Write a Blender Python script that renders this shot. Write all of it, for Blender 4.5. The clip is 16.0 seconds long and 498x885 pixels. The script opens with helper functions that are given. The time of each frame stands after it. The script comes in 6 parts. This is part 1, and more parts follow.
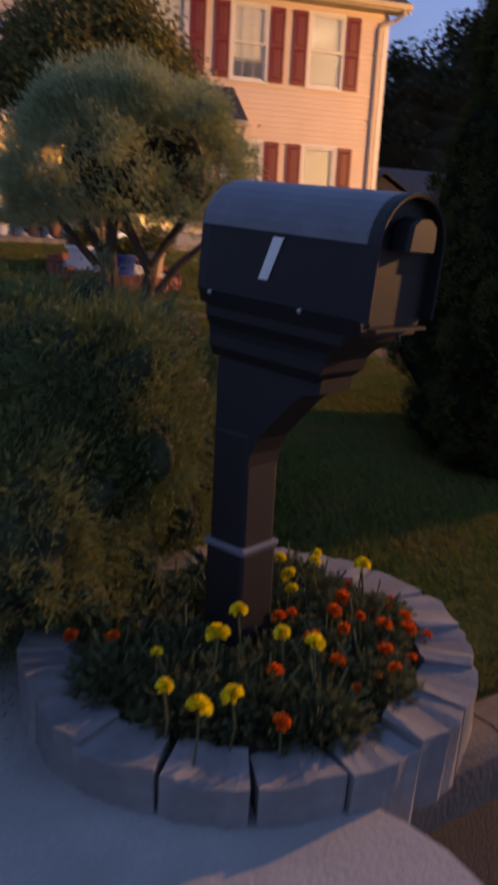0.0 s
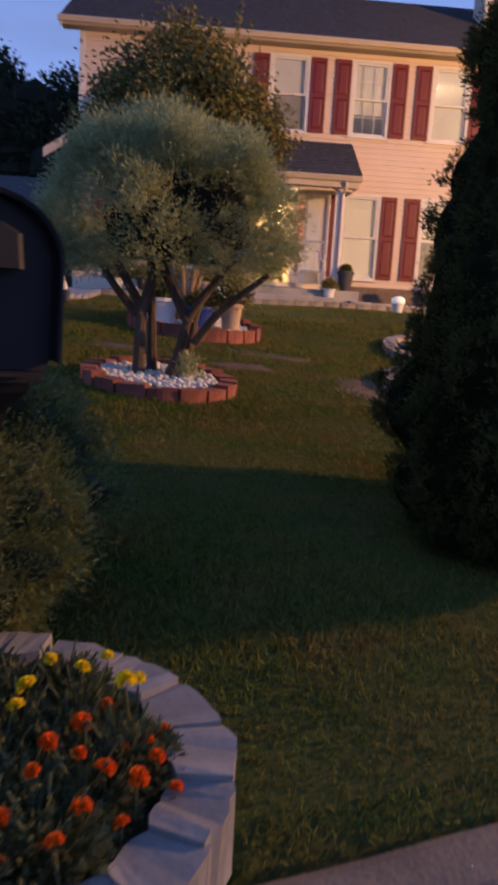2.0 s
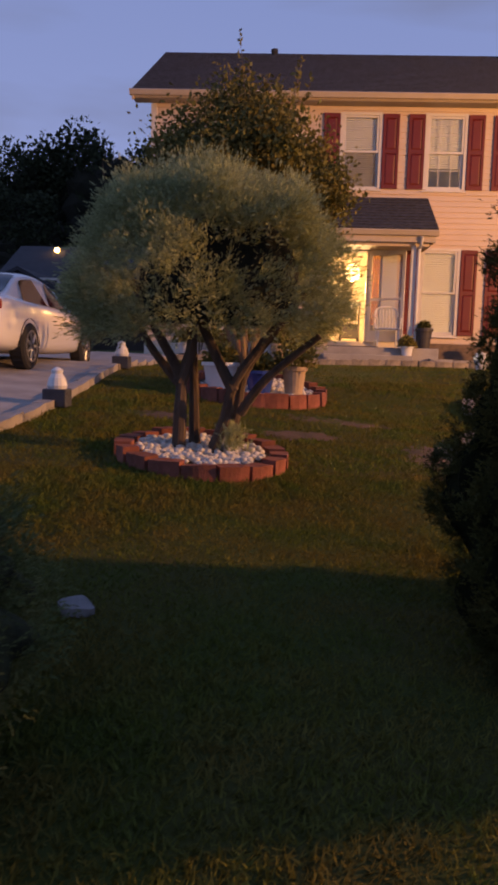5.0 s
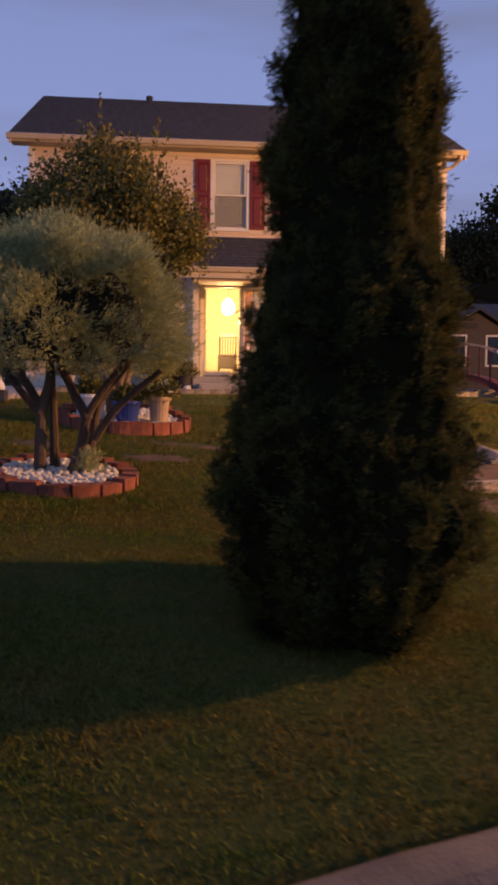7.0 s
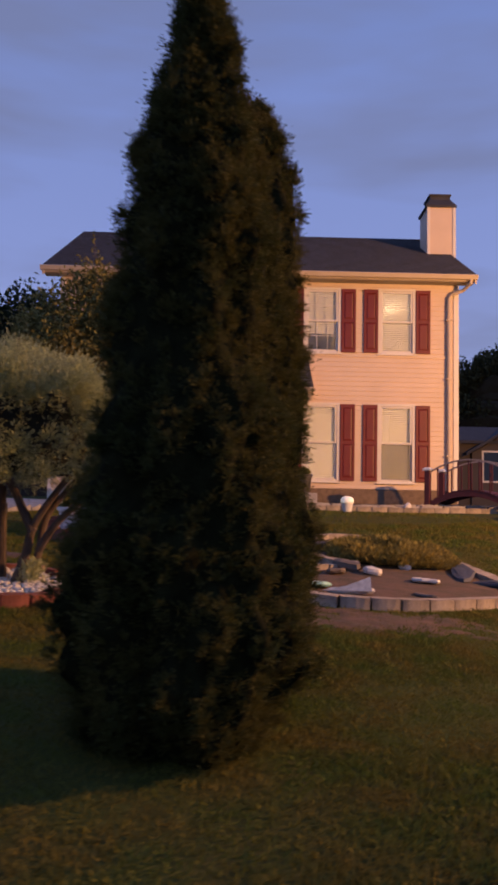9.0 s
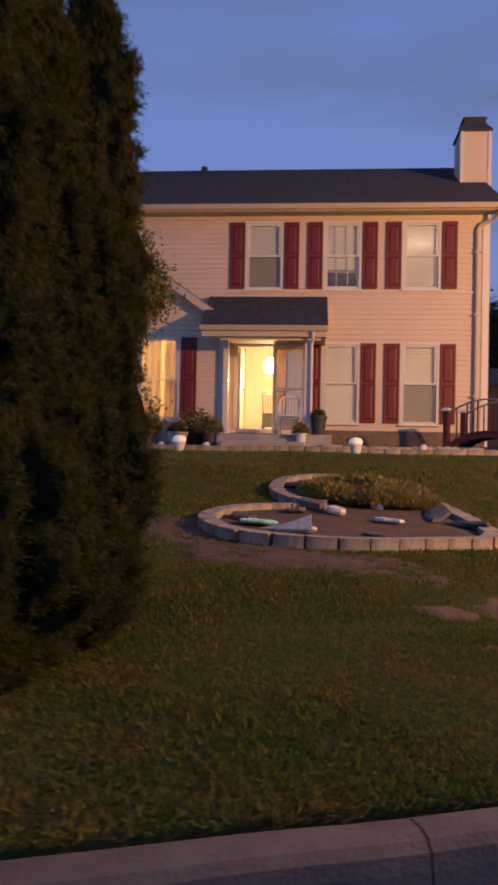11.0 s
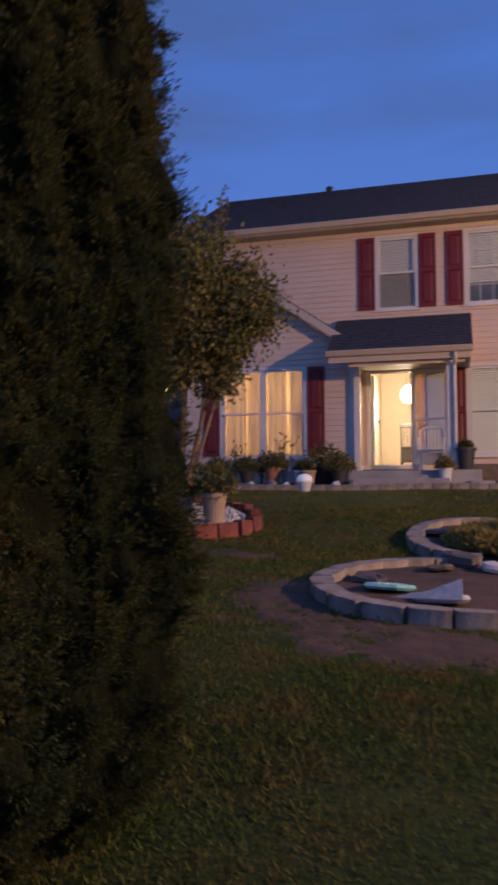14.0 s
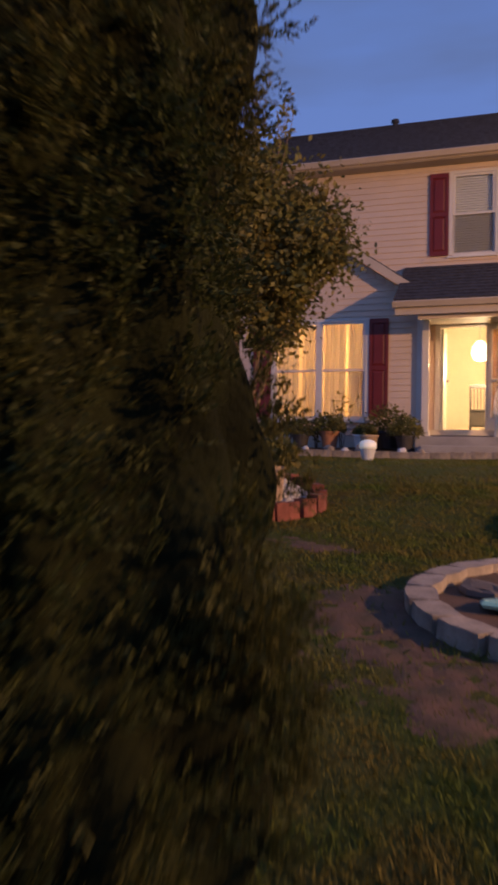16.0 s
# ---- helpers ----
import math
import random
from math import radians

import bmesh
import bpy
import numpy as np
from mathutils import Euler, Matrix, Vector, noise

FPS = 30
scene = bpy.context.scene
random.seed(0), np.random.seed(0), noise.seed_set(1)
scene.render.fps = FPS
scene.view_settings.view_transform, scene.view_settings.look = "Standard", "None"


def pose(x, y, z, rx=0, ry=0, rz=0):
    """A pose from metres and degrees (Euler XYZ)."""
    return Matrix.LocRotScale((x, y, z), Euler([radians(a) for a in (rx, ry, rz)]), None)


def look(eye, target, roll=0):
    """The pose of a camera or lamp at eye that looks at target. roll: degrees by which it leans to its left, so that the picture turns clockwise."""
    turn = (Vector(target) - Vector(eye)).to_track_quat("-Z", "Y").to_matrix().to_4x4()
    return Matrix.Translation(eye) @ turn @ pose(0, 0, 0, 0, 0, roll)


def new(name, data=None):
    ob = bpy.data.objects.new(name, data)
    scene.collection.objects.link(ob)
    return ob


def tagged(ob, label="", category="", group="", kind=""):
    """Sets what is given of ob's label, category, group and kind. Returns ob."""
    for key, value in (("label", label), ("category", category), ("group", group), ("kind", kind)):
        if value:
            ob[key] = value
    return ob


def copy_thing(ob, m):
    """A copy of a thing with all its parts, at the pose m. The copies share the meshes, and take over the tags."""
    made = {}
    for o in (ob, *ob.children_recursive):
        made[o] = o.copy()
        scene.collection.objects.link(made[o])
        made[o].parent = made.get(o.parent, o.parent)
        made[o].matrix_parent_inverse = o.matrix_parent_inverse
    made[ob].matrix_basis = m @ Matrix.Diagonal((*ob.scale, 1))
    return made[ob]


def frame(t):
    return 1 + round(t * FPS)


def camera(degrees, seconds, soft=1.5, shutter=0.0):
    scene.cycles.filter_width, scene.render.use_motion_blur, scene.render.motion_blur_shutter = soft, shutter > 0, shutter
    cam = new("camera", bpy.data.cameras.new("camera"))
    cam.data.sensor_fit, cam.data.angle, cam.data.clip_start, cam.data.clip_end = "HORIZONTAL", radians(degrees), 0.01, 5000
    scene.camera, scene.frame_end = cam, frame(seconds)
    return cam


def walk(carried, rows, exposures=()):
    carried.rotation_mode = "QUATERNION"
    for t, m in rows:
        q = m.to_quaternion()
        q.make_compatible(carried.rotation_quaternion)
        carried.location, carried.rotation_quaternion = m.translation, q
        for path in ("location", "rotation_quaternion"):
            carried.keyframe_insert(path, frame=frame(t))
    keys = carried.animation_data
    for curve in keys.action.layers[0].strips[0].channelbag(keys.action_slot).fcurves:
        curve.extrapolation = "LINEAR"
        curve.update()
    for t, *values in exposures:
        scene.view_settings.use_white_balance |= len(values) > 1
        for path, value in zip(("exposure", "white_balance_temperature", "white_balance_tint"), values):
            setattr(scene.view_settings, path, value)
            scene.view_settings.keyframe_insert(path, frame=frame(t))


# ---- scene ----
# ---- camera ----
SKY, STREET = 1.52, 11000
EXPOSURES = [(0.0, 0.0, 8700, 10), (1.5, 0.08, 7200, 10), (3.0, 0.12, 7200, 10), (5.5, -0.12, 9900, 20), (6.0, -0.12, 9900, 20), (6.7, -0.06, 11000, 20), (7.3, -0.12, 7900, 20), (8.0, -0.14, 7300, 18), (8.5, -0.12, 8000, 20), (9.0, -0.1, 8600, 20), (11.3, -0.48, 6900, 14), (12.0, -0.6, 5800, 12), (12.5, -0.7, 5300, 10), (14.5, -0.78, 5300, 12), (15.5, -0.65, 5700, 12), (16.0, -0.5, 6800, 12)]
cam = camera(35.8, 16.0, 3.2, 0.8)
PATH = [
    (0, (0.578, 0.332, 1.302), (1.089, 2.204, 0.819), 3.0),
    (0.5, (0.811, 0.388, 1.313), (1.141, 2.32, 0.917), 2.6),
    (1, (1.081, 0.401, 1.299), (1.245, 2.358, 0.92), 4.2),
    (1.5, (1.336, 0.457, 1.294), (1.513, 2.406, 0.882), 3.4),
    (2, (1.491, 0.608, 1.292), (1.637, 2.57, 0.928), 3.4),
    (2.5, (1.622, 0.681, 1.314), (1.449, 2.644, 0.973), 5.6),
    (3, (1.714, 0.81, 1.311), (1.468, 2.763, 0.959), 3.6),
    (3.2, (1.725, 0.863, 1.326), (1.487, 2.823, 1.008), 2.7),
    (5.5, (1.822, 1.307, 1.33), (1.764, 3.297, 1.137), 1.9),
    (6, (1.936, 1.12, 1.308), (1.935, 3.114, 1.154), 1.7),
    (6.5, (2.06, 0.838, 1.299), (2.189, 2.828, 1.148), 1.4),
   (6.7, (2.094, 0.670, 1.318), (2.251, 2.658, 1.188), 1.0),
    (7, (2.169, 0.445, 1.354), (2.341, 2.432, 1.212), 0.7),
   (7.2, (2.261, 0.378, 1.349), (2.419, 2.369, 1.300), 0.5),
    (7.5, (2.424, 0.334, 1.341), (2.55, 2.329, 1.31), 0.3),
    (8, (2.64, 0.17, 1.348), (2.757, 2.166, 1.4), 0.4),
    (8.5, (2.884, 0.067, 1.373), (2.917, 2.064, 1.47), 0.2),
    (9, (3.149, 0.212, 1.368), (3.165, 2.206, 1.521), 1.2),
    (11.3, (4.51, 0.812, 1.23), (4.297, 2.801, 1.238), 2.2),
    (11.5, (4.595, 0.959, 1.215), (4.309, 2.938, 1.243), 5.3),
    (12, (4.736, 0.985, 1.273), (4.498, 2.97, 1.32), 1.2),
   (12.2, (4.751, 1.137, 1.279), (4.607, 3.130, 1.409), 0.2),
    (12.5, (4.755, 1.534, 1.282), (4.718, 3.525, 1.466), 0.1),
   (12.7, (4.746, 1.688, 1.290), (4.647, 3.672, 1.472), 1.0),
    (13, (4.705, 1.801, 1.3), (4.437, 3.767, 1.554), 3.2),
   (13.2, (4.666, 1.892, 1.293), (4.343, 3.852, 1.557), 3.6),
    (13.5, (4.578, 2.046, 1.281), (4.202, 4.003, 1.455), 2.5),
    (14, (4.367, 2.246, 1.297), (3.841, 4.172, 1.411), -0.3),
    (14.5, (4.231, 2.512, 1.303), (3.645, 4.423, 1.383), 1.9),
    (15, (4.097, 2.822, 1.299), (3.516, 4.735, 1.335), 1.3),
    (15.5, (3.926, 3.151, 1.326), (3.33, 5.06, 1.326), -0.2),
    (16, (3.821, 3.553, 1.416), (3.186, 5.45, 1.419), 0.8),
]
walk(cam, [(t, look(eye, target, roll)) for t, eye, target, roll in PATH], EXPOSURES)

# ---- world and light ----
world = bpy.data.worlds.new("dusk_sky")
scene.world = world
world.use_nodes = True
wn, wl = world.node_tree.nodes, world.node_tree.links
wn.clear()
w_out, w_bg = wn.new("ShaderNodeOutputWorld"), wn.new("ShaderNodeBackground")
w_co, w_sep, w_ramp = wn.new("ShaderNodeTexCoord"), wn.new("ShaderNodeSeparateXYZ"), wn.new("ShaderNodeValToRGB")
w_map, w_noise, w_cl, w_mix = wn.new("ShaderNodeMapping"), wn.new("ShaderNodeTexNoise"), wn.new("ShaderNodeValToRGB"), wn.new("ShaderNodeMix")
wl.new(w_co.outputs["Generated"], w_sep.inputs[0])
wl.new(w_sep.outputs["Z"], w_ramp.inputs[0])
w_ramp.color_ramp.elements[0].position, w_ramp.color_ramp.elements[0].color = 0.0, (0.19, 0.28, 0.57, 1)
w_ramp.color_ramp.elements[1].position, w_ramp.color_ramp.elements[1].color = 0.75, (0.07, 0.15, 0.44, 1)
e = w_ramp.color_ramp.elements.new(0.28)
e.color = (0.135, 0.225, 0.555, 1)
wl.new(w_co.outputs["Generated"], w_map.inputs[0])
w_map.inputs["Scale"].default_value = (1.3, 1.3, 6.0)
wl.new(w_map.outputs[0], w_noise.inputs["Vector"])
w_noise.inputs["Scale"].default_value, w_noise.inputs["Detail"].default_value = 1.6, 4.0
w_cl.color_ramp.elements[0].position, w_cl.color_ramp.elements[1].position = 0.48, 0.68
w_cl.color_ramp.elements[0].color, w_cl.color_ramp.elements[1].color = (0, 0, 0, 1), (0.68, 0.68, 0.68, 1)
wl.new(w_noise.outputs[0], w_cl.inputs[0])
w_mix.data_type = "RGBA"
wl.new(w_cl.outputs[0], w_mix.inputs["Factor"])
wl.new(w_ramp.outputs[0], w_mix.inputs["A"])
w_mix.inputs["B"].default_value = (0.10, 0.145, 0.30, 1)
wl.new(w_mix.outputs["Result"], w_bg.inputs["Color"])
w_bg.inputs["Strength"].default_value = SKY
wl.new(w_bg.outputs[0], w_out.inputs[0])


def lamp(name, place, power, colour, radius):
    data = bpy.data.lights.new(name, "POINT")
    data.energy, data.color, data.shadow_soft_size = power, colour, radius
    ob = new(name, data)
    ob.location = place
    return ob


lamp("street_light", (16.0, 7.0, 5.2), STREET, (1.0, 0.53, 0.23), 0.16)
lamp("room_light", (0.5, 19.9, 3.55), 300, (1.0, 0.52, 0.16), 0.12)
lamp("den_light", (5.9, 20.0, 3.0), 90, (1.0, 0.74, 0.42), 0.12)
lamp("bedroom_light", (6.8, 20.2, 6.0), 60, (1.0, 0.82, 0.60), 0.12)
lamp("hall_light", (3.30, 19.75, 2.98), 300, (1.0, 0.72, 0.40), 0.10)


# ---- materials ----
def material(name, colour, rough=0.8, vary=0.25, scale=8.0, bump=0.2, metal=0.0, grain=60.0, second=None, blend=0.5, random_piece=0.0, stretch=(1, 1, 1), coat=0.0):
    m = bpy.data.materials.new(name)
    m.use_nodes = True
    n, l = m.node_tree.nodes, m.node_tree.links
    b = n["Principled BSDF"]
    geo, mp = n.new("ShaderNodeTexCoord"), n.new("ShaderNodeMapping")
    l.new(geo.outputs["Object"], mp.inputs[0])
    mp.inputs["Scale"].default_value = stretch
    big, fine = n.new("ShaderNodeTexNoise"), n.new("ShaderNodeTexNoise")
    for tex, sc in ((big, scale), (fine, grain)):
        tex.inputs["Scale"].default_value, tex.inputs["Detail"].default_value = sc, 5.0
        l.new(mp.outputs[0], tex.inputs["Vector"])
    ramp = n.new("ShaderNodeValToRGB")
    second = second or tuple(c * (1 - vary) for c in colour)
    ramp.color_ramp.elements[0].position, ramp.color_ramp.elements[1].position = blend - 0.16, blend + 0.16
    ramp.color_ramp.elements[0].color, ramp.color_ramp.elements[1].color = (*second, 1), (*colour, 1)
    l.new(big.outputs[0], ramp.inputs[0])
    hsv = n.new("ShaderNodeHueSaturation")
    l.new(ramp.outputs[0], hsv.inputs["Color"])
    mul = n.new("ShaderNodeMath")
    mul.operation = "MULTIPLY_ADD"
    mul.inputs[1].default_value, mul.inputs[2].default_value = vary * 1.2, 1.0 - vary * 0.6
    l.new(fine.outputs[0], mul.inputs[0])
    if random_piece:
        info, add = n.new("ShaderNodeObjectInfo"), n.new("ShaderNodeMath")
        add.operation = "MULTIPLY_ADD"
        add.inputs[1].default_value = random_piece
        l.new(info.outputs["Random"], add.inputs[0])
        l.new(mul.outputs[0], add.inputs[2])
        l.new(add.outputs[0], hsv.inputs["Value"])
    else:
        l.new(mul.outputs[0], hsv.inputs["Value"])
    l.new(hsv.outputs[0], b.inputs["Base Color"])
    if bump:
        bp = n.new("ShaderNodeBump")
        bp.inputs["Strength"].default_value, bp.inputs["Distance"].default_value = bump, 0.01
        l.new(fine.outputs[0], bp.inputs["Height"])
        l.new(bp.outputs[0], b.inputs["Normal"])
    b.inputs["Roughness"].default_value, b.inputs["Metallic"].default_value = rough, metal
    if coat:
        b.inputs["Coat Weight"].default_value = coat
    return m


def leaf_material(name, colour, second, rough=0.6, through_light=0.25, spread=0.7):
    """Foliage that varies leaf by leaf and lets some light through."""
    m = bpy.data.materials.new(name)
    m.use_nodes = True
    n, l = m.node_tree.nodes, m.node_tree.links
    b = n["Principled BSDF"]
    geo, ramp, hsv = n.new("ShaderNodeNewGeometry"), n.new("ShaderNodeValToRGB"), n.new("ShaderNodeHueSaturation")
    tex = n.new("ShaderNodeTexNoise")
    tex.inputs["Scale"].default_value = 3.0
    co = n.new("ShaderNodeTexCoord")
    l.new(co.outputs["Object"], tex.inputs["Vector"])
    ramp.color_ramp.elements[0].position, ramp.color_ramp.elements[1].position = 0.35, 0.65
    ramp.color_ramp.elements[0].color, ramp.color_ramp.elements[1].color = (*second, 1), (*colour, 1)
    l.new(tex.outputs[0], ramp.inputs[0])
    l.new(ramp.outputs[0], hsv.inputs["Color"])
    mul = n.new("ShaderNodeMath")
    mul.operation = "MULTIPLY_ADD"
    mul.inputs[1].default_value, mul.inputs[2].default_value = spread, 1.0 - spread / 2
    l.new(geo.outputs["Random Per Island"], mul.inputs[0])
    l.new(mul.outputs[0], hsv.inputs["Value"])
    l.new(hsv.outputs[0], b.inputs["Base Color"])
    b.inputs["Roughness"].default_value = rough
    b.inputs["Specular IOR Level"].default_value = 0.12
    tr, mix = n.new("ShaderNodeBsdfTranslucent"), n.new("ShaderNodeMixShader")
    l.new(hsv.outputs[0], tr.inputs["Color"])
    mix.inputs[0].default_value = through_light
    l.new(b.outputs[0], mix.inputs[1])
    l.new(tr.outputs[0], mix.inputs[2])
    l.new(mix.outputs[0], n["Material Output"].inputs[0])
    return m


def glow_material(name, colour, strength):
    m = bpy.data.materials.new(name)
    m.use_nodes = True
    b = m.node_tree.nodes["Principled BSDF"]
    b.inputs["Base Color"].default_value = (*colour, 1)
    b.inputs["Emission Color"].default_value = (*colour, 1)
    b.inputs["Emission Strength"].default_value = strength
    return m


def glass_material(name, tint=(0.9, 0.93, 0.95), dark=0.0):
    m = bpy.data.materials.new(name)
    m.use_nodes = True
    n, l = m.node_tree.nodes, m.node_tree.links
    tr, gl, mix, fr = n.new("ShaderNodeBsdfTransparent"), n.new("ShaderNodeBsdfGlossy"), n.new("ShaderNodeMixShader"), n.new("ShaderNodeFresnel")
    tr.inputs[0].default_value = (*[c * (1 - dark) for c in tint], 1)
    gl.inputs["Roughness"].default_value = 0.02
    fr.inputs["IOR"].default_value = 1.6
    l.new(fr.outputs[0], mix.inputs[0])
    l.new(tr.outputs[0], mix.inputs[1])
    l.new(gl.outputs[0], mix.inputs[2])
    l.new(mix.outputs[0], n["Material Output"].inputs[0])
    return m


def cloth_material(name, colour, amount=0.5):
    """Thin curtain cloth: part diffuse, part translucent."""
    m = bpy.data.materials.new(name)
    m.use_nodes = True
    n, l = m.node_tree.nodes, m.node_tree.links
    df, tr, mix = n.new("ShaderNodeBsdfDiffuse"), n.new("ShaderNodeBsdfTranslucent"), n.new("ShaderNodeMixShader")
    tex, co, mp, ramp = n.new("ShaderNodeTexNoise"), n.new("ShaderNodeTexCoord"), n.new("ShaderNodeMapping"), n.new("ShaderNodeValToRGB")
    l.new(co.outputs["Object"], mp.inputs[0])
    mp.inputs["Scale"].default_value = (14, 14, 0.6)
    l.new(mp.outputs[0], tex.inputs["Vector"])
    tex.inputs["Scale"].default_value = 1.0
    l.new(tex.outputs[0], ramp.inputs[0])
    ramp.color_ramp.elements[0].position, ramp.color_ramp.elements[1].position = 0.3, 0.7
    ramp.color_ramp.elements[0].color, ramp.color_ramp.elements[1].color = (*[c * 0.6 for c in colour], 1), (*colour, 1)
    for s in (df, tr):
        l.new(ramp.outputs[0], s.inputs["Color"])
    mix.inputs[0].default_value = amount
    l.new(df.outputs[0], mix.inputs[1])
    l.new(tr.outputs[0], mix.inputs[2])
    l.new(mix.outputs[0], n["Material Output"].inputs[0])
    return m


SOIL = material("soil", (0.07, 0.045, 0.03), 0.95, 0.5, 14, 0.8)
LAWN = material("lawn_soil", (0.052, 0.068, 0.017), 0.95, 0.4, 1.3, 0.6, second=(0.072, 0.060, 0.019), blend=0.45)
BARE = material("bare_red_soil", (0.115, 0.062, 0.040), 0.95, 0.35, 5, 0.6, second=(0.06, 0.042, 0.022))
ASPHALT = material("asphalt", (0.042, 0.038, 0.036), 0.9, 0.35, 3, 0.7, grain=180)
CONCRETE = material("concrete", (0.40, 0.37, 0.34), 0.9, 0.3, 3, 0.3, grain=90)
KERB = material("kerb_concrete", (0.15, 0.12, 0.10), 0.9, 0.35, 5, 0.4, grain=70)
BLOCK = material("grey_block", (0.22, 0.21, 0.205), 0.9, 0.3, 9, 0.18, grain=60, random_piece=0.25)
REDBRICK = material("red_block", (0.24, 0.075, 0.05), 0.9, 0.4, 9, 0.5, grain=80, random_piece=0.35)
TANSTONE = material("tan_wall_stone", (0.33, 0.27, 0.21), 0.9, 0.4, 8, 0.5, grain=60, random_piece=0.35)
PEBBLE = material("white_pebble", (0.72, 0.68, 0.62), 0.8, 0.3, 20, 0.2)
SIDING = material("cream_siding", (0.67, 0.525, 0.405), 0.6, 0.07, 2, 0.05, grain=30)
WHITE = material("white_trim", (0.70, 0.66, 0.60), 0.5, 0.08, 4, 0.05)
SHUTTER = material("maroon_shutter", (0.16, 0.016, 0.014), 0.5, 0.15, 6, 0.1)
SHINGLE = material("grey_shingle", (0.055, 0.055, 0.065), 0.95, 0.5, 10, 0.5, grain=40)
FOUNDATION = material("foundation_brick", (0.20, 0.14, 0.10), 0.9, 0.3, 10, 0.4)
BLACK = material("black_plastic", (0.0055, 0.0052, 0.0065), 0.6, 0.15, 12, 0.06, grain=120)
# black plastic paled to blue-grey, the sky's reflection painted into the colour
LID = material("sky_sheen_plastic", (0.15, 0.16, 0.185), 0.45, 0.2, 9, 0.05, grain=90)
NUMBER = material("white_sticker", (0.78, 0.78, 0.76), 0.5, 0.05, 5, 0.0)
STEEL = material("dull_steel", (0.45, 0.44, 0.42), 0.4, 0.1, 9, 0.05, metal=0.9)
BARK = material("bark", (0.13, 0.09, 0.065), 0.95, 0.5, 14, 0.9, stretch=(1, 1, 0.25))
PALEBARK = material("pale_bark", (0.30, 0.20, 0.12), 0.85, 0.35, 10, 0.4, stretch=(1, 1, 0.3))
CYPRESS = leaf_material("arborvitae_leaf", (0.096, 0.088, 0.024), (0.047, 0.060, 0.018))
# near-black fill: the shade between leaf sprays put into a colour
LEAFCORE = material("leaf_gap_shade", (0.017, 0.020, 0.007), 1.0, 0.6, 9, 0.8, grain=70)
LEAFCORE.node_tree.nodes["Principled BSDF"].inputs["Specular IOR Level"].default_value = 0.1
# juniper green darkened to paint the shade inside the bush
JUNIPERCORE = material("juniper_inner_shade", (0.060, 0.072, 0.028), 1.0, 0.7, 14, 1.0, grain=90)
# near-black: shade deep within crowns and the mound, painted as a solid
CORE = material("foliage_shade", (0.014, 0.016, 0.008), 1.0, 0.4, 20, 0.4)
TOPIARY = leaf_material("privet_leaf", (0.43, 0.45, 0.235), (0.29, 0.335, 0.17))
MYRTLE = leaf_material("myrtle_leaf", (0.21, 0.17, 0.055), (0.12, 0.125, 0.042))
JUNIPER = leaf_material("juniper_leaf", (0.19, 0.20, 0.072), (0.10, 0.145, 0.058))
LAWN.node_tree.nodes["Principled BSDF"].inputs["Specular IOR Level"].default_value = 0.1
GRASS = leaf_material("grass_blade", (0.100, 0.133, 0.027), (0.170, 0.138, 0.036), 0.9, 0.2, 0.26)
MARIGOLD = leaf_material("marigold_leaf", (0.14, 0.138, 0.062), (0.085, 0.105, 0.05))
YELLOW = leaf_material("yellow_petal", (0.95, 0.74, 0.03), (0.90, 0.66, 0.03), 0.6, 0.2)
ORANGE = leaf_material("orange_petal", (0.90, 0.20, 0.02), (0.75, 0.11, 0.015), 0.6, 0.2)
DRYGRASS = leaf_material("dry_sedge", (0.32, 0.25, 0.075), (0.20, 0.175, 0.055), 0.8, 0.2)
FARLEAF = leaf_material("far_leaf", (0.035, 0.045, 0.022), (0.025, 0.035, 0.02), 0.9, 0.1)
CARPAINT = material("white_car_paint", (0.78, 0.78, 0.78), 0.25, 0.03, 2, 0.0, coat=0.6)
CARGLASS = material("car_glass", (0.012, 0.014, 0.016), 0.05, 0.1, 3, 0.0)
RUBBER = material("rubber", (0.02, 0.02, 0.02), 0.85, 0.2, 20, 0.2)
REDLAMP = material("red_lens", (0.25, 0.012, 0.012), 0.15, 0.1, 6, 0.0)
RAILGREY = material("weathered_rail", (0.30, 0.25, 0.24), 0.6, 0.2, 9, 0.1)
REDWOOD = material("red_painted_wood", (0.095, 0.018, 0.02), 0.6, 0.3, 7, 0.2, stretch=(1, 1, 0.3))
TERRACOTTA = material("terracotta", (0.42, 0.19, 0.10), 0.85, 0.25, 8, 0.3)
BLUEPOT = material("blue_glaze", (0.03, 0.06, 0.25), 0.25, 0.2, 6, 0.05)
TANPOT = material("tan_pot", (0.50, 0.36, 0.24), 0.8, 0.2, 8, 0.2)
DARKPOT = material("dark_pot", (0.05, 0.045, 0.045), 0.6, 0.2, 8, 0.1)
INNER = material("warm_white_wall", (0.78, 0.70, 0.58), 0.8, 0.05, 3, 0.02)
FLOORWOOD = material("hall_floor", (0.30, 0.17, 0.08), 0.4, 0.3, 6, 0.1, stretch=(1, 6, 1))
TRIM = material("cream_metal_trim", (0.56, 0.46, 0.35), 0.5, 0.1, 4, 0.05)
# trim beige made darker, so the shade under the eaves is in the colour
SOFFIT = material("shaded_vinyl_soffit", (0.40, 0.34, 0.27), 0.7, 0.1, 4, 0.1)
SCREEN = bpy.data.materials.new("insect_screen")
SCREEN.use_nodes = True
s_n, s_l = SCREEN.node_tree.nodes, SCREEN.node_tree.links
s_t, s_d, s_m = s_n.new("ShaderNodeBsdfTransparent"), s_n.new("ShaderNodeBsdfDiffuse"), s_n.new("ShaderNodeMixShader")
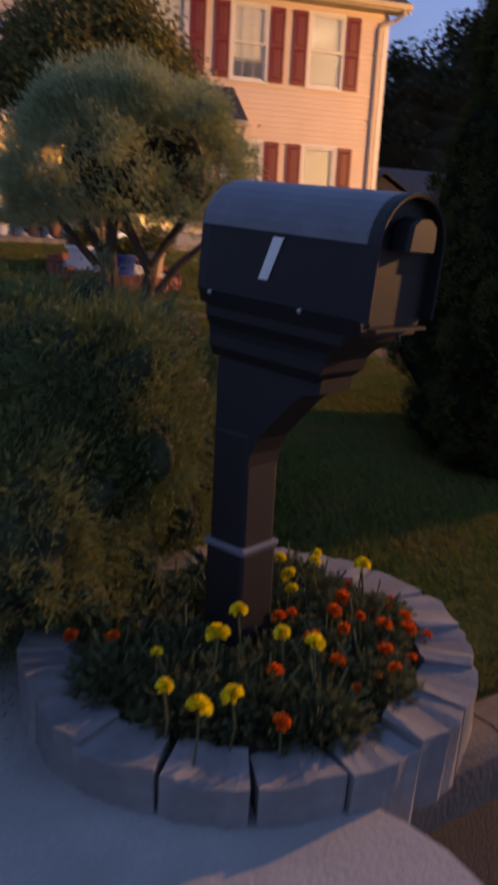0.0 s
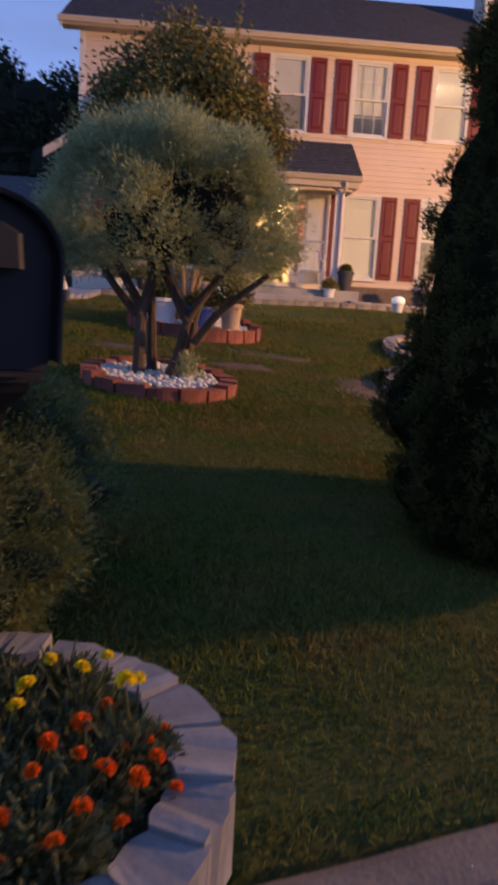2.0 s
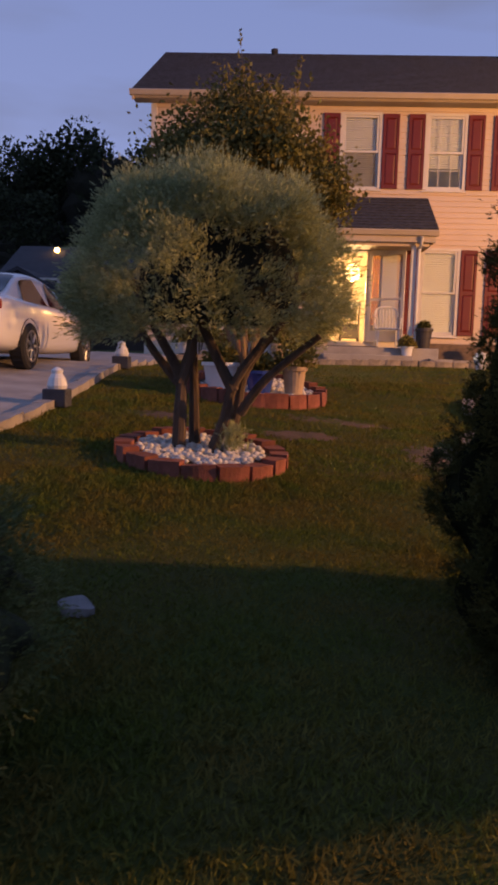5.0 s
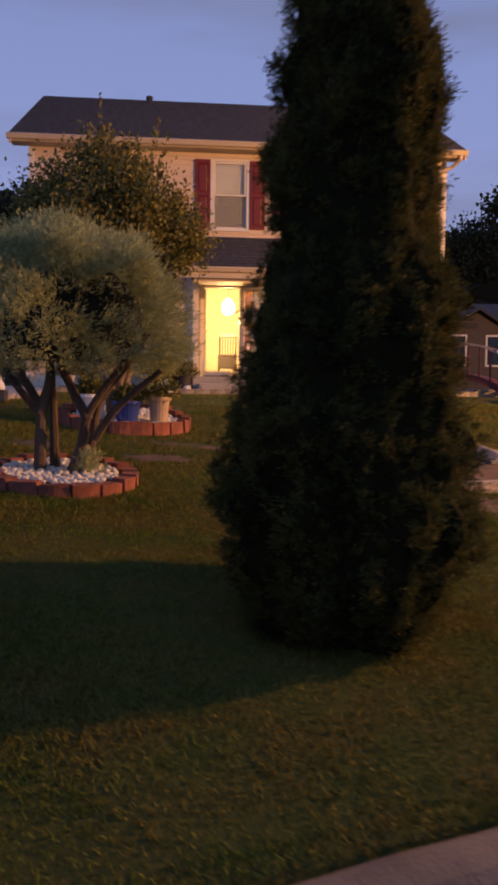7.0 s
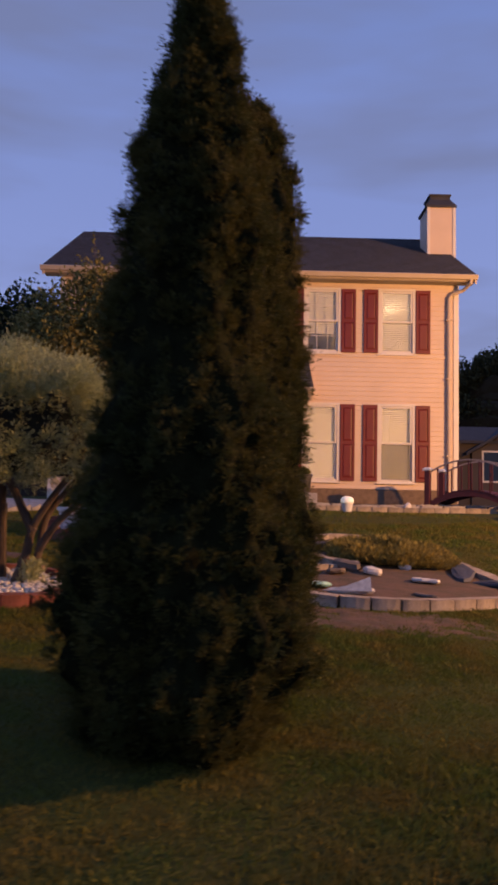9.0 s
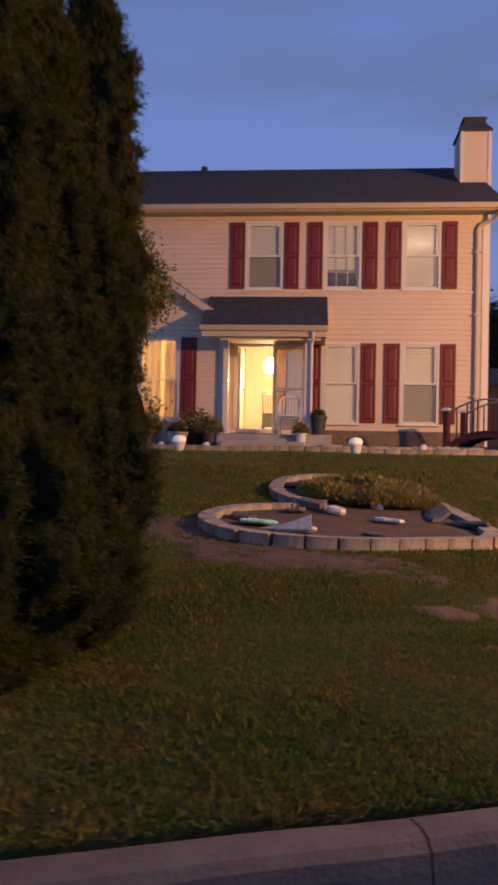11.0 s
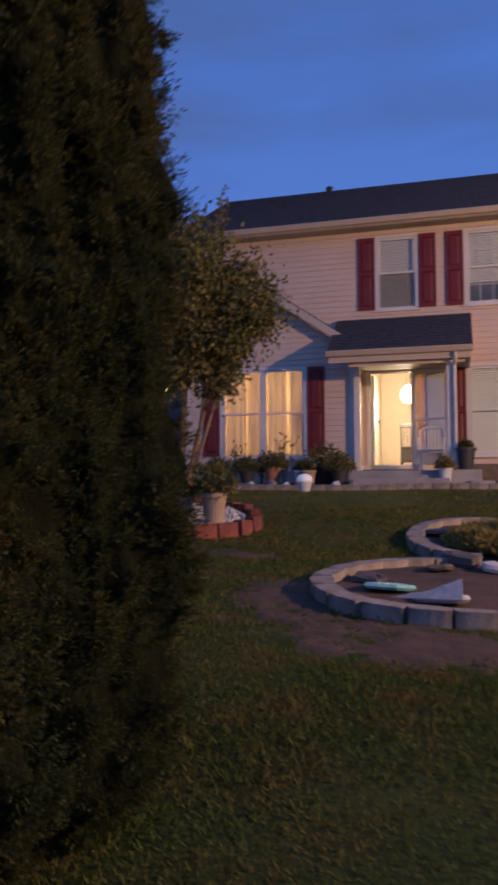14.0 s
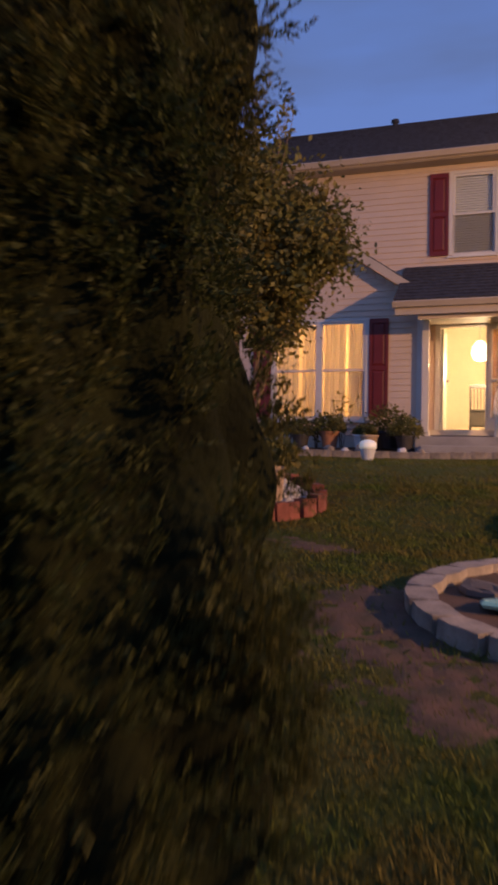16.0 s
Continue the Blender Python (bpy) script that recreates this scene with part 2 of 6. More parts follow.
s_d.inputs[0].default_value, s_m.inputs[0].default_value = (0.13, 0.12, 0.12, 1), 0.22
s_l.new(s_t.outputs[0], s_m.inputs[1])
s_l.new(s_d.outputs[0], s_m.inputs[2])
s_l.new(s_m.outputs[0], s_n["Material Output"].inputs[0])
BLIND = material("white_blind", (0.84, 0.82, 0.76), 0.6, 0.06, 4, 0.02)
AMBER = cloth_material("amber_curtain", (0.50, 0.22, 0.08), 0.5)
CURTAIN = cloth_material("sheer_curtain", (0.82, 0.74, 0.60), 0.55)
GLASS = glass_material("window_glass")
DARKROOF = material("far_roof", (0.05, 0.052, 0.06), 0.95, 0.2, 3, 0.0)
FARWALL = material("far_wall", (0.08, 0.065, 0.055), 0.9, 0.1, 2, 0.0)
FOIL = material("crumpled_foil", (0.62, 0.66, 0.70), 0.25, 0.15, 12, 0.3, metal=0.7)
SLATE = material("dark_slate", (0.05, 0.055, 0.07), 0.7, 0.35, 9, 0.5)
PLASTIC = material("white_plastic", (0.75, 0.75, 0.73), 0.4, 0.06, 6, 0.02)
TEAL = material("teal_plastic", (0.25, 0.55, 0.50), 0.35, 0.15, 9, 0.1)
GLOBE = glow_material("frosted_globe", (1.0, 0.97, 0.86), 0.22)
FARLAMP = glow_material("far_lamp_glass", (1.0, 0.6, 0.2), 25.0)
HALLGLOW = glow_material("hall_lamp_shade", (1.0, 0.78, 0.42), 9.0)
MAT = material("door_mat", (0.06, 0.04, 0.03), 0.95, 0.3, 20, 0.4)


# ---- building tools ----
def finish(name, bm, mat, smooth=False):
    me = bpy.data.meshes.new(name)
    bm.normal_update()
    bm.to_mesh(me)
    bm.free()
    me.materials.append(mat)
    if smooth:
        me.shade_smooth()
    return me


def part(name, bm, mat, parent, label="", smooth=False):
    ob = new(name, finish(name, bm, mat, smooth))
    ob.parent = parent
    return tagged(ob, label)


def piece(name, me, parent, m):
    ob = new(name, me)
    ob.parent, ob.matrix_basis = parent, m
    return ob


def thing(name, place, label, category, turn=0.0, group="", kind=""):
    ob = new(name)
    ob.empty_display_size = 0.1
    ob.matrix_basis = pose(*place, 0, 0, turn)
    return tagged(ob, label, category, group, kind)


def structure(name, bm, mat, label="", category="", smooth=False):
    return tagged(new(name, finish(name, bm, mat, smooth)), label, category, kind="structure")


def box(bm, x0, x1, y0, y1, z0, z1, bevel=0.0, turn=None):
    vs = [bm.verts.new(p) for p in ((x0, y0, z0), (x1, y0, z0), (x1, y1, z0), (x0, y1, z0), (x0, y0, z1), (x1, y0, z1), (x1, y1, z1), (x0, y1, z1))]
    fs = [bm.faces.new([vs[i] for i in q]) for q in ((3, 2, 1, 0), (4, 5, 6, 7), (0, 1, 5, 4), (1, 2, 6, 5), (2, 3, 7, 6), (3, 0, 4, 7))]
    if bevel:
        es = list({e for f in fs for e in f.edges})
        out = bmesh.ops.bevel(bm, geom=es, offset=bevel, segments=2, affect="EDGES", profile=0.6)
        vs = list({v for f in out["faces"] for v in f.verts} | {v for v in vs if v.is_valid})
    if turn:
        for v in vs:
            v.co = turn @ v.co
    return vs


def loft(bm, rings, closed=True, caps=True):
    """Skin over rings of points."""
    rows = [[bm.verts.new(p) for p in ring] for ring in rings]
    n = len(rows[0])
    for a, b in zip(rows, rows[1:]):
        for i in range(n if closed else n - 1):
            bm.faces.new((a[i], a[(i + 1) % n], b[(i + 1) % n], b[i]))
    if caps and closed:
        bm.faces.new(rows[0][::-1])
        bm.faces.new(rows[-1])
    return rows


def lathe(bm, profile, n=20, centre=(0, 0, 0), caps=True):
    cx, cy, cz = centre
    loft(bm, [[(cx + r * math.cos(2 * math.pi * i / n), cy + r * math.sin(2 * math.pi * i / n), cz + z) for i in range(n)] for r, z in profile], True, caps)


def tube(bm, pts, radii, n=8):
    pts = [Vector(p) for p in pts]
    if not hasattr(radii, "__len__"):
        radii = [radii] * len(pts)
    rings, side = [], None
    for i, p in enumerate(pts):
        d = (pts[min(i + 1, len(pts) - 1)] - pts[max(i - 1, 0)]).normalized()
        if side is None:
            side = d.orthogonal().normalized()
        side = (side - d * side.dot(d)).normalized()
        up = d.cross(side)
        rings.append([p + float(radii[i]) * (math.cos(2 * math.pi * k / n) * side + math.sin(2 * math.pi * k / n) * up) for k in range(n)])
    loft(bm, rings)


def spline(pts, steps=8, closed=False):
    """A smooth line through the points."""
    pts = [Vector(p) for p in pts]
    out, n = [], len(pts)
    for i in range(n if closed else n - 1):
        if closed:
            a, b, c, d = (pts[(i + k) % n] for k in (-1, 0, 1, 2))
        else:
            a, b, c, d = pts[max(i - 1, 0)], pts[i], pts[i + 1], pts[min(i + 2, n - 1)]
        for s in range(steps):
            t = s / steps
            out.append(0.5 * (2 * b + (c - a) * t + (2 * a - 5 * b + 4 * c - d) * t * t + (3 * b - a - 3 * c + d) * t**3))
    if not closed:
        out.append(pts[-1])
    return out


def array_mesh(name, v, f, mat):
    """A triangle mesh from arrays."""
    me = bpy.data.meshes.new(name)
    v, f = np.asarray(v, np.float32), np.asarray(f, np.int32)
    me.vertices.add(len(v))
    me.vertices.foreach_set("co", v.ravel())
    me.loops.add(f.size)
    me.loops.foreach_set("vertex_index", f.ravel())
    me.polygons.add(len(f))
    me.polygons.foreach_set("loop_start", np.arange(0, f.size, 3, dtype=np.int32))
    me.update(calc_edges=True)
    me.materials.append(mat)
    return me


def array_part(name, me, parent, label=""):
    ob = new(name, me)
    ob.parent = parent
    return tagged(ob, label)


def fan(leaflets, spread, width, droop=0.12):
    """A flat spray of narrow leaflets round a stem along z, as triangles of their own."""
    v, f = [], []
    for k in range(leaflets):
        s = k / max(leaflets - 1, 1)
        base = 0.05 + 0.72 * s
        side = -1 if k % 2 else 1
        a = spread * side * (1.0 - 0.75 * s)
        tip = (math.sin(a) * 0.42, droop * (-1 if k % 3 else 1) * 0.5, base + math.cos(a) * 0.42)
        n = len(v)
        v += [(-width * 0.5, 0, base), (width * 0.5, 0.01, base + width * 0.6), tip]
        f.append((n, n + 1, n + 2))
    return np.array(v), np.array(f)


def scatter(rng, places, ways, sizes, template):
    """Copies of a template, its z along each way, into one pair of arrays."""
    tv, tf = template
    n, k = len(places), len(tv)
    w = ways / np.linalg.norm(ways, axis=1, keepdims=True)
    r = rng.normal(size=(n, 3))
    a = np.cross(w, r)
    a /= np.linalg.norm(a, axis=1, keepdims=True)
    b = np.cross(w, a)
    v = places[:, None] + sizes[:, None, None] * (tv[None, :, 0:1] * a[:, None] + tv[None, :, 1:2] * b[:, None] + tv[None, :, 2:3] * w[:, None])
    f = tf[None] + (np.arange(n) * k)[:, None, None]
    return v.reshape(-1, 3), f.reshape(-1, 3)


def directions(rng, n):
    d = rng.normal(size=(n, 3))
    return d / np.linalg.norm(d, axis=1, keepdims=True)


def lumps(rng, dirs, count, height, sharp):
    """How far an uneven crown stands out along each direction."""
    c = directions(rng, count)
    amp = height * (0.4 + rng.random(count))
    out = np.zeros(len(dirs))
    for k in range(0, len(dirs), 20000):
        out[k:k + 20000] = np.max(amp * np.exp((dirs[k:k + 20000] @ c.T - 1) * sharp), axis=1)
    return 1.0 + out - height * 0.6


def join(*pairs):
    vs, fs, n = [], [], 0
    for v, f in pairs:
        vs.append(v)
        fs.append(f + n)
        n += len(v)
    return np.concatenate(vs), np.concatenate(fs)


# ---- the lie of the land ----
def kerb_distance(x, y):
    return (y - 2.05 - 0.34 * (x - 2.0)) * 0.947


def land(x, y):
    d = kerb_distance(x, y)
    a = np.interp(d, [-6, -0.3, 0, 2, 4, 6, 8, 11, 14.8, 40], [0.06, 0.08, 0.215, 0.36, 0.52, 0.67, 0.83, 1.15, 1.38, 1.5])
    slope = a - 0.04 * (np.clip(x, -6, 9) - 2) * np.clip(d / 2, 0, 1)
    high = np.interp(y, [9, 15, 17, 30, 60], [1.0, 1.2, 1.3, 1.4, 1.8])
    s = np.clip((y - 9) / 5.5, 0, 1)
    s = s * s * (3 - 2 * s)
    swell = 0.012 * np.sin(1.7 * x + 0.9 * np.sin(1.3 * y)) + 0.010 * np.sin(2.3 * y + 1.1 * np.sin(1.9 * x + 0.5))
    return slope * (1 - s) + high * s + swell * np.clip(d / 2, 0, 1)


def turf(x, y):
    """The lawn's own uneven surface."""
    return float(land(x, y))


def on_land(x, y, up=0.0):
    return (x, y, float(land(x, y)) + up)




# ---- ground, road, kerb, drive ----
U, N = Vector((0.947, 0.322, 0)), Vector((-0.322, 0.947, 0))


def from_kerb(s, d, z=0.0):
    p = Vector((2.0, 2.05, 0)) + U * s + N * d
    return (p.x, p.y, z)


def ground_sheet():
    ss = sorted({*np.arange(-12, 14.01, 0.25).round(3), *np.arange(-200, 201, 20.0), *np.arange(-40, 41, 4.0)})
    ds = sorted({*np.arange(-0.4, 18.01, 0.25).round(3), -8.0, -30.0, -120.0, 20, 24, 30, 40, 60, 90, 140, 220})
    bm = bmesh.new()
    rows = []
    for d in ds:
        row = []
        for s in ss:
            x, y, _ = from_kerb(s, d)
            z = float(land(x, y))
            row.append(bm.verts.new((x, y, z if d >= 0 else min(z, 0.08) - 0.12)))
        rows.append(row)
    for a, b in zip(rows, rows[1:]):
        for i in range(len(a) - 1):
            bm.faces.new((a[i], a[i + 1], b[i + 1], b[i]))
    return structure("ground", bm, LAWN, "uneven front lawn of thin grass on red soil", "lawn", True)


ground_sheet()

bm = bmesh.new()
rows = []
for d in (-0.14, -0.6, -3.0, -8.0):
    rows.append([bm.verts.new(from_kerb(s, d, 0.075 + 0.03 * (1 if d == -3.0 else 0))) for s in np.linspace(-60, 60, 61)])
for a, b in zip(rows[1:], rows):
    for i in range(60):
        bm.faces.new((a[i], a[i + 1], b[i + 1], b[i]))
structure("road", bm, ASPHALT, "dark worn asphalt street beside the kerb", "road")


def kerb_run():
    base = thing("kerb", from_kerb(0, 0), "rounded concrete street kerb with open joints", "kerb", kind="structure")
    base.matrix_basis = Matrix.Identity(4)
    section = [(-0.195, -0.05), (-0.195, 0.07), (-0.188, 0.13), (-0.178, 0.175), (-0.155, 0.200), (-0.12, 0.212), (-0.05, 0.208), (-0.01, 0.19), (0.0, -0.05)]
    s = -1.15
    while s < 14:
        e = -0.45 if s < -1 else s + 1.62
        bm = bmesh.new()
        loft(bm, [[from_kerb(a, d - 0.02 + 0.006 * noise.noise((a * 3, d, 0)), z + 0.006 * noise.noise((a * 2, d, 4))) for d, z in section] for a in np.linspace(s + 0.004, e - 0.004, 12)])
        part("kerb_stone", bm, KERB, base)
        s = e


def apron():
    """Concrete pad where the drive meets the street."""
    bm = bmesh.new()
    cols = 24
    left = [(-6.0, 0.0), (-5.5, 2.2), (-5.0, 4.5), (-4.9, 7.0), (-4.8, 10.0), (-4.8, 13.0), (-4.8, 17.4)]
    right = [(1.28, 0.1), (1.32, 1.25), (0.85, 2.0), (-0.5, 4.6), (-0.5, 7.3), (-0.48, 11.0), (-0.4, 17.4)]
    a, b = spline([(x, y, 0) for x, y in left], 6), spline([(x, y, 0) for x, y in right], 6)
    top = []
    for p, q in zip(a, b):
        row = []
        for i in range(cols + 1):
            x, y = p.x + (q.x - p.x) * i / cols, p.y + (q.y - p.y) * i / cols
            row.append((x, y, max(float(land(x, y)) + 0.02, 0.222 + 0.035 * min(max(y - 0.7, 0) / 0.7, 1))))
        top.append(row)
    vs = [[bm.verts.new(p) for p in row] for row in top]
    lo = [[bm.verts.new((p[0], p[1], p[2] - 0.12)) for p in row] for row in top]
    for r in range(len(vs) - 1):
        for i in range(cols):
            bm.faces.new((vs[r][i], vs[r][i + 1], vs[r + 1][i + 1], vs[r + 1][i]))
        bm.faces.new((vs[r][cols], lo[r][cols], lo[r + 1][cols], vs[r + 1][cols]))
        bm.faces.new((lo[r][0], vs[r][0], vs[r + 1][0], lo[r + 1][0]))
    for i in range(cols):
        bm.faces.new((lo[0][i], lo[0][i + 1], vs[0][i + 1], vs[0][i]))
    structure("driveway", bm, CONCRETE, "pale grey concrete driveway and apron at the street", "driveway")


kerb_run()
apron()


def bare_patch(name, cx, cy, rx, ry, seed, label):
    """Worn soil that rises through the lawn sheet in a low uneven swell, so that its edge is ragged."""
    bm, step = bmesh.new(), 0.035
    nx, ny = int(2.6 * rx / step), int(2.6 * ry / step)
    rows = []
    for j in range(ny + 1):
        row = []
        for i in range(nx + 1):
            x, y = cx + rx * 1.3 * (2 * i / nx - 1), cy + ry * 1.3 * (2 * j / ny - 1)
            q = math.hypot((x - cx) / rx, (y - cy) / ry)
            up = 0.011 - 0.014 * q * q + 0.017 * noise.noise((x * 2.6 + seed, y * 2.6, 1)) + 0.015 * noise.noise((x * 8, y * 8 + seed, 2)) + 0.009 * noise.noise((x * 23, y * 23, seed))
            row.append(bm.verts.new((x, y, turf(x, y) + min(max(up, -0.015), 0.014))))
        rows.append(row)
    for r, t in zip(rows, rows[1:]):
        for i in range(nx):
            if max(v.co.z - turf(v.co.x, v.co.y) for v in (r[i], r[i + 1], t[i + 1], t[i])) > -0.002:
                bm.faces.new((r[i], r[i + 1], t[i + 1], t[i]))
    for v in [v for v in bm.verts if not v.link_faces]:
        bm.verts.remove(v)
    structure(name, bm, BARE, label, "bare soil", True)


BARES = [(4.15, 6.75, 1.15, 0.55, 1), (3.25, 7.6, 0.5, 0.75, 2), (5.85, 5.85, 0.45, 0.38, 3), (5.25, 5.6, 0.2, 0.13, 4), (1.95, 8.05, 0.45, 0.22, 5), (0.62, 8.35, 0.28, 0.2, 6), (2.35, 9.0, 0.5, 0.2, 8), (5.45, 4.85, 0.2, 0.09, 12)]
for k, (cx, cy, rx, ry, seed) in enumerate(BARES):
    bare_patch(f"bare_ground_{k + 1}", cx, cy, rx, ry, seed * 3.7, "patch of worn reddish bare soil in the lawn")


# ---- the house ----
FRONT, BASE = 18.08, 1.30
WIN_W = 0.74
UP_Z, LOW_Z = (4.925, 6.385), (1.915, 3.65)
WIN_X = (2.83, 4.59, 6.345)


def split(lo, hi, holes):
    """The stretches of lo..hi that the holes leave."""
    out = []
    for a, b in sorted(holes):
        if a > lo:
            out.append((lo, min(a, hi)))
        lo = max(lo, b)
    if lo < hi:
        out.append((lo, hi))
    return [(a, b) for a, b in out if b - a > 0.004]


def lap_boards(x0, x1, z0, z1, y, holes, course=0.114, top=None):
    """Lap siding on a wall that faces -y; each board leans out at its foot. top: the wall's upper edge at x."""
    bm, z = bmesh.new(), z0
    while z < z1 - 0.01:
        h = min(course, z1 - z)
        cuts = [(a, b) for a, b, c, d in holes if c < z + h - 0.02 and d > z + 0.02]
        lo, hi = x0, x1
        if top:
            lo, hi = max(x0, top(z + h)[0]), min(x1, top(z + h)[1])
        for a, b in split(lo, hi, cuts):
            v = [bm.verts.new(p) for p in ((a, y - 0.022, z), (b, y - 0.022, z), (b, y - 0.006, z + h), (a, y - 0.006, z + h), (a, y, z), (b, y, z), (b, y, z + h), (a, y, z + h))]
            for q in ((0, 1, 2, 3), (4, 5, 1, 0), (1, 5, 6, 2), (4, 0, 3, 7)):
                bm.faces.new([v[i] for i in q])
        z += course
    return bm


def wall_boxes(x0, x1, z0, z1, y0, y1, holes):
    """A solid wall with openings through it."""
    bm = bmesh.new()
    zs = sorted({z0, z1, *[c for _, _, c, _ in holes], *[d for *_, d in holes]})
    for lo, hi in zip(zs, zs[1:]):
        for a, b in split(x0, x1, [(p, q) for p, q, c, d in holes if c < hi - 1e-4 and d > lo + 1e-4]):
            box(bm, a, b, y0, y1, lo, hi)
    return bm


house_group = "house with cream lap siding"
DOOR = (2.64, 3.98, 1.72, 3.60)
holes = [(x, x + WIN_W, *z) for x in WIN_X for z in (UP_Z,)] + [(x, x + WIN_W, *LOW_Z) for x in WIN_X[1:]] + [DOOR, (-1.05, 2.2, 1.72, 4.2)]
wall = thing("wall_front", (0, FRONT, BASE), "cream lap siding of a two-storey house front", "wall", kind="structure")
wall.matrix_basis = Matrix.Identity(4)
part("siding", lap_boards(-1.2, 8.15, BASE + 0.42, 6.55, FRONT, holes), SIDING, wall)
part("wall_core", wall_boxes(-1.2, 8.15, BASE, 6.6, FRONT + 0.001, FRONT + 0.16, holes), INNER, wall)
bm = bmesh.new()
box(bm, 4.3, 8.15, FRONT - 0.03, FRONT, BASE - 0.2, BASE + 0.41)
part("foundation", bm, FOUNDATION, wall, "brick foundation under the siding")

# side and back walls
for name, x, way in (("wall_east", 8.15, 1), ("wall_west", -1.2, -1)):
    side = thing(name, (x, FRONT, BASE), "cream lap siding on the gable end of the house", "wall", kind="structure")
    side.matrix_basis = pose(x, FRONT, 0, 0, 0, 90 * way)
    gable = lambda z: (0.0, 7.8) if z < 6.6 else ((z - 6.6) / 2.3 * 3.9, 7.8 - (z - 6.6) / 2.3 * 3.9)
    if way == 1:
        bmw = lap_boards(0.0, 7.8, BASE, 8.85, 0.0, [], 0.114, gable)
    else:
        bmw = lap_boards(-7.8, 0.0, BASE, 8.85, 0.0, [], 0.114, lambda z: tuple(-v for v in gable(z)[::-1]))
    part("siding", bmw, SIDING, side)
    bmc = bmesh.new()
    pts = [(0, BASE), (7.8, BASE), (7.8, 6.6), (3.9, 8.9), (0, 6.6)]
    loft(bmc, [[(p * way, dy, z) for p, z in pts] for dy in (0.002, 0.15)])
    part("wall_core", bmc, INNER, side)
bm = bmesh.new()
box(bm, -1.2, 8.15, 25.75, 25.88, BASE, 6.6)
structure("wall_back", bm, SIDING, "back wall of the house", "wall")
bm = bmesh.new()
box(bm, -1.04, 7.99, FRONT + 0.165, 25.74, 4.35, 4.45)
box(bm, -1.04, 7.99, FRONT + 0.165, 25.74, 6.5, 6.58)
structure("ceiling", bm, INNER, "white ceilings inside the house", "ceiling")
bm = bmesh.new()
box(bm, -1.04, 7.99, FRONT + 0.002, 25.74, BASE + 0.25, 1.715)
structure("floor", bm, FLOORWOOD, "brown wooden floor in the lit hall", "floor")
bm = bmesh.new()
box(bm, 2.30, 2.40, FRONT + 0.165, 25.7, 1.72, 4.34)
box(bm, 4.25, 4.35, FRONT + 0.165, 25.7, 1.72, 4.34)
box(bm, 2.41, 4.24, 22.6, 22.7, 1.72, 4.34)
box(bm, -1.0, 2.29, 21.6, 21.7, 1.72, 4.34)
structure("wall_inner", bm, INNER, "warm white inner walls of hall and front room", "wall")


def roof(name, outline, rise, label, mat=SHINGLE, course=0.145):
    """Shingle courses over a slope: outline gives the lower edge (two points) and the upper edge (two points)."""
    (ax, ay, az), (bx, by, bz), (cx, cy, cz), (dx, dy, dz) = outline
    bm = bmesh.new()
    a, b, c, d = (Vector(p) for p in outline)
    up = ((d - a) + (c - b)) / 2
    nrm = (b - a).cross(up).normalized()
    count = max(3, int(up.length / course))
    for k in range(count):
        s, t = k / count, (k + 1) / count
        lo0, lo1, hi0, hi1 = a.lerp(d, s), b.lerp(c, s), a.lerp(d, t), b.lerp(c, t)
        q = [bm.verts.new(p) for p in (lo0 + nrm * (rise + 0.012), lo1 + nrm * (rise + 0.012), hi1 + nrm * rise, hi0 + nrm * rise, lo0, lo1, hi1, hi0)]
        for f in ((0, 1, 2, 3), (4, 5, 1, 0), (5, 6, 2, 1), (7, 4, 0, 3), (7, 6, 5, 4)):
            bm.faces.new([q[i] for i in f])
    return bm


main_roof = thing("roof", (3.45, 22.0, 6.6), "dark grey shingle gable roof with cream eaves", "roof", kind="structure")
main_roof.matrix_basis = Matrix.Identity(4)
part("front_slope", roof("s", [(-1.56, 17.66, 6.66), (8.48, 17.66, 6.66), (8.48, 22.0, 9.0), (-1.56, 22.0, 9.0)], 0.05, ""), SHINGLE, main_roof)
part("back_slope", roof("s", [(8.48, 26.3, 6.66), (-1.56, 26.3, 6.66), (-1.56, 22.0, 9.0), (8.48, 22.0, 9.0)], 0.05, ""), SHINGLE, main_roof)
bm = bmesh.new()
box(bm, -1.55, 8.47, 17.70, 17.73, 6.575, 6.70)
part("fascia", bm, TRIM, main_roof)
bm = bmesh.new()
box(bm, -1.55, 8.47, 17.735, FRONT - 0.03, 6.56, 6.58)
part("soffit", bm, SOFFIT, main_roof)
bm = bmesh.new()
loft(bm, [[(x, 17.70 + p, 6.60 + q) for p, q in ((0, 0.10), (-0.11, 0.10), (-0.12, 0.085), (-0.10, 0.05), (-0.075, 0.0), (-0.01, -0.01))] for x in (-1.6, 8.5)])
part("gutter", bm, TRIM, main_roof, "cream metal gutter")
for x in (-1.56, 8.44):
    bm = bmesh.new()
    for y0, y1 in ((17.66, 22.0), (26.3, 22.0)):
        loft(bm, [[(x, y0, 6.50), (x + 0.04, y0, 6.50), (x + 0.04, y0, 6.70), (x, y0, 6.70)], [(x, y1, 8.84), (x + 0.04, y1, 8.84), (x + 0.04, y1, 9.02), (x, y1, 9.02)]])
    part("rake_board", bm, TRIM, main_roof)
bm = bmesh.new()
lathe(bm, [(0.06, 0), (0.06, 0.10), (0.09, 0.10), (0.09, 0.17), (0.05, 0.19)], 12, (1.24, 21.75, 8.88))
part("vent_pipe", bm, DARKROOF, main_roof)

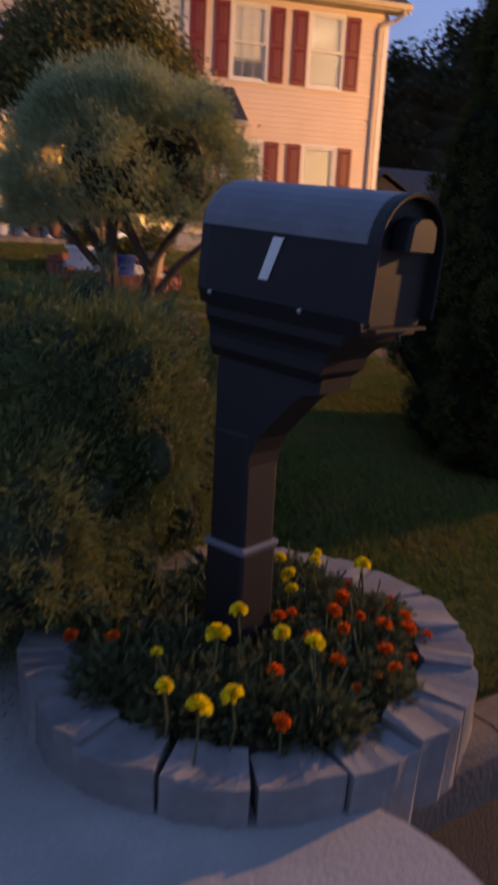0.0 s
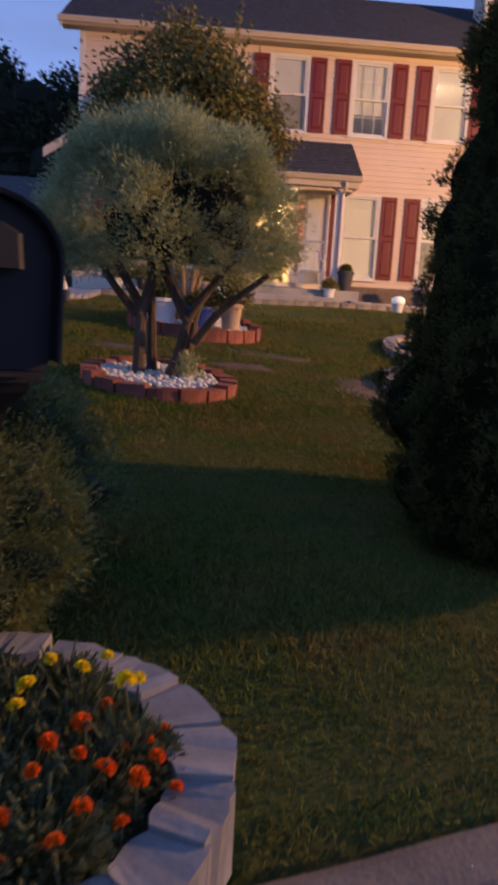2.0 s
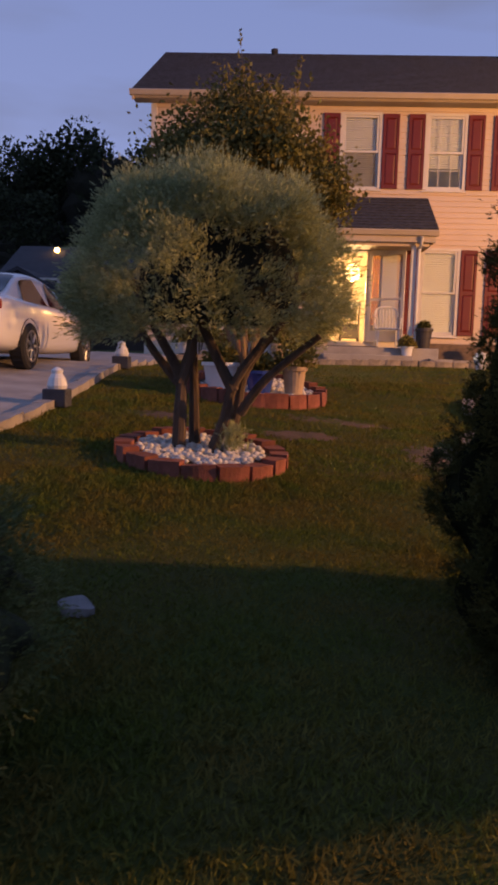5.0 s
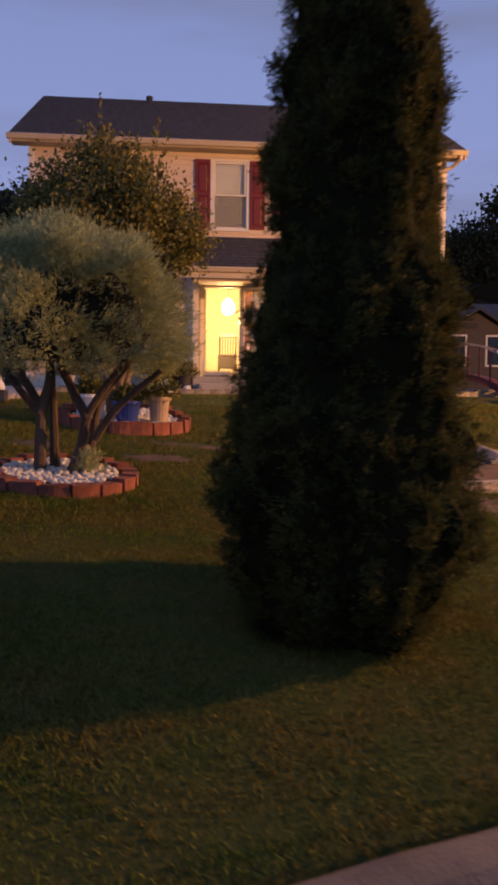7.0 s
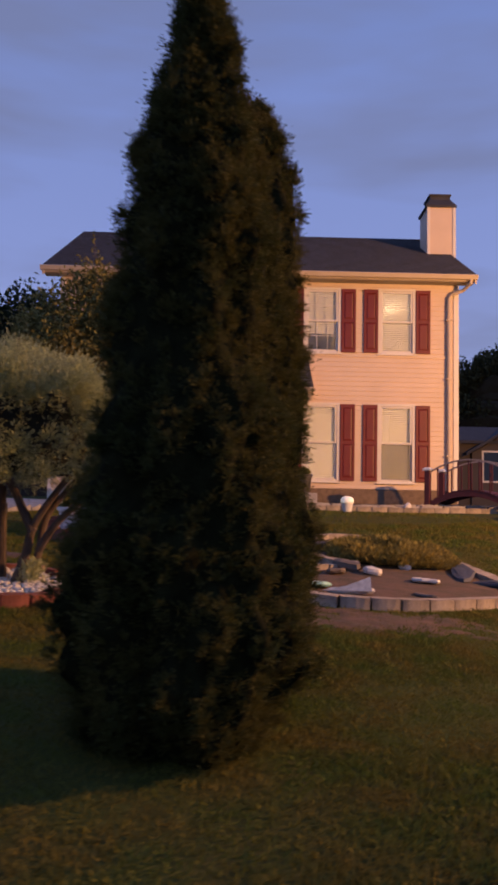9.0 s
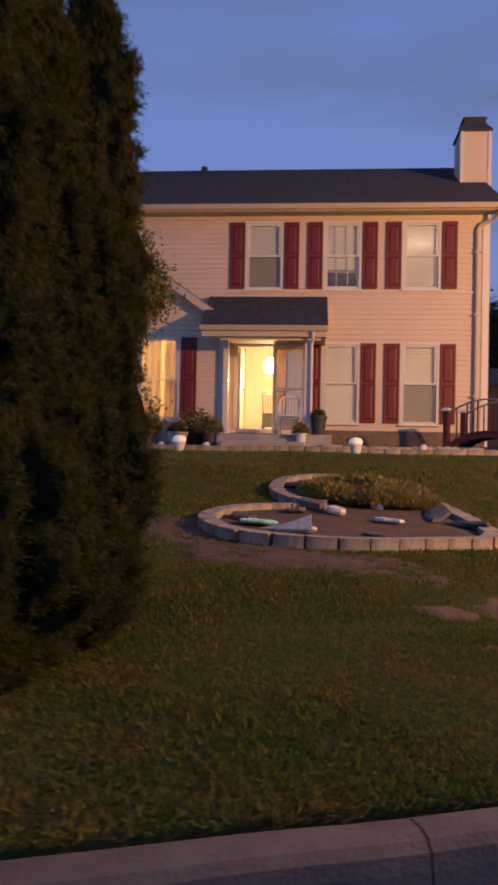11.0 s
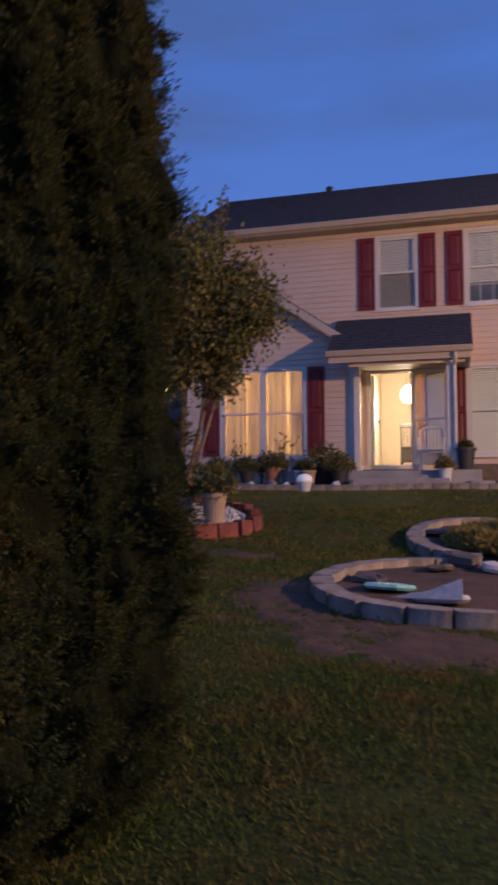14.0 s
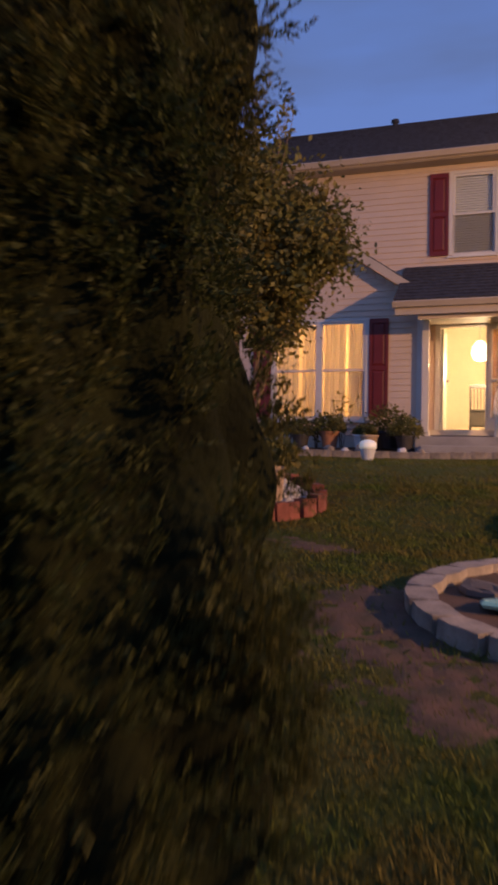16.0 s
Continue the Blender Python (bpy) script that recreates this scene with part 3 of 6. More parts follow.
# trim boards
trim = thing("trim", (0, FRONT, BASE), "white corner boards, frieze and band on the siding", "trim", kind="structure")
trim.matrix_basis = Matrix.Identity(4)
for x0, x1, z0, z1 in ((8.05, 8.17, BASE + 0.3, 6.55), (-1.22, -1.10, BASE + 0.3, 6.55)):
    bm = bmesh.new()
    box(bm, x0, x1, FRONT - 0.035, FRONT + 0.1, z0, z1, 0.006)
    part("corner_board", bm, WHITE, trim)
bm = bmesh.new()
box(bm, -1.10, 8.05, FRONT - 0.034, FRONT - 0.023, 6.47, 6.555)
part("frieze_board", bm, SIDING, trim)
bm = bmesh.new()
box(bm, 2.3, 8.05, FRONT - 0.032, FRONT - 0.023, 4.80, 4.86)
part("band_board", bm, SIDING, trim)

# downspout
spout = thing("downspout", (7.93, 17.75, BASE), "cream metal downspout at the corner of the house", "downspout")
bm = bmesh.new()
tube(bm, [(0.42, -0.08, 6.60 - BASE), (0.42, -0.07, 6.52 - BASE), (0.30, 0.14, 6.40 - BASE), (0.06, 0.245, 6.32 - BASE), (0, 0.255, 6.22 - BASE), (0, 0.255, 3.0), (0, 0.255, 0.3), (0.0, 0.12, 0.12)], 0.045, 8)
part("pipe", bm, TRIM, spout)
for z in (1.2, 3.0, 4.4):
    bm = bmesh.new()
    box(bm, -0.07, 0.07, 0.20, 0.30, z, z + 0.03)
    part("strap", bm, TRIM, spout)

chim = thing("chimney", (8.23, 20.3, BASE), "siding-clad chimney with a dark metal cap", "chimney")
bm = bmesh.new()
box(bm, -0.36, 0.36, -0.40, 0.45, 0.0, 9.2 - BASE, 0.01)
part("shaft", bm, SIDING, chim)
bm = bmesh.new()
loft(bm, [[(sx * a, sy * a + 0.02, z) for sx, sy in ((-0.40, -0.46), (0.40, -0.46), (0.40, 0.48), (-0.40, 0.48))] for a, z in ((1.0, 7.88), (1.0, 7.94), (0.66, 8.14), (0.66, 8.24), (0.72, 8.24), (0.72, 8.28))])
part("cap", bm, DARKROOF, chim, "dark sheet metal cap")
for x in (-0.37, 0.30):
    bm = bmesh.new()
    box(bm, x, x + 0.08, -0.425, -0.401, 0, 9.19 - BASE)
    part("corner_board", bm, WHITE, chim)


def sash_window(number, x, z0, z1, y, label, blind=0.0, curtain=False, width=WIN_W, grid=True, screen=False):
    """A double-hung window: casing, two sashes, sill, glass, and a blind or curtain behind it."""
    w, h = width, z1 - z0
    win = thing(f"window_{number}", (x, y, z0), label, "window", kind="structure")
    bm = bmesh.new()
    for a, b, c, d in ((-0.07, 0.0, -0.02, h + 0.06), (w, w + 0.07, -0.02, h + 0.06), (0.0, w, h, h + 0.06), (0.0, w, -0.05, 0.0)):
        box(bm, a, b, -0.03, 0.02, c, d, 0.004)
    part("window_frame", bm, WHITE, win)
    bm = bmesh.new()
    box(bm, -0.09, w + 0.09, -0.075, -0.005, -0.075, -0.045, 0.005)
    part("window_sill", bm, WHITE, win)
    mid = h * 0.5
    for name, lo, hi, dy in (("upper_sash", mid - 0.02, h - 0.005, -0.018), ("lower_sash", 0.005, mid + 0.02, 0.014)):
        bm = bmesh.new()
        box(bm, 0.004, 0.045, dy, dy + 0.03, lo, hi)
        box(bm, w - 0.045, w - 0.004, dy, dy + 0.03, lo, hi)
        box(bm, 0.045, w - 0.045, dy, dy + 0.03, lo, lo + 0.04)
        box(bm, 0.045, w - 0.045, dy, dy + 0.03, hi - 0.04, hi)
        sash = part(name, bm, WHITE, win)
        bm = bmesh.new()
        if grid:
            for k in (1, 2):
                box(bm, w * k / 3 - 0.006, w * k / 3 + 0.006, dy + 0.006, dy + 0.022, lo + 0.04, hi - 0.04)
            box(bm, 0.045, w - 0.045, dy + 0.007, dy + 0.021, (lo + hi) / 2 - 0.006, (lo + hi) / 2 + 0.006)
            part("glazing_bar", bm, WHITE, sash)
        bm = bmesh.new()
        box(bm, 0.04, w - 0.04, dy + 0.012, dy + 0.016, lo + 0.035, hi - 0.035)
        pane = part("pane", bm, GLASS, sash)
        pane.visible_shadow = False
        if screen and name == "lower_sash":
            bm = bmesh.new()
            box(bm, 0.03, w - 0.03, dy - 0.012, dy - 0.010, lo + 0.02, hi - 0.025)
            part("insect_screen", bm, SCREEN, sash, "dark mesh screen")
    if blind:
        bm = bmesh.new()
        z = h - 0.02
        while z > h * (1 - blind) + 0.02:
            vs = box(bm, 0.02, w - 0.02, -0.023, 0.023, -0.001, 0.001)
            m = Matrix.Translation((0, 0.062, z)) @ Matrix.Rotation(radians(58), 4, "X")
            for v in vs:
                v.co = m @ v.co
            z -= 0.045
        part("blind", bm, BLIND, win, "white slatted blind")
    if curtain:
        bm = bmesh.new()
        for a, b in curtain:
            pts = [(a + (b - a) * i / 40, 0.16 + 0.025 * math.sin(i * 1.15 + a * 7) + 0.01 * math.sin(i * 2.7)) for i in range(41)]
            rows = [[bm.verts.new((px, py, zz)) for px, py in pts] for zz in (0.02, h - 0.01)]
            for i in range(40):
                bm.faces.new((rows[0][i], rows[0][i + 1], rows[1][i + 1], rows[1][i]))
        part("curtain", bm, CURTAIN, win, "sheer pleated curtain", True)
    return win


def shutter(x, z0, z1, y, width=0.34):
    sh = thing("shutter", (x, y, z0), "maroon raised-panel shutter fixed beside a window", "shutter", group="maroon shutters on the house front")
    h = z1 - z0
    bm = bmesh.new()
    box(bm, 0.0, 0.055, -0.03, 0.0, 0, h, 0.004)
    box(bm, width - 0.055, width, -0.03, 0.0, 0, h, 0.004)
    for a, b in ((0, 0.08), (h * 0.5 - 0.04, h * 0.5 + 0.04), (h - 0.08, h)):
        box(bm, 0.055, width - 0.055, -0.03, 0.0, a, b)
    part("shutter_frame", bm, SHUTTER, sh)
    for a, b in ((0.08, h * 0.5 - 0.04), (h * 0.5 + 0.04, h - 0.08)):
        bm = bmesh.new()
        x0, x1 = 0.055, width - 0.055
        loft(bm, [[(x0, -0.008, a), (x1, -0.008, a), (x1, -0.008, b), (x0, -0.008, b)], [(x0 + 0.04, -0.024, a + 0.04), (x1 - 0.04, -0.024, a + 0.04), (x1 - 0.04, -0.024, b - 0.04), (x0 + 0.04, -0.024, b - 0.04)]])
        part("panel", bm, SHUTTER, sh)


n = 0
for k, x in enumerate(WIN_X):
    n += 1
    sash_window(n, x, *UP_Z, FRONT, ("white sash window reflecting the dusk sky, half blind", "white sash window with a partly raised blind", "white sash window with a bright white blind")[k], (1.0, 0.72, 1.0)[k], grid=k == 1, screen=k == 0)
    for sx in (x - 0.075 - 0.34, x + WIN_W + 0.075):
        shutter(sx, UP_Z[0] - 0.02, UP_Z[1] + 0.03, FRONT - 0.023)
for k, x in enumerate(WIN_X[1:]):
    n += 1
    sash_window(n, x, *LOW_Z, FRONT, ("tall white sash window with a lowered slatted blind", "tall white sash window with a half-lowered blind")[k], (1.0, 1.0)[k], grid=False, screen=k == 1)
    for sx in (x - 0.075 - 0.34, x + WIN_W + 0.075):
        shutter(sx, LOW_Z[0] - 0.02, LOW_Z[1] + 0.03, FRONT - 0.023)

# ---- front wing with its gable ----
WY, WX0, WX1 = 17.60, -1.22, 2.36
WWIN = (-0.38, 1.34, 1.90, 3.69)
wing = thing("wall_wing", (0.5, WY, BASE), "cream siding of the low gabled front wing", "wall", kind="structure")
wing.matrix_basis = Matrix.Identity(4)
slope = lambda z: (WX0, WX1) if z < 4.0 else (WX0 + (z - 4.0) / 0.667, WX1 - (z - 4.0) / 0.667)
part("siding", lap_boards(WX0, WX1, BASE + 0.3, 5.22, WY, [WWIN], 0.114, slope), SIDING, wing)
part("wall_core", wall_boxes(WX0, WX1, BASE, 4.0, WY + 0.001, WY + 0.14, [WWIN]), INNER, wing)
bm = bmesh.new()
loft(bm, [[(WX0, y, 4.0), (WX1, y, 4.0), (0.57, y, 5.19)] for y in (WY + 0.001, WY + 0.14)])
part("gable_core", bm, INNER, wing)
bm = bmesh.new()
box(bm, WX1 - 0.14, WX1, WY + 0.141, FRONT - 0.001, BASE, 4.0)
box(bm, WX0, WX0 + 0.14, WY + 0.141, FRONT - 0.001, BASE, 4.0)
part("return_wall", bm, SIDING, wing)
for x in (WX1 - 0.09, WX0):
    bm = bmesh.new()
    box(bm, x, x + 0.1, WY - 0.036, WY - 0.002, BASE + 0.25, 3.98, 0.005)
    part("corner_board", bm, WHITE, wing)

wroof = thing("roof_wing", (0.33, WY, 4.0), "small dark shingle gable roof with white rake boards", "roof", kind="structure")
wroof.matrix_basis = Matrix.Identity(4)
AX, AZ, TR, TL, TZ = 0.40, 5.48, 2.48, -1.80, 4.06
part("right_slope", roof("s", [(TR, 17.34, TZ), (TR, FRONT - 0.03, TZ), (AX, FRONT - 0.03, AZ), (AX, 17.34, AZ)], 0.03, ""), SHINGLE, wroof)
part("left_slope", roof("s", [(TL, FRONT - 0.03, TZ), (TL, 17.34, TZ), (AX, 17.34, AZ), (AX, FRONT - 0.03, AZ)], 0.03, ""), SHINGLE, wroof)
for x in (TR, TL):
    bm = bmesh.new()
    loft(bm, [[(px, 17.30, pz - 0.16), (px, 17.335, pz - 0.16), (px, 17.335, pz + 0.02), (px, 17.30, pz + 0.02)] for px, pz in ((x, TZ), (AX, AZ))])
    part("rake_board", bm, TRIM, wroof)
    bm = bmesh.new()
    loft(bm, [[(px, 17.336, pz - 0.05), (px, WY - 0.03, pz - 0.05), (px, WY - 0.03, pz - 0.03), (px, 17.336, pz - 0.03)] for px, pz in ((x, TZ), (AX, AZ))])
    part("soffit", bm, WHITE, wroof)

ww = WWIN[1] - WWIN[0]
n += 1
pair = sash_window(n, WWIN[0], WWIN[2], WWIN[3], WY, "wide white double window glowing through sheer curtains", 0.0, [(0.02, 0.42), (0.5, 0.86), (0.92, 1.32), (1.38, 1.70)], ww, False)
bm = bmesh.new()
box(bm, ww / 2 - 0.06, ww / 2 + 0.06, -0.035, 0.08, 0.0, WWIN[3] - WWIN[2], 0.004)
part("mullion", bm, WHITE, pair)
for sx in (WWIN[1] + 0.075, WWIN[0] - 0.075 - 0.35):
    shutter(sx, 1.93, 3.72, WY - 0.023, 0.35)

# ---- porch ----
porch = thing("porch_roof", (3.3, 17.4, 3.6), "shingled shed roof of the porch with a white gutter", "porch roof", kind="structure")
porch.matrix_basis = Matrix.Identity(4)
part("slope", roof("s", [(1.98, 16.62, 3.84), (4.64, 16.62, 3.84), (4.64, FRONT - 0.03, 4.70), (1.98, FRONT - 0.03, 4.70)], 0.03, ""), SHINGLE, porch)
bm = bmesh.new()
box(bm, 2.0, 4.60, 16.66, 16.70, 3.62, 3.83)
box(bm, 4.57, 4.60, 16.701, FRONT - 0.03, 3.62, 3.83)
part("fascia", bm, TRIM, porch)
bm = bmesh.new()
loft(bm, [[(4.57, 16.70, 3.80), (4.57, FRONT - 0.03, 3.80), (4.57, FRONT - 0.03, 4.66)], [(4.60, 16.70, 3.80), (4.60, FRONT - 0.03, 3.80), (4.60, FRONT - 0.03, 4.66)]])
part("end_panel", bm, SIDING, porch)
bm = bmesh.new()
loft(bm, [[(x, 16.66 + p, 3.74 + q) for p, q in ((0, 0.10), (-0.11, 0.10), (-0.12, 0.085), (-0.10, 0.05), (-0.075, 0.0), (-0.01, -0.01))] for x in (1.96, 4.64)])
part("gutter", bm, TRIM, porch)
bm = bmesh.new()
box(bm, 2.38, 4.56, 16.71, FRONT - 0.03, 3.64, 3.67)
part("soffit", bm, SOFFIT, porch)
bm = bmesh.new()
box(bm, 2.37, 4.5, 16.78, 16.90, 3.56, 3.635)
part("beam", bm, SIDING, porch)
for x, y, wd, name in ((2.435, 17.43, 0.12, "post"), (4.22, 16.80, 0.10, "post")):
    bm = bmesh.new()
    box(bm, x - wd / 2, x + wd / 2, y, y + wd, 1.58, 3.559 if y < 17 else 3.639, 0.008)
    box(bm, x - wd / 2 - 0.02, x + wd / 2 + 0.02, y - 0.02, y + 0.02 + wd, 1.581, 1.68)
    part(name, bm, WHITE, porch)
bm = bmesh.new()
tube(bm, [(4.33, 16.60, 3.72), (4.33, 16.66, 3.58), (4.31, 16.76, 3.50), (4.31, 16.76, 1.62)], 0.032, 8)
part("downspout", bm, WHITE, porch)

bm = bmesh.new()
box(bm, 2.37, 4.75, 16.55, FRONT - 0.03, BASE - 0.15, 1.58, 0.012)
structure("porch_floor", bm, CONCRETE, "raised concrete porch slab before the door", "porch")
bm = bmesh.new()
box(bm, 2.5, 4.2, 16.2, 16.545, BASE - 0.2, 1.43, 0.012)
structure("step_1", bm, CONCRETE, "concrete step up to the porch", "step")

door = thing("door_1", (2.64, FRONT, 1.72), "open white front door with a lit hall behind it", "door", kind="structure")
bm = bmesh.new()
H = DOOR[3] - DOOR[2]
for a, b, c, d in ((-0.09, 0.0, 0, H + 0.09), (1.12, 1.43, 0, H + 0.09), (0.0, 1.12, H, H + 0.09), (0.80, 0.87, 0, H)):
    box(bm, a, b, -0.04, 0.12, c, d, 0.005)
part("door_frame", bm, WHITE, door)
bm = bmesh.new()
box(bm, 0.0, 0.045, 0.17, 0.93, 0.01, H - 0.01)
leaf = part("door_leaf", bm, WHITE, door, "white door leaf swung inwards")
bm = bmesh.new()
lathe(bm, [(0.012, 0), (0.03, 0.02), (0.03, 0.05), (0.01, 0.06)], 12, (0.075, 0.85, 0.93))
part("door_knob", bm, STEEL, leaf)
bm = bmesh.new()
box(bm, 0.871, 1.119, 0.03, 0.06, 0.0, 0.35)
box(bm, 0.871, 0.90, 0.03, 0.06, 0.351, H)
box(bm, 1.09, 1.119, 0.03, 0.06, 0.351, H)
part("sidelight_frame", bm, WHITE, door)
bm = bmesh.new()
pts = [(0.90 + 0.19 * i / 24, 0.10 + 0.012 * math.sin(i * 1.4)) for i in range(25)]
rr = [[bm.verts.new((a, b, z)) for a, b in pts] for z in (0.35, H - 0.02)]
for i in range(24):
    bm.faces.new((rr[0][i], rr[0][i + 1], rr[1][i + 1], rr[1][i]))
part("curtain", bm, AMBER, door, "thin amber curtain in the sidelight")
bm = bmesh.new()
box(bm, 0.90, 1.09, 0.045, 0.049, 0.35, H - 0.01)
pane = part("pane", bm, GLASS, door)
pane.visible_shadow = False

storm = thing("storm_door", (3.49, FRONT - 0.05, 1.72), "glazed white storm door standing open against the porch", "door", -33)
for a, b, c, d in ((0.0, 0.07, 0.0, H), (0.76, 0.83, 0.0, H), (0.07, 0.76, 0.0, 0.22), (0.07, 0.76, H - 0.08, H), (0.07, 0.76, 0.86, 0.91)):
    bm = bmesh.new()
    box(bm, a, b, -0.018, 0.018, c, d, 0.003)
    part("rail" if b - a > 0.1 else "stile", bm, WHITE, storm)
for c, d in ((0.22, 0.86), (0.91, H - 0.08)):
    bm = bmesh.new()
    box(bm, 0.07, 0.76, -0.003, 0.003, c, d)
    pane = part("pane", bm, GLASS, storm)
    pane.visible_shadow = False
bm = bmesh.new()
tube(bm, [(0.79, -0.02, 0.98), (0.79, -0.06, 0.98), (0.72, -0.06, 0.98)], 0.008, 6)
part("handle", bm, STEEL, storm)

# inside the hall
stand = thing("hall_lamp", (3.28, 19.6, 1.72), "glowing white lamp hanging in the hall", "lamp")
stand.location = (3.28, 19.75, 4.3)
bm = bmesh.new()
tube(bm, [(0, 0, 0.0), (0, 0, -0.75)], 0.012, 6)
part("cord", bm, STEEL, stand)
bm = bmesh.new()
lathe(bm, [(0.05, -0.75), (0.14, -0.85), (0.17, -1.0), (0.12, -1.12), (0.02, -1.16)], 16)
part("shade", bm, HALLGLOW, stand, "glowing glass shade")
seat = thing("hall_chair", (3.30, 20.3, 1.715), "dark wooden spindle-back chair in the lit hall", "chair")
bm = bmesh.new()
box(bm, -0.23, 0.23, -0.22, 0.22, 0.43, 0.47, 0.01)
part("seat", bm, DARKPOT, seat)
for x in (-0.2, 0.2):
    for y in (-0.19, 0.19):
        bm = bmesh.new()
        tube(bm, [(x * 1.08, y * 1.08, 0.0), (x, y, 0.43)], [0.018, 0.024], 8)
        part("leg", bm, DARKPOT, seat)
    bm = bmesh.new()
    tube(bm, [(x, -0.2, 0.47), (x * 1.05, -0.26, 0.98)], 0.02, 8)
    part("back_post", bm, DARKPOT, seat)
for x in np.linspace(-0.13, 0.13, 5):
    bm = bmesh.new()
    tube(bm, [(x, -0.2, 0.47), (x * 1.05, -0.25, 0.92)], 0.011, 6)
    part("spindle", bm, DARKPOT, seat)
bm = bmesh.new()
box(bm, -0.23, 0.23, -0.275, -0.24, 0.90, 0.98, 0.01)
part("top_rail", bm, DARKPOT, seat)
bm = bmesh.new()
box(bm, -0.22, 0.22, -0.20, 0.20, 0.12, 0.425, 0.02)
part("cushion_box", bm, DARKPOT, seat, "dark box under the seat")
bm = bmesh.new()
box(bm, 2.6, 3.6, 16.75, 17.35, 1.581, 1.60, 0.005)
tagged(new("door_mat", finish("door_mat", bm, MAT)), "dark rubber mat before the front door", "mat")


# ---- mailbox and its flower bed ----
def mailbox():
    box_at = (1.215, 1.633, 0.30)
    mb = thing("mailbox", box_at, "black plastic mailbox with an arched lid on a sleeve post", "mailbox", 32.5)
    z0, zs, w, L = 0.855, 1.020, 0.105, 0.445
    arch = [(w * 0.86, z0), (w, z0 + 0.035), (w, zs)] + [(w * math.cos(a), zs + 0.090 * math.sin(a)) for a in np.linspace(0, math.pi, 15)[1:-1]] + [(-w, zs), (-w, z0 + 0.035), (-w * 0.86, z0)]

    nod = Matrix.Translation((0, 0.375, 0.93)) @ Matrix.Rotation(radians(4.3), 4, "X") @ Matrix.Translation((0, -0.375, -0.902))

    def held(name, bm, mat, parent, label=""):
        bmesh.ops.transform(bm, matrix=nod, verts=bm.verts)
        return part(name, bm, mat, parent, label)

    def ring(y, s=1.0, cz=0.96):
        return [(x * s, y, cz + (z - cz) * s) for x, z in arch]

    bm = bmesh.new()
    loft(bm, [ring(0.045, 0.97), ring(0.05), ring(0.25), ring(L - 0.03), ring(L, 0.95)])
    held("body", bm, BLACK, mb)
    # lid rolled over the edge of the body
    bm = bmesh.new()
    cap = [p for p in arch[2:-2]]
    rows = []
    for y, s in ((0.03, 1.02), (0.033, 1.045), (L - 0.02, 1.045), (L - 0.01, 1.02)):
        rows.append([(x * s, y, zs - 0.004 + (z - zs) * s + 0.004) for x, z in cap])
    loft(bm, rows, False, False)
    held("lid", bm, LID, mb, "curved black lid with painted sky sheen")
    # lip of the lid curving over the door
    bm = bmesh.new()
    lip = arch[1:-1]
    loft(bm, [[(x * q, y, 0.96 + (z - 0.96) * q) for x, z in lip] for y, q in ((0.05, 1.0), (0.012, 1.035), (0.002, 1.03), (0.004, 0.985), (0.03, 0.97))], False, False)
    held("hood", bm, BLACK, mb)
    bm = bmesh.new()
    loft(bm, [[(x * 0.965, 0.026 - d, 0.96 + (z - 0.96) * 0.965) for x, z in arch] for d in (-0.02, 0.0)])
    face = held("door", bm, BLACK, mb)
    bm = bmesh.new()
    loft(bm, [[(x * 0.80, 0.0255 - d, 0.955 + (z - 0.95) * 0.60 - 0.02) for x, z in arch[:1] + [(w, zs - 0.01), (-w, zs - 0.01)] + arch[-1:]] for d in (0.0, 0.0025)])
    held("door_panel", bm, BLACK, face)
    bm = bmesh.new()
    loft(bm, [[(-0.05 * s, y, 1.025 - 0.012 * s), (0.05 * s, y, 1.025 - 0.012 * s), (0.046 * s, y, 1.055 + 0.004 * s), (0.02 * s, y, 1.066 + 0.006 * s), (-0.02 * s, y, 1.066 + 0.006 * s), (-0.046 * s, y, 1.055 + 0.004 * s)] for y, s in ((0.02, 1.0), (-0.008, 0.95), (-0.015, 0.8))])
    held("handle", bm, BLACK, face, "moulded pull handle")
    bm = bmesh.new()
    box(bm, -0.085, 0.085, 0.0, 0.02, 0.872, 0.877)
    held("slot", bm, BLACK, face, "thin ledge below the door panel")
    # saddle, brace and post
    bm = bmesh.new()
    rows = []
    for z, q, y0 in ((0.862, 0.090, 0.060), (0.835, 0.088, 0.070), (0.812, 0.074, 0.100), (0.795, 0.070, 0.112), (0.770, 0.069, 0.118), (0.748, 0.056, 0.140)):
        rows.append([(-q, y0, z), (q, y0, z), (q, L - 0.02, z), (-q, L - 0.02, z)])
    loft(bm, rows)
    held("saddle", bm, BLACK, mb)
    bm = bmesh.new()
    px, py = 0.0, 0.375
    prof = [(0.14, 0.765), (0.145, 0.735), (0.185, 0.728), (0.215, 0.705), (0.262, 0.655), (0.300, 0.612), (0.318, 0.575), (0.324, 0.54), (L - 0.02, 0.54), (L - 0.02, 0.62), (L - 0.02, 0.775)]
    loft(bm, [[(x, y, z) for y, z in prof] for x in (-0.05, 0.05)])
    part("brace", bm, BLACK, mb)
    bm = bmesh.new()
    for s, a, b in ((0.052, -0.1, 0.62), (0.057, -0.1, 0.345)):
        box(bm, px - s, px + s, py - s, py + s, a, b, 0.008)
    part("post", bm, BLACK, mb)
    bm = bmesh.new()
    box(bm, px - 0.062, px + 0.062, py - 0.062, py + 0.062, 0.343, 0.359, 0.006)
    # the collar takes the lid's painted sheen colour
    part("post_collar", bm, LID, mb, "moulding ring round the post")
    # the marking on the side, as a plain bar
    bm = bmesh.new()
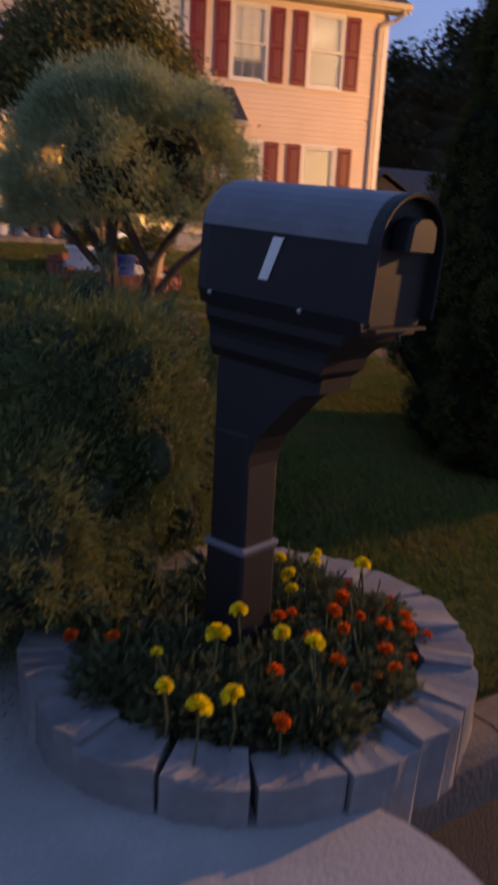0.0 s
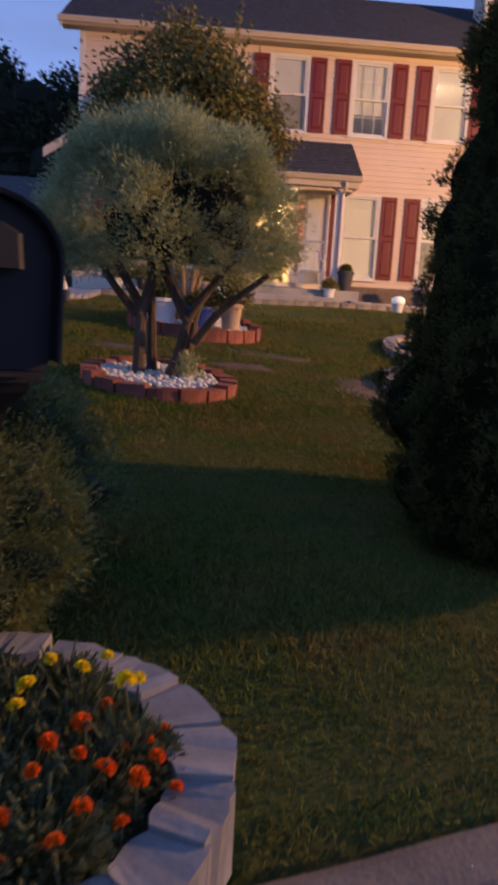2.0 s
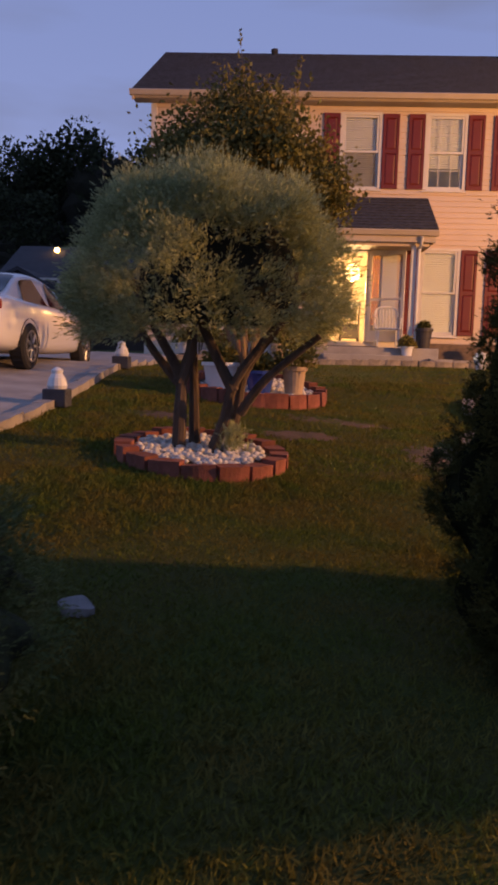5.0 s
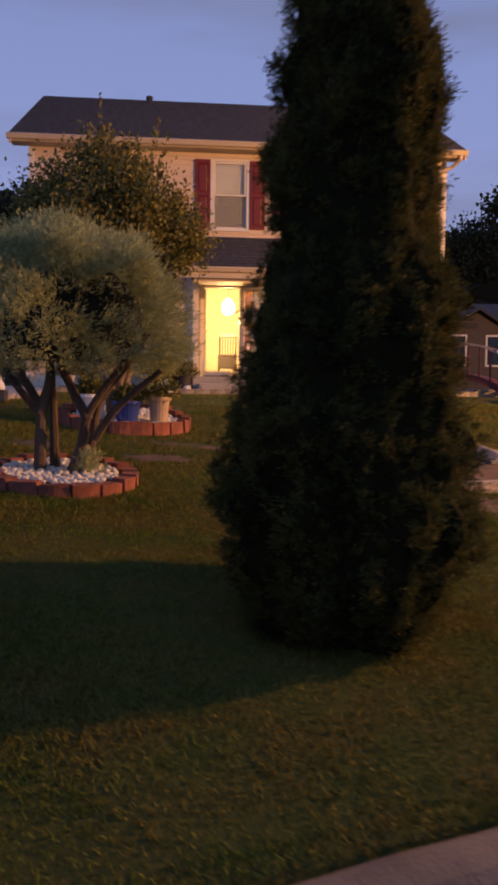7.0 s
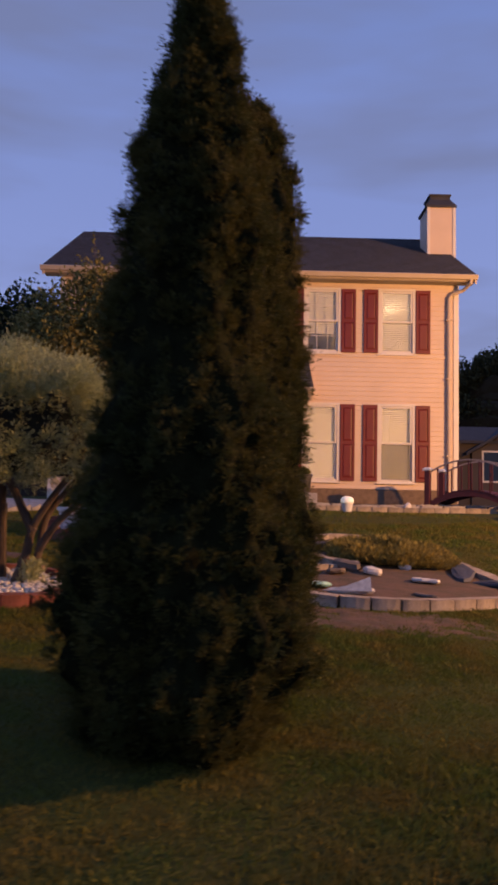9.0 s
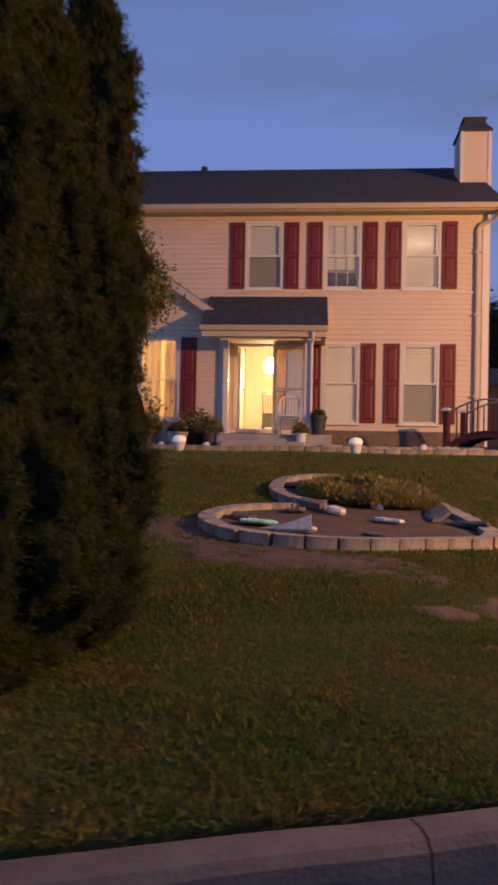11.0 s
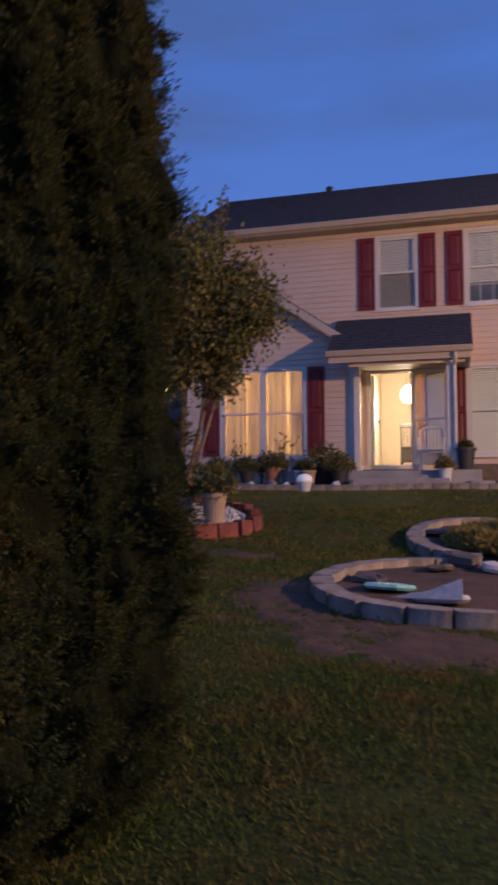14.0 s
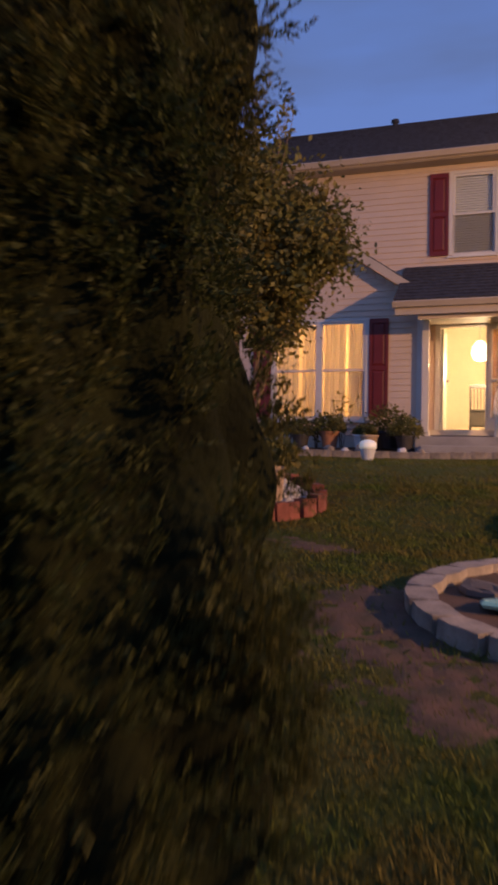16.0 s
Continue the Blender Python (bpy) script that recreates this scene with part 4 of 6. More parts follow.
    loft(bm, [[(-w - d, 0.270, 0.930), (-w - d, 0.247, 0.930), (-w - d, 0.217, 1.012), (-w - d, 0.242, 1.012)] for d in (0.001, 0.003)])
    held("number_plate", bm, NUMBER, mb, "white sticker bar")
    for y in (0.40, 0.16):
        bm = bmesh.new()
        lathe(bm, [(0.006, 0), (0.005, 0.004), (0.001, 0.006)], 10)
        ob = part("rivet", bm, STEEL, mb)
        ob.matrix_basis = nod @ pose(-w, y, 0.885, 0, -90, 0)
    bm = bmesh.new()
    box(bm, w + 0.002, w + 0.010, 0.10, 0.13, 0.93, 1.05)
    held("flag", bm, BLACK, mb)


mailbox()

BED_C, BED_RX, BED_RY = (1.06, 1.965), 0.478, 0.41


def bed_point(a, s=1.0):
    return BED_C[0] + BED_RX * s * math.cos(a), BED_C[1] + BED_RY * s * math.sin(a)


def stone_block(name, length, depth, height, seed, mat, taper=0.82, rough=0.008, worn=0.012):
    """A tumbled wedge-shaped edging block, long side along x, outer face at -y."""
    bm = bmesh.new()
    vs = []
    for z in (0, height):
        for y, s in ((-depth / 2, 1.0), (depth / 2, taper)):
            k = 6
            vs.append([bm.verts.new(((i / k - 0.5) * length * s, y - 0.012 * (1 - (2 * i / k - 1) ** 2) * (1 if y < 0 else -1), z)) for i in range(k + 1)])
    a, b, c, d = vs
    k = 6
    for i in range(k):
        bm.faces.new((a[i], a[i + 1], c[i + 1], c[i]))
        bm.faces.new((b[i + 1], b[i], d[i], d[i + 1]))
        bm.faces.new((c[i], c[i + 1], d[i + 1], d[i]))
    bm.faces.new((b[0], a[0], c[0], d[0]))
    bm.faces.new((a[k], b[k], d[k], c[k]))
    es = [e for e in bm.edges if len(e.link_faces) == 2 and e.calc_face_angle(0) > 0.6]
    bmesh.ops.bevel(bm, geom=es, offset=worn, segments=2, affect="EDGES", profile=0.5)
    for v in bm.verts:
        v.co += Vector((noise.noise(v.co * 23 + Vector((seed, 0, 0))), noise.noise(v.co * 23 + Vector((0, seed, 5))), noise.noise(v.co * 23 + Vector((3, 0, seed))))) * rough
    return finish(name, bm, mat)


def flower_bed():
    ring = thing("flower_bed_edging", on_land(*BED_C), "ring of pale grey concrete edging blocks round the mailbox", "edging", group="garden bed edgings")
    shapes = [stone_block("edging_block", 0.176, 0.108, 0.165, k * 7.1, BLOCK, 0.78, 0.014, 0.017) for k in range(5)]
    count = 18
    inv = ring.matrix_basis.inverted()
    for k in range(count):
        a = 2 * math.pi * (k + 0.35) / count
        x, y = bed_point(a)
        z = 0.180 + 0.115 * (y - 1.55) + random.uniform(-0.006, 0.006)
        out = math.degrees(math.atan2(math.sin(a) / BED_RY, math.cos(a) / BED_RX)) + 90
        piece("edging_block", shapes[k % 5], ring, inv @ pose(x, y, z, random.uniform(-3, 3), random.uniform(-2.5, 2.5), out + random.uniform(-4, 4)))
    bm = bmesh.new()
    rows = []
    for s, h in ((1.0, 0.30), (0.85, 0.34), (0.5, 0.37), (0.2, 0.38)):
        rows.append([(*bed_point(2 * math.pi * i / 36, s), h + 0.02 * noise.noise((i * 0.7, s * 5, 0)) + 0.045 * s * math.sin(2 * math.pi * i / 36)) for i in range(36)])
    r = loft(bm, rows, True, False)
    bm.faces.new(r[-1])
    structure("soil_bed", bm, SOIL, "dark mounded soil inside the flower bed", "soil", True)


flower_bed()


def marigold_plants():
    """Bushy feathery foliage filling the bed, one plant at a time."""
    rng = np.random.default_rng(4)
    spray = fan(9, 1.3, 0.22)
    for k in range(26):
        a, s = k * 2.399963, 0.08 + 0.66 * math.sqrt((k + 0.5) / 26)
        x, y = bed_point(a, s)
        if math.hypot(x - 1.01, y - 1.95) < 0.09:
            continue
        plant = thing("marigold_plant", (x, y, 0.345 + 0.10 * (y - 1.96)), "low bushy marigold plant with feathery dark leaves", "flower plant", group="marigolds in the mailbox bed")
        n = 620
        d = directions(rng, n)
        d[:, 2] = np.abs(d[:, 2])
        r = rng.random((n, 1)) ** 0.4
        p = d * r * (0.105, 0.105, 0.075) + (0, 0, 0.005)
        v, f = scatter(rng, p, d * (1, 1, 0.6) + (0, 0, 0.35), 0.026 + 0.02 * rng.random(n), spray)
        array_part("foliage", array_mesh("foliage", v, f, MARIGOLD), plant)
        bm = bmesh.new()
        for i in range(5):
            q = 2 * math.pi * i / 5 + k
            tube(bm, [(0, 0, -0.06), (0.02 * math.cos(q), 0.02 * math.sin(q), 0.05), (0.07 * math.cos(q), 0.07 * math.sin(q), 0.13)], 0.003, 5)
        part("stalk", bm, MARIGOLD, plant)


def flower_head(name, mat, radius, seed):
    """A pompon of ruffled petals."""
    rng = np.random.default_rng(seed)
    petal = (np.array([(-0.35, 0, 0), (0.35, 0, 0), (0.5, 0.12, 0.75), (0.0, -0.1, 1.0), (-0.5, 0.12, 0.75)]), np.array([(0, 1, 2), (0, 2, 3), (0, 3, 4)]))
    n = 46
    d = directions(rng, n)
    d[:, 2] = np.abs(d[:, 2]) * 0.8 + 0.02
    v, f = scatter(rng, d * radius * 0.35, d, np.full(n, radius * 0.65), petal)
    return array_mesh(name, v, f, mat)


FLOWERS = [("y", 0.924, 1.768, 0.522, 0.030), ("y", 1.121, 1.712, 0.514, 0.026), ("y", 0.795, 1.655, 0.480, 0.020), ("y", 0.992, 1.862, 0.524, 0.024), ("o", 1.02, 1.60, 0.41, 0.022), ("y", 1.072, 1.785, 0.502, 0.022),
           ("y", 1.378, 2.072, 0.523, 0.026), ("y", 1.179, 2.077, 0.505, 0.024), ("y", 1.278, 2.159, 0.503, 0.02), ("y", 1.17, 2.02, 0.49, 0.02), ("o", 1.30, 2.0, 0.47, 0.024), ("o", 1.25, 1.93, 0.47, 0.022),
           ("o", 1.36, 1.88, 0.45, 0.024), ("o", 1.42, 1.87, 0.44, 0.024), ("o", 1.45, 1.95, 0.43, 0.02), ("o", 1.33, 1.80, 0.43, 0.022), ("o", 1.20, 1.77, 0.43, 0.022), ("o", 1.16, 1.83, 0.46, 0.022), ("o", 1.28, 1.74, 0.40, 0.02),
           ("y", 0.848, 1.58, 0.477, 0.029), ("y", 0.921, 1.61, 0.476, 0.026), ("o", 0.72, 1.92, 0.45, 0.02), ("o", 0.63, 2.0, 0.42, 0.02), ("o", 1.04, 1.72, 0.45, 0.022), ("y", 0.80, 1.80, 0.47, 0.016), ("o", 1.10, 1.90, 0.48, 0.02),
           ("o", 1.14, 1.93, 0.47, 0.018), ("o", 1.46, 2.06, 0.42, 0.018), ("y", 1.40, 2.12, 0.50, 0.018), ("y", 1.32, 2.26, 0.48, 0.018), ("o", 1.49, 1.90, 0.40, 0.016), ("o", 1.38, 1.98, 0.43, 0.018), ("y", 1.20, 2.22, 0.49, 0.018), ("o", 1.24, 1.84, 0.47, 0.017), ("o", 1.31, 1.91, 0.46, 0.016), ("o", 1.40, 1.80, 0.40, 0.017), ("o", 1.34, 2.07, 0.47, 0.015), ("o", 1.22, 1.70, 0.40, 0.016), ("o", 1.304, 1.695, 0.445, 0.018), ("o", 1.43, 2.01, 0.43, 0.015), ("o", 1.08, 1.80, 0.49, 0.015)]


def flowers():
    heads = {"y": flower_head("blossom", YELLOW, 1.0, 1), "o": flower_head("blossom", ORANGE, 1.0, 2)}
    text = {"y": "bright yellow ruffled marigold bloom on a thin stem", "o": "deep orange ruffled marigold bloom on a thin stem"}
    for kind, x, y, z, r in FLOWERS:
        f = thing("marigold_flower", (x, y, z), text[kind], "flower", random.uniform(0, 360), "marigold blooms")
        h = piece("blossom", heads[kind], f, pose(0, 0, -0.3 * r, random.uniform(-25, 25), random.uniform(-25, 25)) @ Matrix.Scale(r * 0.98, 4))
        bm = bmesh.new()
        tube(bm, [(0, 0, -0.02), (0.008, 0, -0.08), (0, 0.006, -(z - 0.33))], 0.0028, 5)
        part("stem", bm, MARIGOLD, f)


marigold_plants()
flowers()


# ---- trees and bushes ----
def tufts(rng, centres, ways, reach, each, size, template, spread=0.34):
    """Brush-like clumps: sprays that fan out along a short twig from each centre."""
    n = len(centres)
    w = ways / np.linalg.norm(ways, axis=1, keepdims=True)
    u = rng.random((n, each, 1)) ** 0.7
    d = w[:, None] + spread * rng.normal(size=(n, each, 3))
    p = centres[:, None] + d * u * reach[:, None, None]
    grow = d + 0.28 * rng.normal(size=(n, each, 3))
    sizes = size * (0.65 + 0.7 * rng.random(n * each))
    return scatter(rng, p.reshape(-1, 3), grow.reshape(-1, 3), sizes, template)


def juniper(name, place, lobes, label, seed, count, size=0.075):
    """A dense bush of upswept sprays over several lobes."""
    rng = np.random.default_rng(seed)
    bush = thing(name, place, label, "bush")
    spray = fan(7, 0.8, 0.17)
    bm, pairs = bmesh.new(), []
    total = sum(rx * rz for *_, rx, rz in lobes)
    for cx, cy, cz, rx, rz in lobes:
        n = int(count * rx * rz / total)
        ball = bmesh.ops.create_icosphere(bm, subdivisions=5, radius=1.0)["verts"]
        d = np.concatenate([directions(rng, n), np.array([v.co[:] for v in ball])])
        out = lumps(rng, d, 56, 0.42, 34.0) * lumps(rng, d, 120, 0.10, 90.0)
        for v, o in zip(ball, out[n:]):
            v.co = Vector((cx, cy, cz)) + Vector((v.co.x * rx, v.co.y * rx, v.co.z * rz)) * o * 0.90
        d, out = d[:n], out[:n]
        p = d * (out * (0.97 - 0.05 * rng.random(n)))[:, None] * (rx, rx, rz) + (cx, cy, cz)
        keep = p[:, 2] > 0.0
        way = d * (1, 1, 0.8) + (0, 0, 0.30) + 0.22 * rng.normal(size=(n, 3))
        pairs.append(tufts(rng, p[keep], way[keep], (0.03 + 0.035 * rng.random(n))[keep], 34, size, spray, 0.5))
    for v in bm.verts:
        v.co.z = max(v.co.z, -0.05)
    # solid lobes added behind the sprays, coloured as shaded depth
    part("shade_core", bm, JUNIPERCORE, bush, smooth=True)
    array_part("foliage", array_mesh("foliage", *join(*pairs), JUNIPER), bush)


juniper("juniper_bush", on_land(0.45, 2.9), [(0.0, -0.12, 0.38, 0.50, 0.46), (0.40, 0.06, 0.37, 0.34, 0.37), (0.40, -0.24, 0.24, 0.31, 0.36), (-0.42, -0.28, 0.32, 0.45, 0.36), (0.10, 0.30, 0.36, 0.42, 0.42), (-0.55, 0.25, 0.34, 0.5, 0.38), (-0.2, -0.55, 0.24, 0.37, 0.34), (0.27, -0.48, 0.42, 0.27, 0.42), (0.06, -0.70, 0.22, 0.26, 0.28)], "large dense dark green juniper bush beside the mailbox", 11, 10500, 0.019)


def arborvitae():
    rng = np.random.default_rng(21)
    tree = thing("arborvitae", on_land(2.92, 3.85, -0.02), "tall dark conical arborvitae with two leaders", "tree")
    spray = fan(6, 1.0, 0.24, 0.3)
    pairs = []
    leaders = ((-0.05, -0.12, 0.013, 0.0, 3.66, [(0, 0.36), (0.12, 0.50), (0.35, 0.625), (0.6, 0.63), (1.0, 0.585), (1.5, 0.51), (1.95, 0.43), (2.5, 0.36), (3.0, 0.265), (3.4, 0.16), (3.56, 0.09), (3.66, 0.02)], 3300),
               (0.275, 0.57, 0.0, 0.03, 3.38, [(0, 0.22), (0.15, 0.36), (0.6, 0.425), (1.4, 0.395), (2.0, 0.345), (2.6, 0.32), (3.0, 0.24), (3.25, 0.13), (3.40, 0.02)], 1900),
               (0.09, 0.24, 0.016, 0.01, 3.18, [(0, 0.34), (0.3, 0.46), (1.0, 0.45), (1.8, 0.37), (2.4, 0.30), (2.8, 0.23), (3.05, 0.13), (3.18, 0.02)], 1900))
    for cx, cy, lean, back, top, prof, n in leaders:
        zs, rs = np.array([p[0] for p in prof]), np.array([p[1] for p in prof])
        k = int(62 * top)
        bz, ba, bh = rng.random(k) ** 1.1 * top, rng.random(k) * 2 * math.pi, rng.random(k)

        def reach(a, z):
            bumps = np.zeros(len(a))
            for i in range(k):
                da = np.abs((a - ba[i] + math.pi) % (2 * math.pi) - math.pi) * max(float(np.interp(bz[i], zs, rs)), 0.1)
                bumps = np.maximum(bumps, (0.45 + 0.55 * bh[i]) * np.exp(-(da / 0.088) ** 2 - ((z - bz[i] + 0.25 * da) / 0.17) ** 2))
            flute = 1 + 0.05 * np.sin(a * 5 + 0.8 * np.sin(z * 1.3)) + 0.03 * np.sin(a * 9 + z * 2.0 + 1.0)
            return np.interp(z, zs, rs) * flute * (0.73 + 0.31 * bumps), bumps

        cum, a = rng.random(n * 3) ** 1.2 * top, rng.random(n * 3) * 2 * math.pi
        r, bumps = reach(a, cum)
        keep = rng.random(n * 3) < 0.22 + 0.78 * bumps ** 1.5
        cum, a, r = cum[keep], a[keep], r[keep]
        m = len(cum)
        r = r - 0.035 - 0.03 * rng.random(m)
        p = np.stack([cx + lean * cum + r * np.cos(a), cy + back * cum + r * np.sin(a), cum], 1)
        way = np.stack([np.cos(a) * 0.75, np.sin(a) * 0.75, np.full(m, 0.55)], 1) + 0.25 * rng.normal(size=(m, 3))
        pairs.append(tufts(rng, p, way, 0.022 + 0.026 * rng.random(m), 32, 0.020, spray, 0.45))
        # added solid core, its dark colour standing for shade in the gaps
        turns, levels = np.linspace(0, 2 * math.pi, 97)[:-1], np.linspace(0.0, top, 170)
        ga, gz = np.meshgrid(turns, levels)
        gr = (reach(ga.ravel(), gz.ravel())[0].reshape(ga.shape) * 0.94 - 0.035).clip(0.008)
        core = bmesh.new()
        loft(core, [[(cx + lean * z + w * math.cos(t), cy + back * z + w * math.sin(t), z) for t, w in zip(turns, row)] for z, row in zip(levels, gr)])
        part("shade_core", core, LEAFCORE, tree, smooth=True)
    bm = bmesh.new()
    tube(bm, [(0, 0, -0.05), (0.01, 0, 0.4)], 0.09, 8)
    part("trunk", bm, BARK, tree)
    array_part("foliage", array_mesh("foliage", *join(*pairs), CYPRESS), tree)


arborvitae()


def limb(bm, pts, r0, r1, n=8):
    line = spline(pts, 5)
    tube(bm, line, list(np.linspace(r0, r1, len(line))), n)


def topiary_tree():
    rng = np.random.default_rng(31)
    x, y = 1.2, 6.75
    tree = thing("round_topiary_tree", on_land(x, y, 0.02), "clipped round-headed tree with several crooked stems", "tree")
    bm = bmesh.new()
    stems = [[(-0.16, -0.1, -0.05), (-0.15, -0.1, 0.3), (-0.16, -0.08, 0.55), (-0.32, -0.1, 0.85), (-0.5, -0.1, 1.2)], [(-0.16, -0.08, 0.5), (-0.08, -0.05, 0.8), (-0.12, 0, 1.3)],
             [(-0.06, 0.05, -0.05), (-0.07, 0.05, 0.4), (-0.1, 0.1, 1.0)], [(0.05, -0.05, -0.05), (0.16, -0.05, 0.25), (0.22, -0.06, 0.5), (0.42, -0.1, 0.8), (0.7, -0.1, 1.15)],
             [(0.22, -0.06, 0.45), (0.08, -0.05, 0.72), (-0.02, -0.05, 1.0), (0.1, 0, 1.4)], [(0.16, 0.1, -0.05), (0.24, 0.08, 0.3), (0.3, 0.1, 0.6), (0.55, 0.2, 0.95)], [(0.27, -0.06, 0.3), (0.45, -0.15, 0.55), (0.8, -0.25, 0.85)], [(-0.2, 0.1, 0.5), (-0.45, 0.2, 0.8), (-0.6, 0.3, 1.1)]]
    for k, s in enumerate(stems):
        limb(bm, s, 0.055 - 0.003 * k, 0.022)
    part("trunk", bm, BARK, tree, "crooked dark stems")
    n = 4200
    clumps = directions(rng, 420)
    d = clumps[rng.integers(0, 420, n)] + 0.06 * rng.normal(size=(n, 3))
    d[2600:] = directions(rng, n - 2600)
    d /= np.linalg.norm(d, axis=1, keepdims=True)
    d[:, 2] = np.where(d[:, 2] < -0.55, -d[:, 2], d[:, 2])
    out = lumps(rng, d, 110, 0.17, 40.0)
    # one wide hollow where the growth opens onto the dark inside
    hollow = np.zeros(n)
    for hx, hy, hz, s in ((0.36, -0.85, 0.22, 22.0), (0.44, -0.80, -0.12, 20.0), (0.22, -0.9, -0.30, 34.0), (0.62, -0.7, 0.30, 60.0), (0.9, 0.3, 0.2, 40.0)):
        h = np.array((hx, hy, hz)) / math.sqrt(hx * hx + hy * hy + hz * hz)
        hollow = np.maximum(hollow, np.exp((d @ h - 1) * s))
    keep = rng.random(n) > 0.86 * hollow
    r = out * (0.91 - 0.18 * rng.random(n) ** 2) * (1 - 0.42 * hollow)
    p = d * r[:, None] * (1.0, 0.97, 1.0)
    p[:, 2] *= np.where(p[:, 2] > 0, 0.87, 0.62)
    p = p + (0.04, 0, 1.76 - tree.location.z)
    way = d * (1, 1, 0.7) + (0, 0, 0.45) + 0.25 * rng.normal(size=(n, 3))
    v, f = tufts(rng, p[keep], way[keep], (0.06 + 0.08 * rng.random(n) ** 2)[keep], 26, 0.034, fan(7, 0.8, 0.16), 0.42)
    array_part("crown", array_mesh("crown", v, f, TOPIARY), tree, "grey-green rounded crown")
    # added dark ball that stands for the shade inside the crown
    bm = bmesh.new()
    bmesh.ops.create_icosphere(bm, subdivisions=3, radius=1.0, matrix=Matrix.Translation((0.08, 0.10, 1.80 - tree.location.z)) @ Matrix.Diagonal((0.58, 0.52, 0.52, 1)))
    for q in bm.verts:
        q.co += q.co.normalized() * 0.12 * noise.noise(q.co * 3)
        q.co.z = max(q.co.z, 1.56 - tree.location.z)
    part("crown_shade_core", bm, CORE, tree)
    # suckers at the foot
    m = 260
    a = rng.random(m) * 2 * math.pi
    pp = np.stack([0.22 + 0.13 * np.cos(a) * rng.random(m), -0.08 + 0.1 * np.sin(a), 0.02 + 0.16 * rng.random(m)], 1)
    v, f = scatter(rng, pp, rng.normal(size=(m, 3)) * 0.4 + (0, 0, 0.8), 0.05 + 0.03 * rng.random(m), fan(7, 0.9, 0.14))
    array_part("basal_shoot", array_mesh("basal_shoot", v, f, TOPIARY), tree)


topiary_tree()


def myrtle_tree():
    rng = np.random.default_rng(41)
    x, y = 1.32, 10.4
    tree = thing("crepe_myrtle", on_land(x, y, 0.08), "multi-stemmed crepe myrtle with an open leafy crown", "tree")
    bm, tips = bmesh.new(), []
    for k in range(9):
        a = 2 * math.pi * k / 9 + 0.3
        r = 0.28 + 0.27 * rng.random()
        top = (1.0 * r * math.cos(a) * 1.3, r * math.sin(a) * 1.3, 1.9 + 0.5 * rng.random())
        mid = (0.28 * math.cos(a), 0.28 * math.sin(a), 0.85)
        limb(bm, [(0.07 * math.cos(a), 0.07 * math.sin(a), -0.08), (0.13 * math.cos(a), 0.13 * math.sin(a), 0.35), mid, top], 0.04, 0.014, 7)
        for j in range(7):
            b, q = a + rng.normal() * 0.75, 0.35 + 0.65 * rng.random()
            start = [mid[i] + (top[i] - mid[i]) * q for i in range(3)]
            e = (start[0] + 0.42 * math.cos(b) * rng.random() * 1.2, start[1] + 0.42 * math.sin(b) * rng.random() * 1.2, start[2] + 0.1 + 0.75 * rng.random())
            limb(bm, [start, [(s + t) / 2 + 0.05 * rng.normal() for s, t in zip(start, e)], e], 0.012, 0.004, 5)
            tips.append((start, e))
    part("trunk", bm, PALEBARK, tree, "smooth pale tan stems")
    leaf = (np.array([(0, 0, 0), (0.28, 0.06, 0.45), (0, 0, 1.0), (-0.28, 0.06, 0.45)]), np.array([(0, 1, 2), (0, 2, 3)]))
    pp, ww = [], []
    for s, e in tips:
        m = 330
        t = rng.random((m, 1)) * 0.75 + 0.3
        base = np.array(s) + (np.array(e) - np.array(s)) * t
        pp.append(base + rng.normal(size=(m, 3)) * (0.12, 0.12, 0.11))
        ww.append(rng.normal(size=(m, 3)) + (0, 0, -0.2))
    for j in range(78):
        a, q = rng.random() * 2 * math.pi, rng.random() ** 0.5
        c = np.array([1.08 * q * math.cos(a) - 0.12, 0.95 * q * math.sin(a), 2.25 + 1.0 * (1 - q * q) * rng.random() + 0.18 * rng.normal() - 0.1 * q])
        pp.append(c + rng.normal(size=(460, 3)) * (0.15, 0.15, 0.13))
        ww.append(rng.normal(size=(460, 3)) - (0, 0, 0.2))
    shoots = bmesh.new()
    for j in range(26):
        a = 2 * math.pi * j / 26 + rng.random()
        c = np.array([0.55 * math.cos(a) * rng.random(), 0.55 * math.sin(a) * rng.random(), 2.95])
        e = c + (0.15 * math.cos(a), 0.15 * math.sin(a), 0.35 + 0.5 * rng.random() ** 2)
        tube(shoots, [c, e], [0.006, 0.002], 4)
        k = 34
        pp.append(c + rng.random((k, 1)) * (e - c) + rng.normal(size=(k, 3)) * 0.012)
        ww.append(rng.normal(size=(k, 3)) + (0, 0, 0.8))
    part("shoot", shoots, PALEBARK, tree)
    p, w = np.concatenate(pp), np.concatenate(ww)
    v, f = scatter(rng, p, w, 0.042 + 0.04 * rng.random(len(p)), leaf)
    array_part("crown", array_mesh("crown", v, f, MYRTLE), tree)


myrtle_tree()


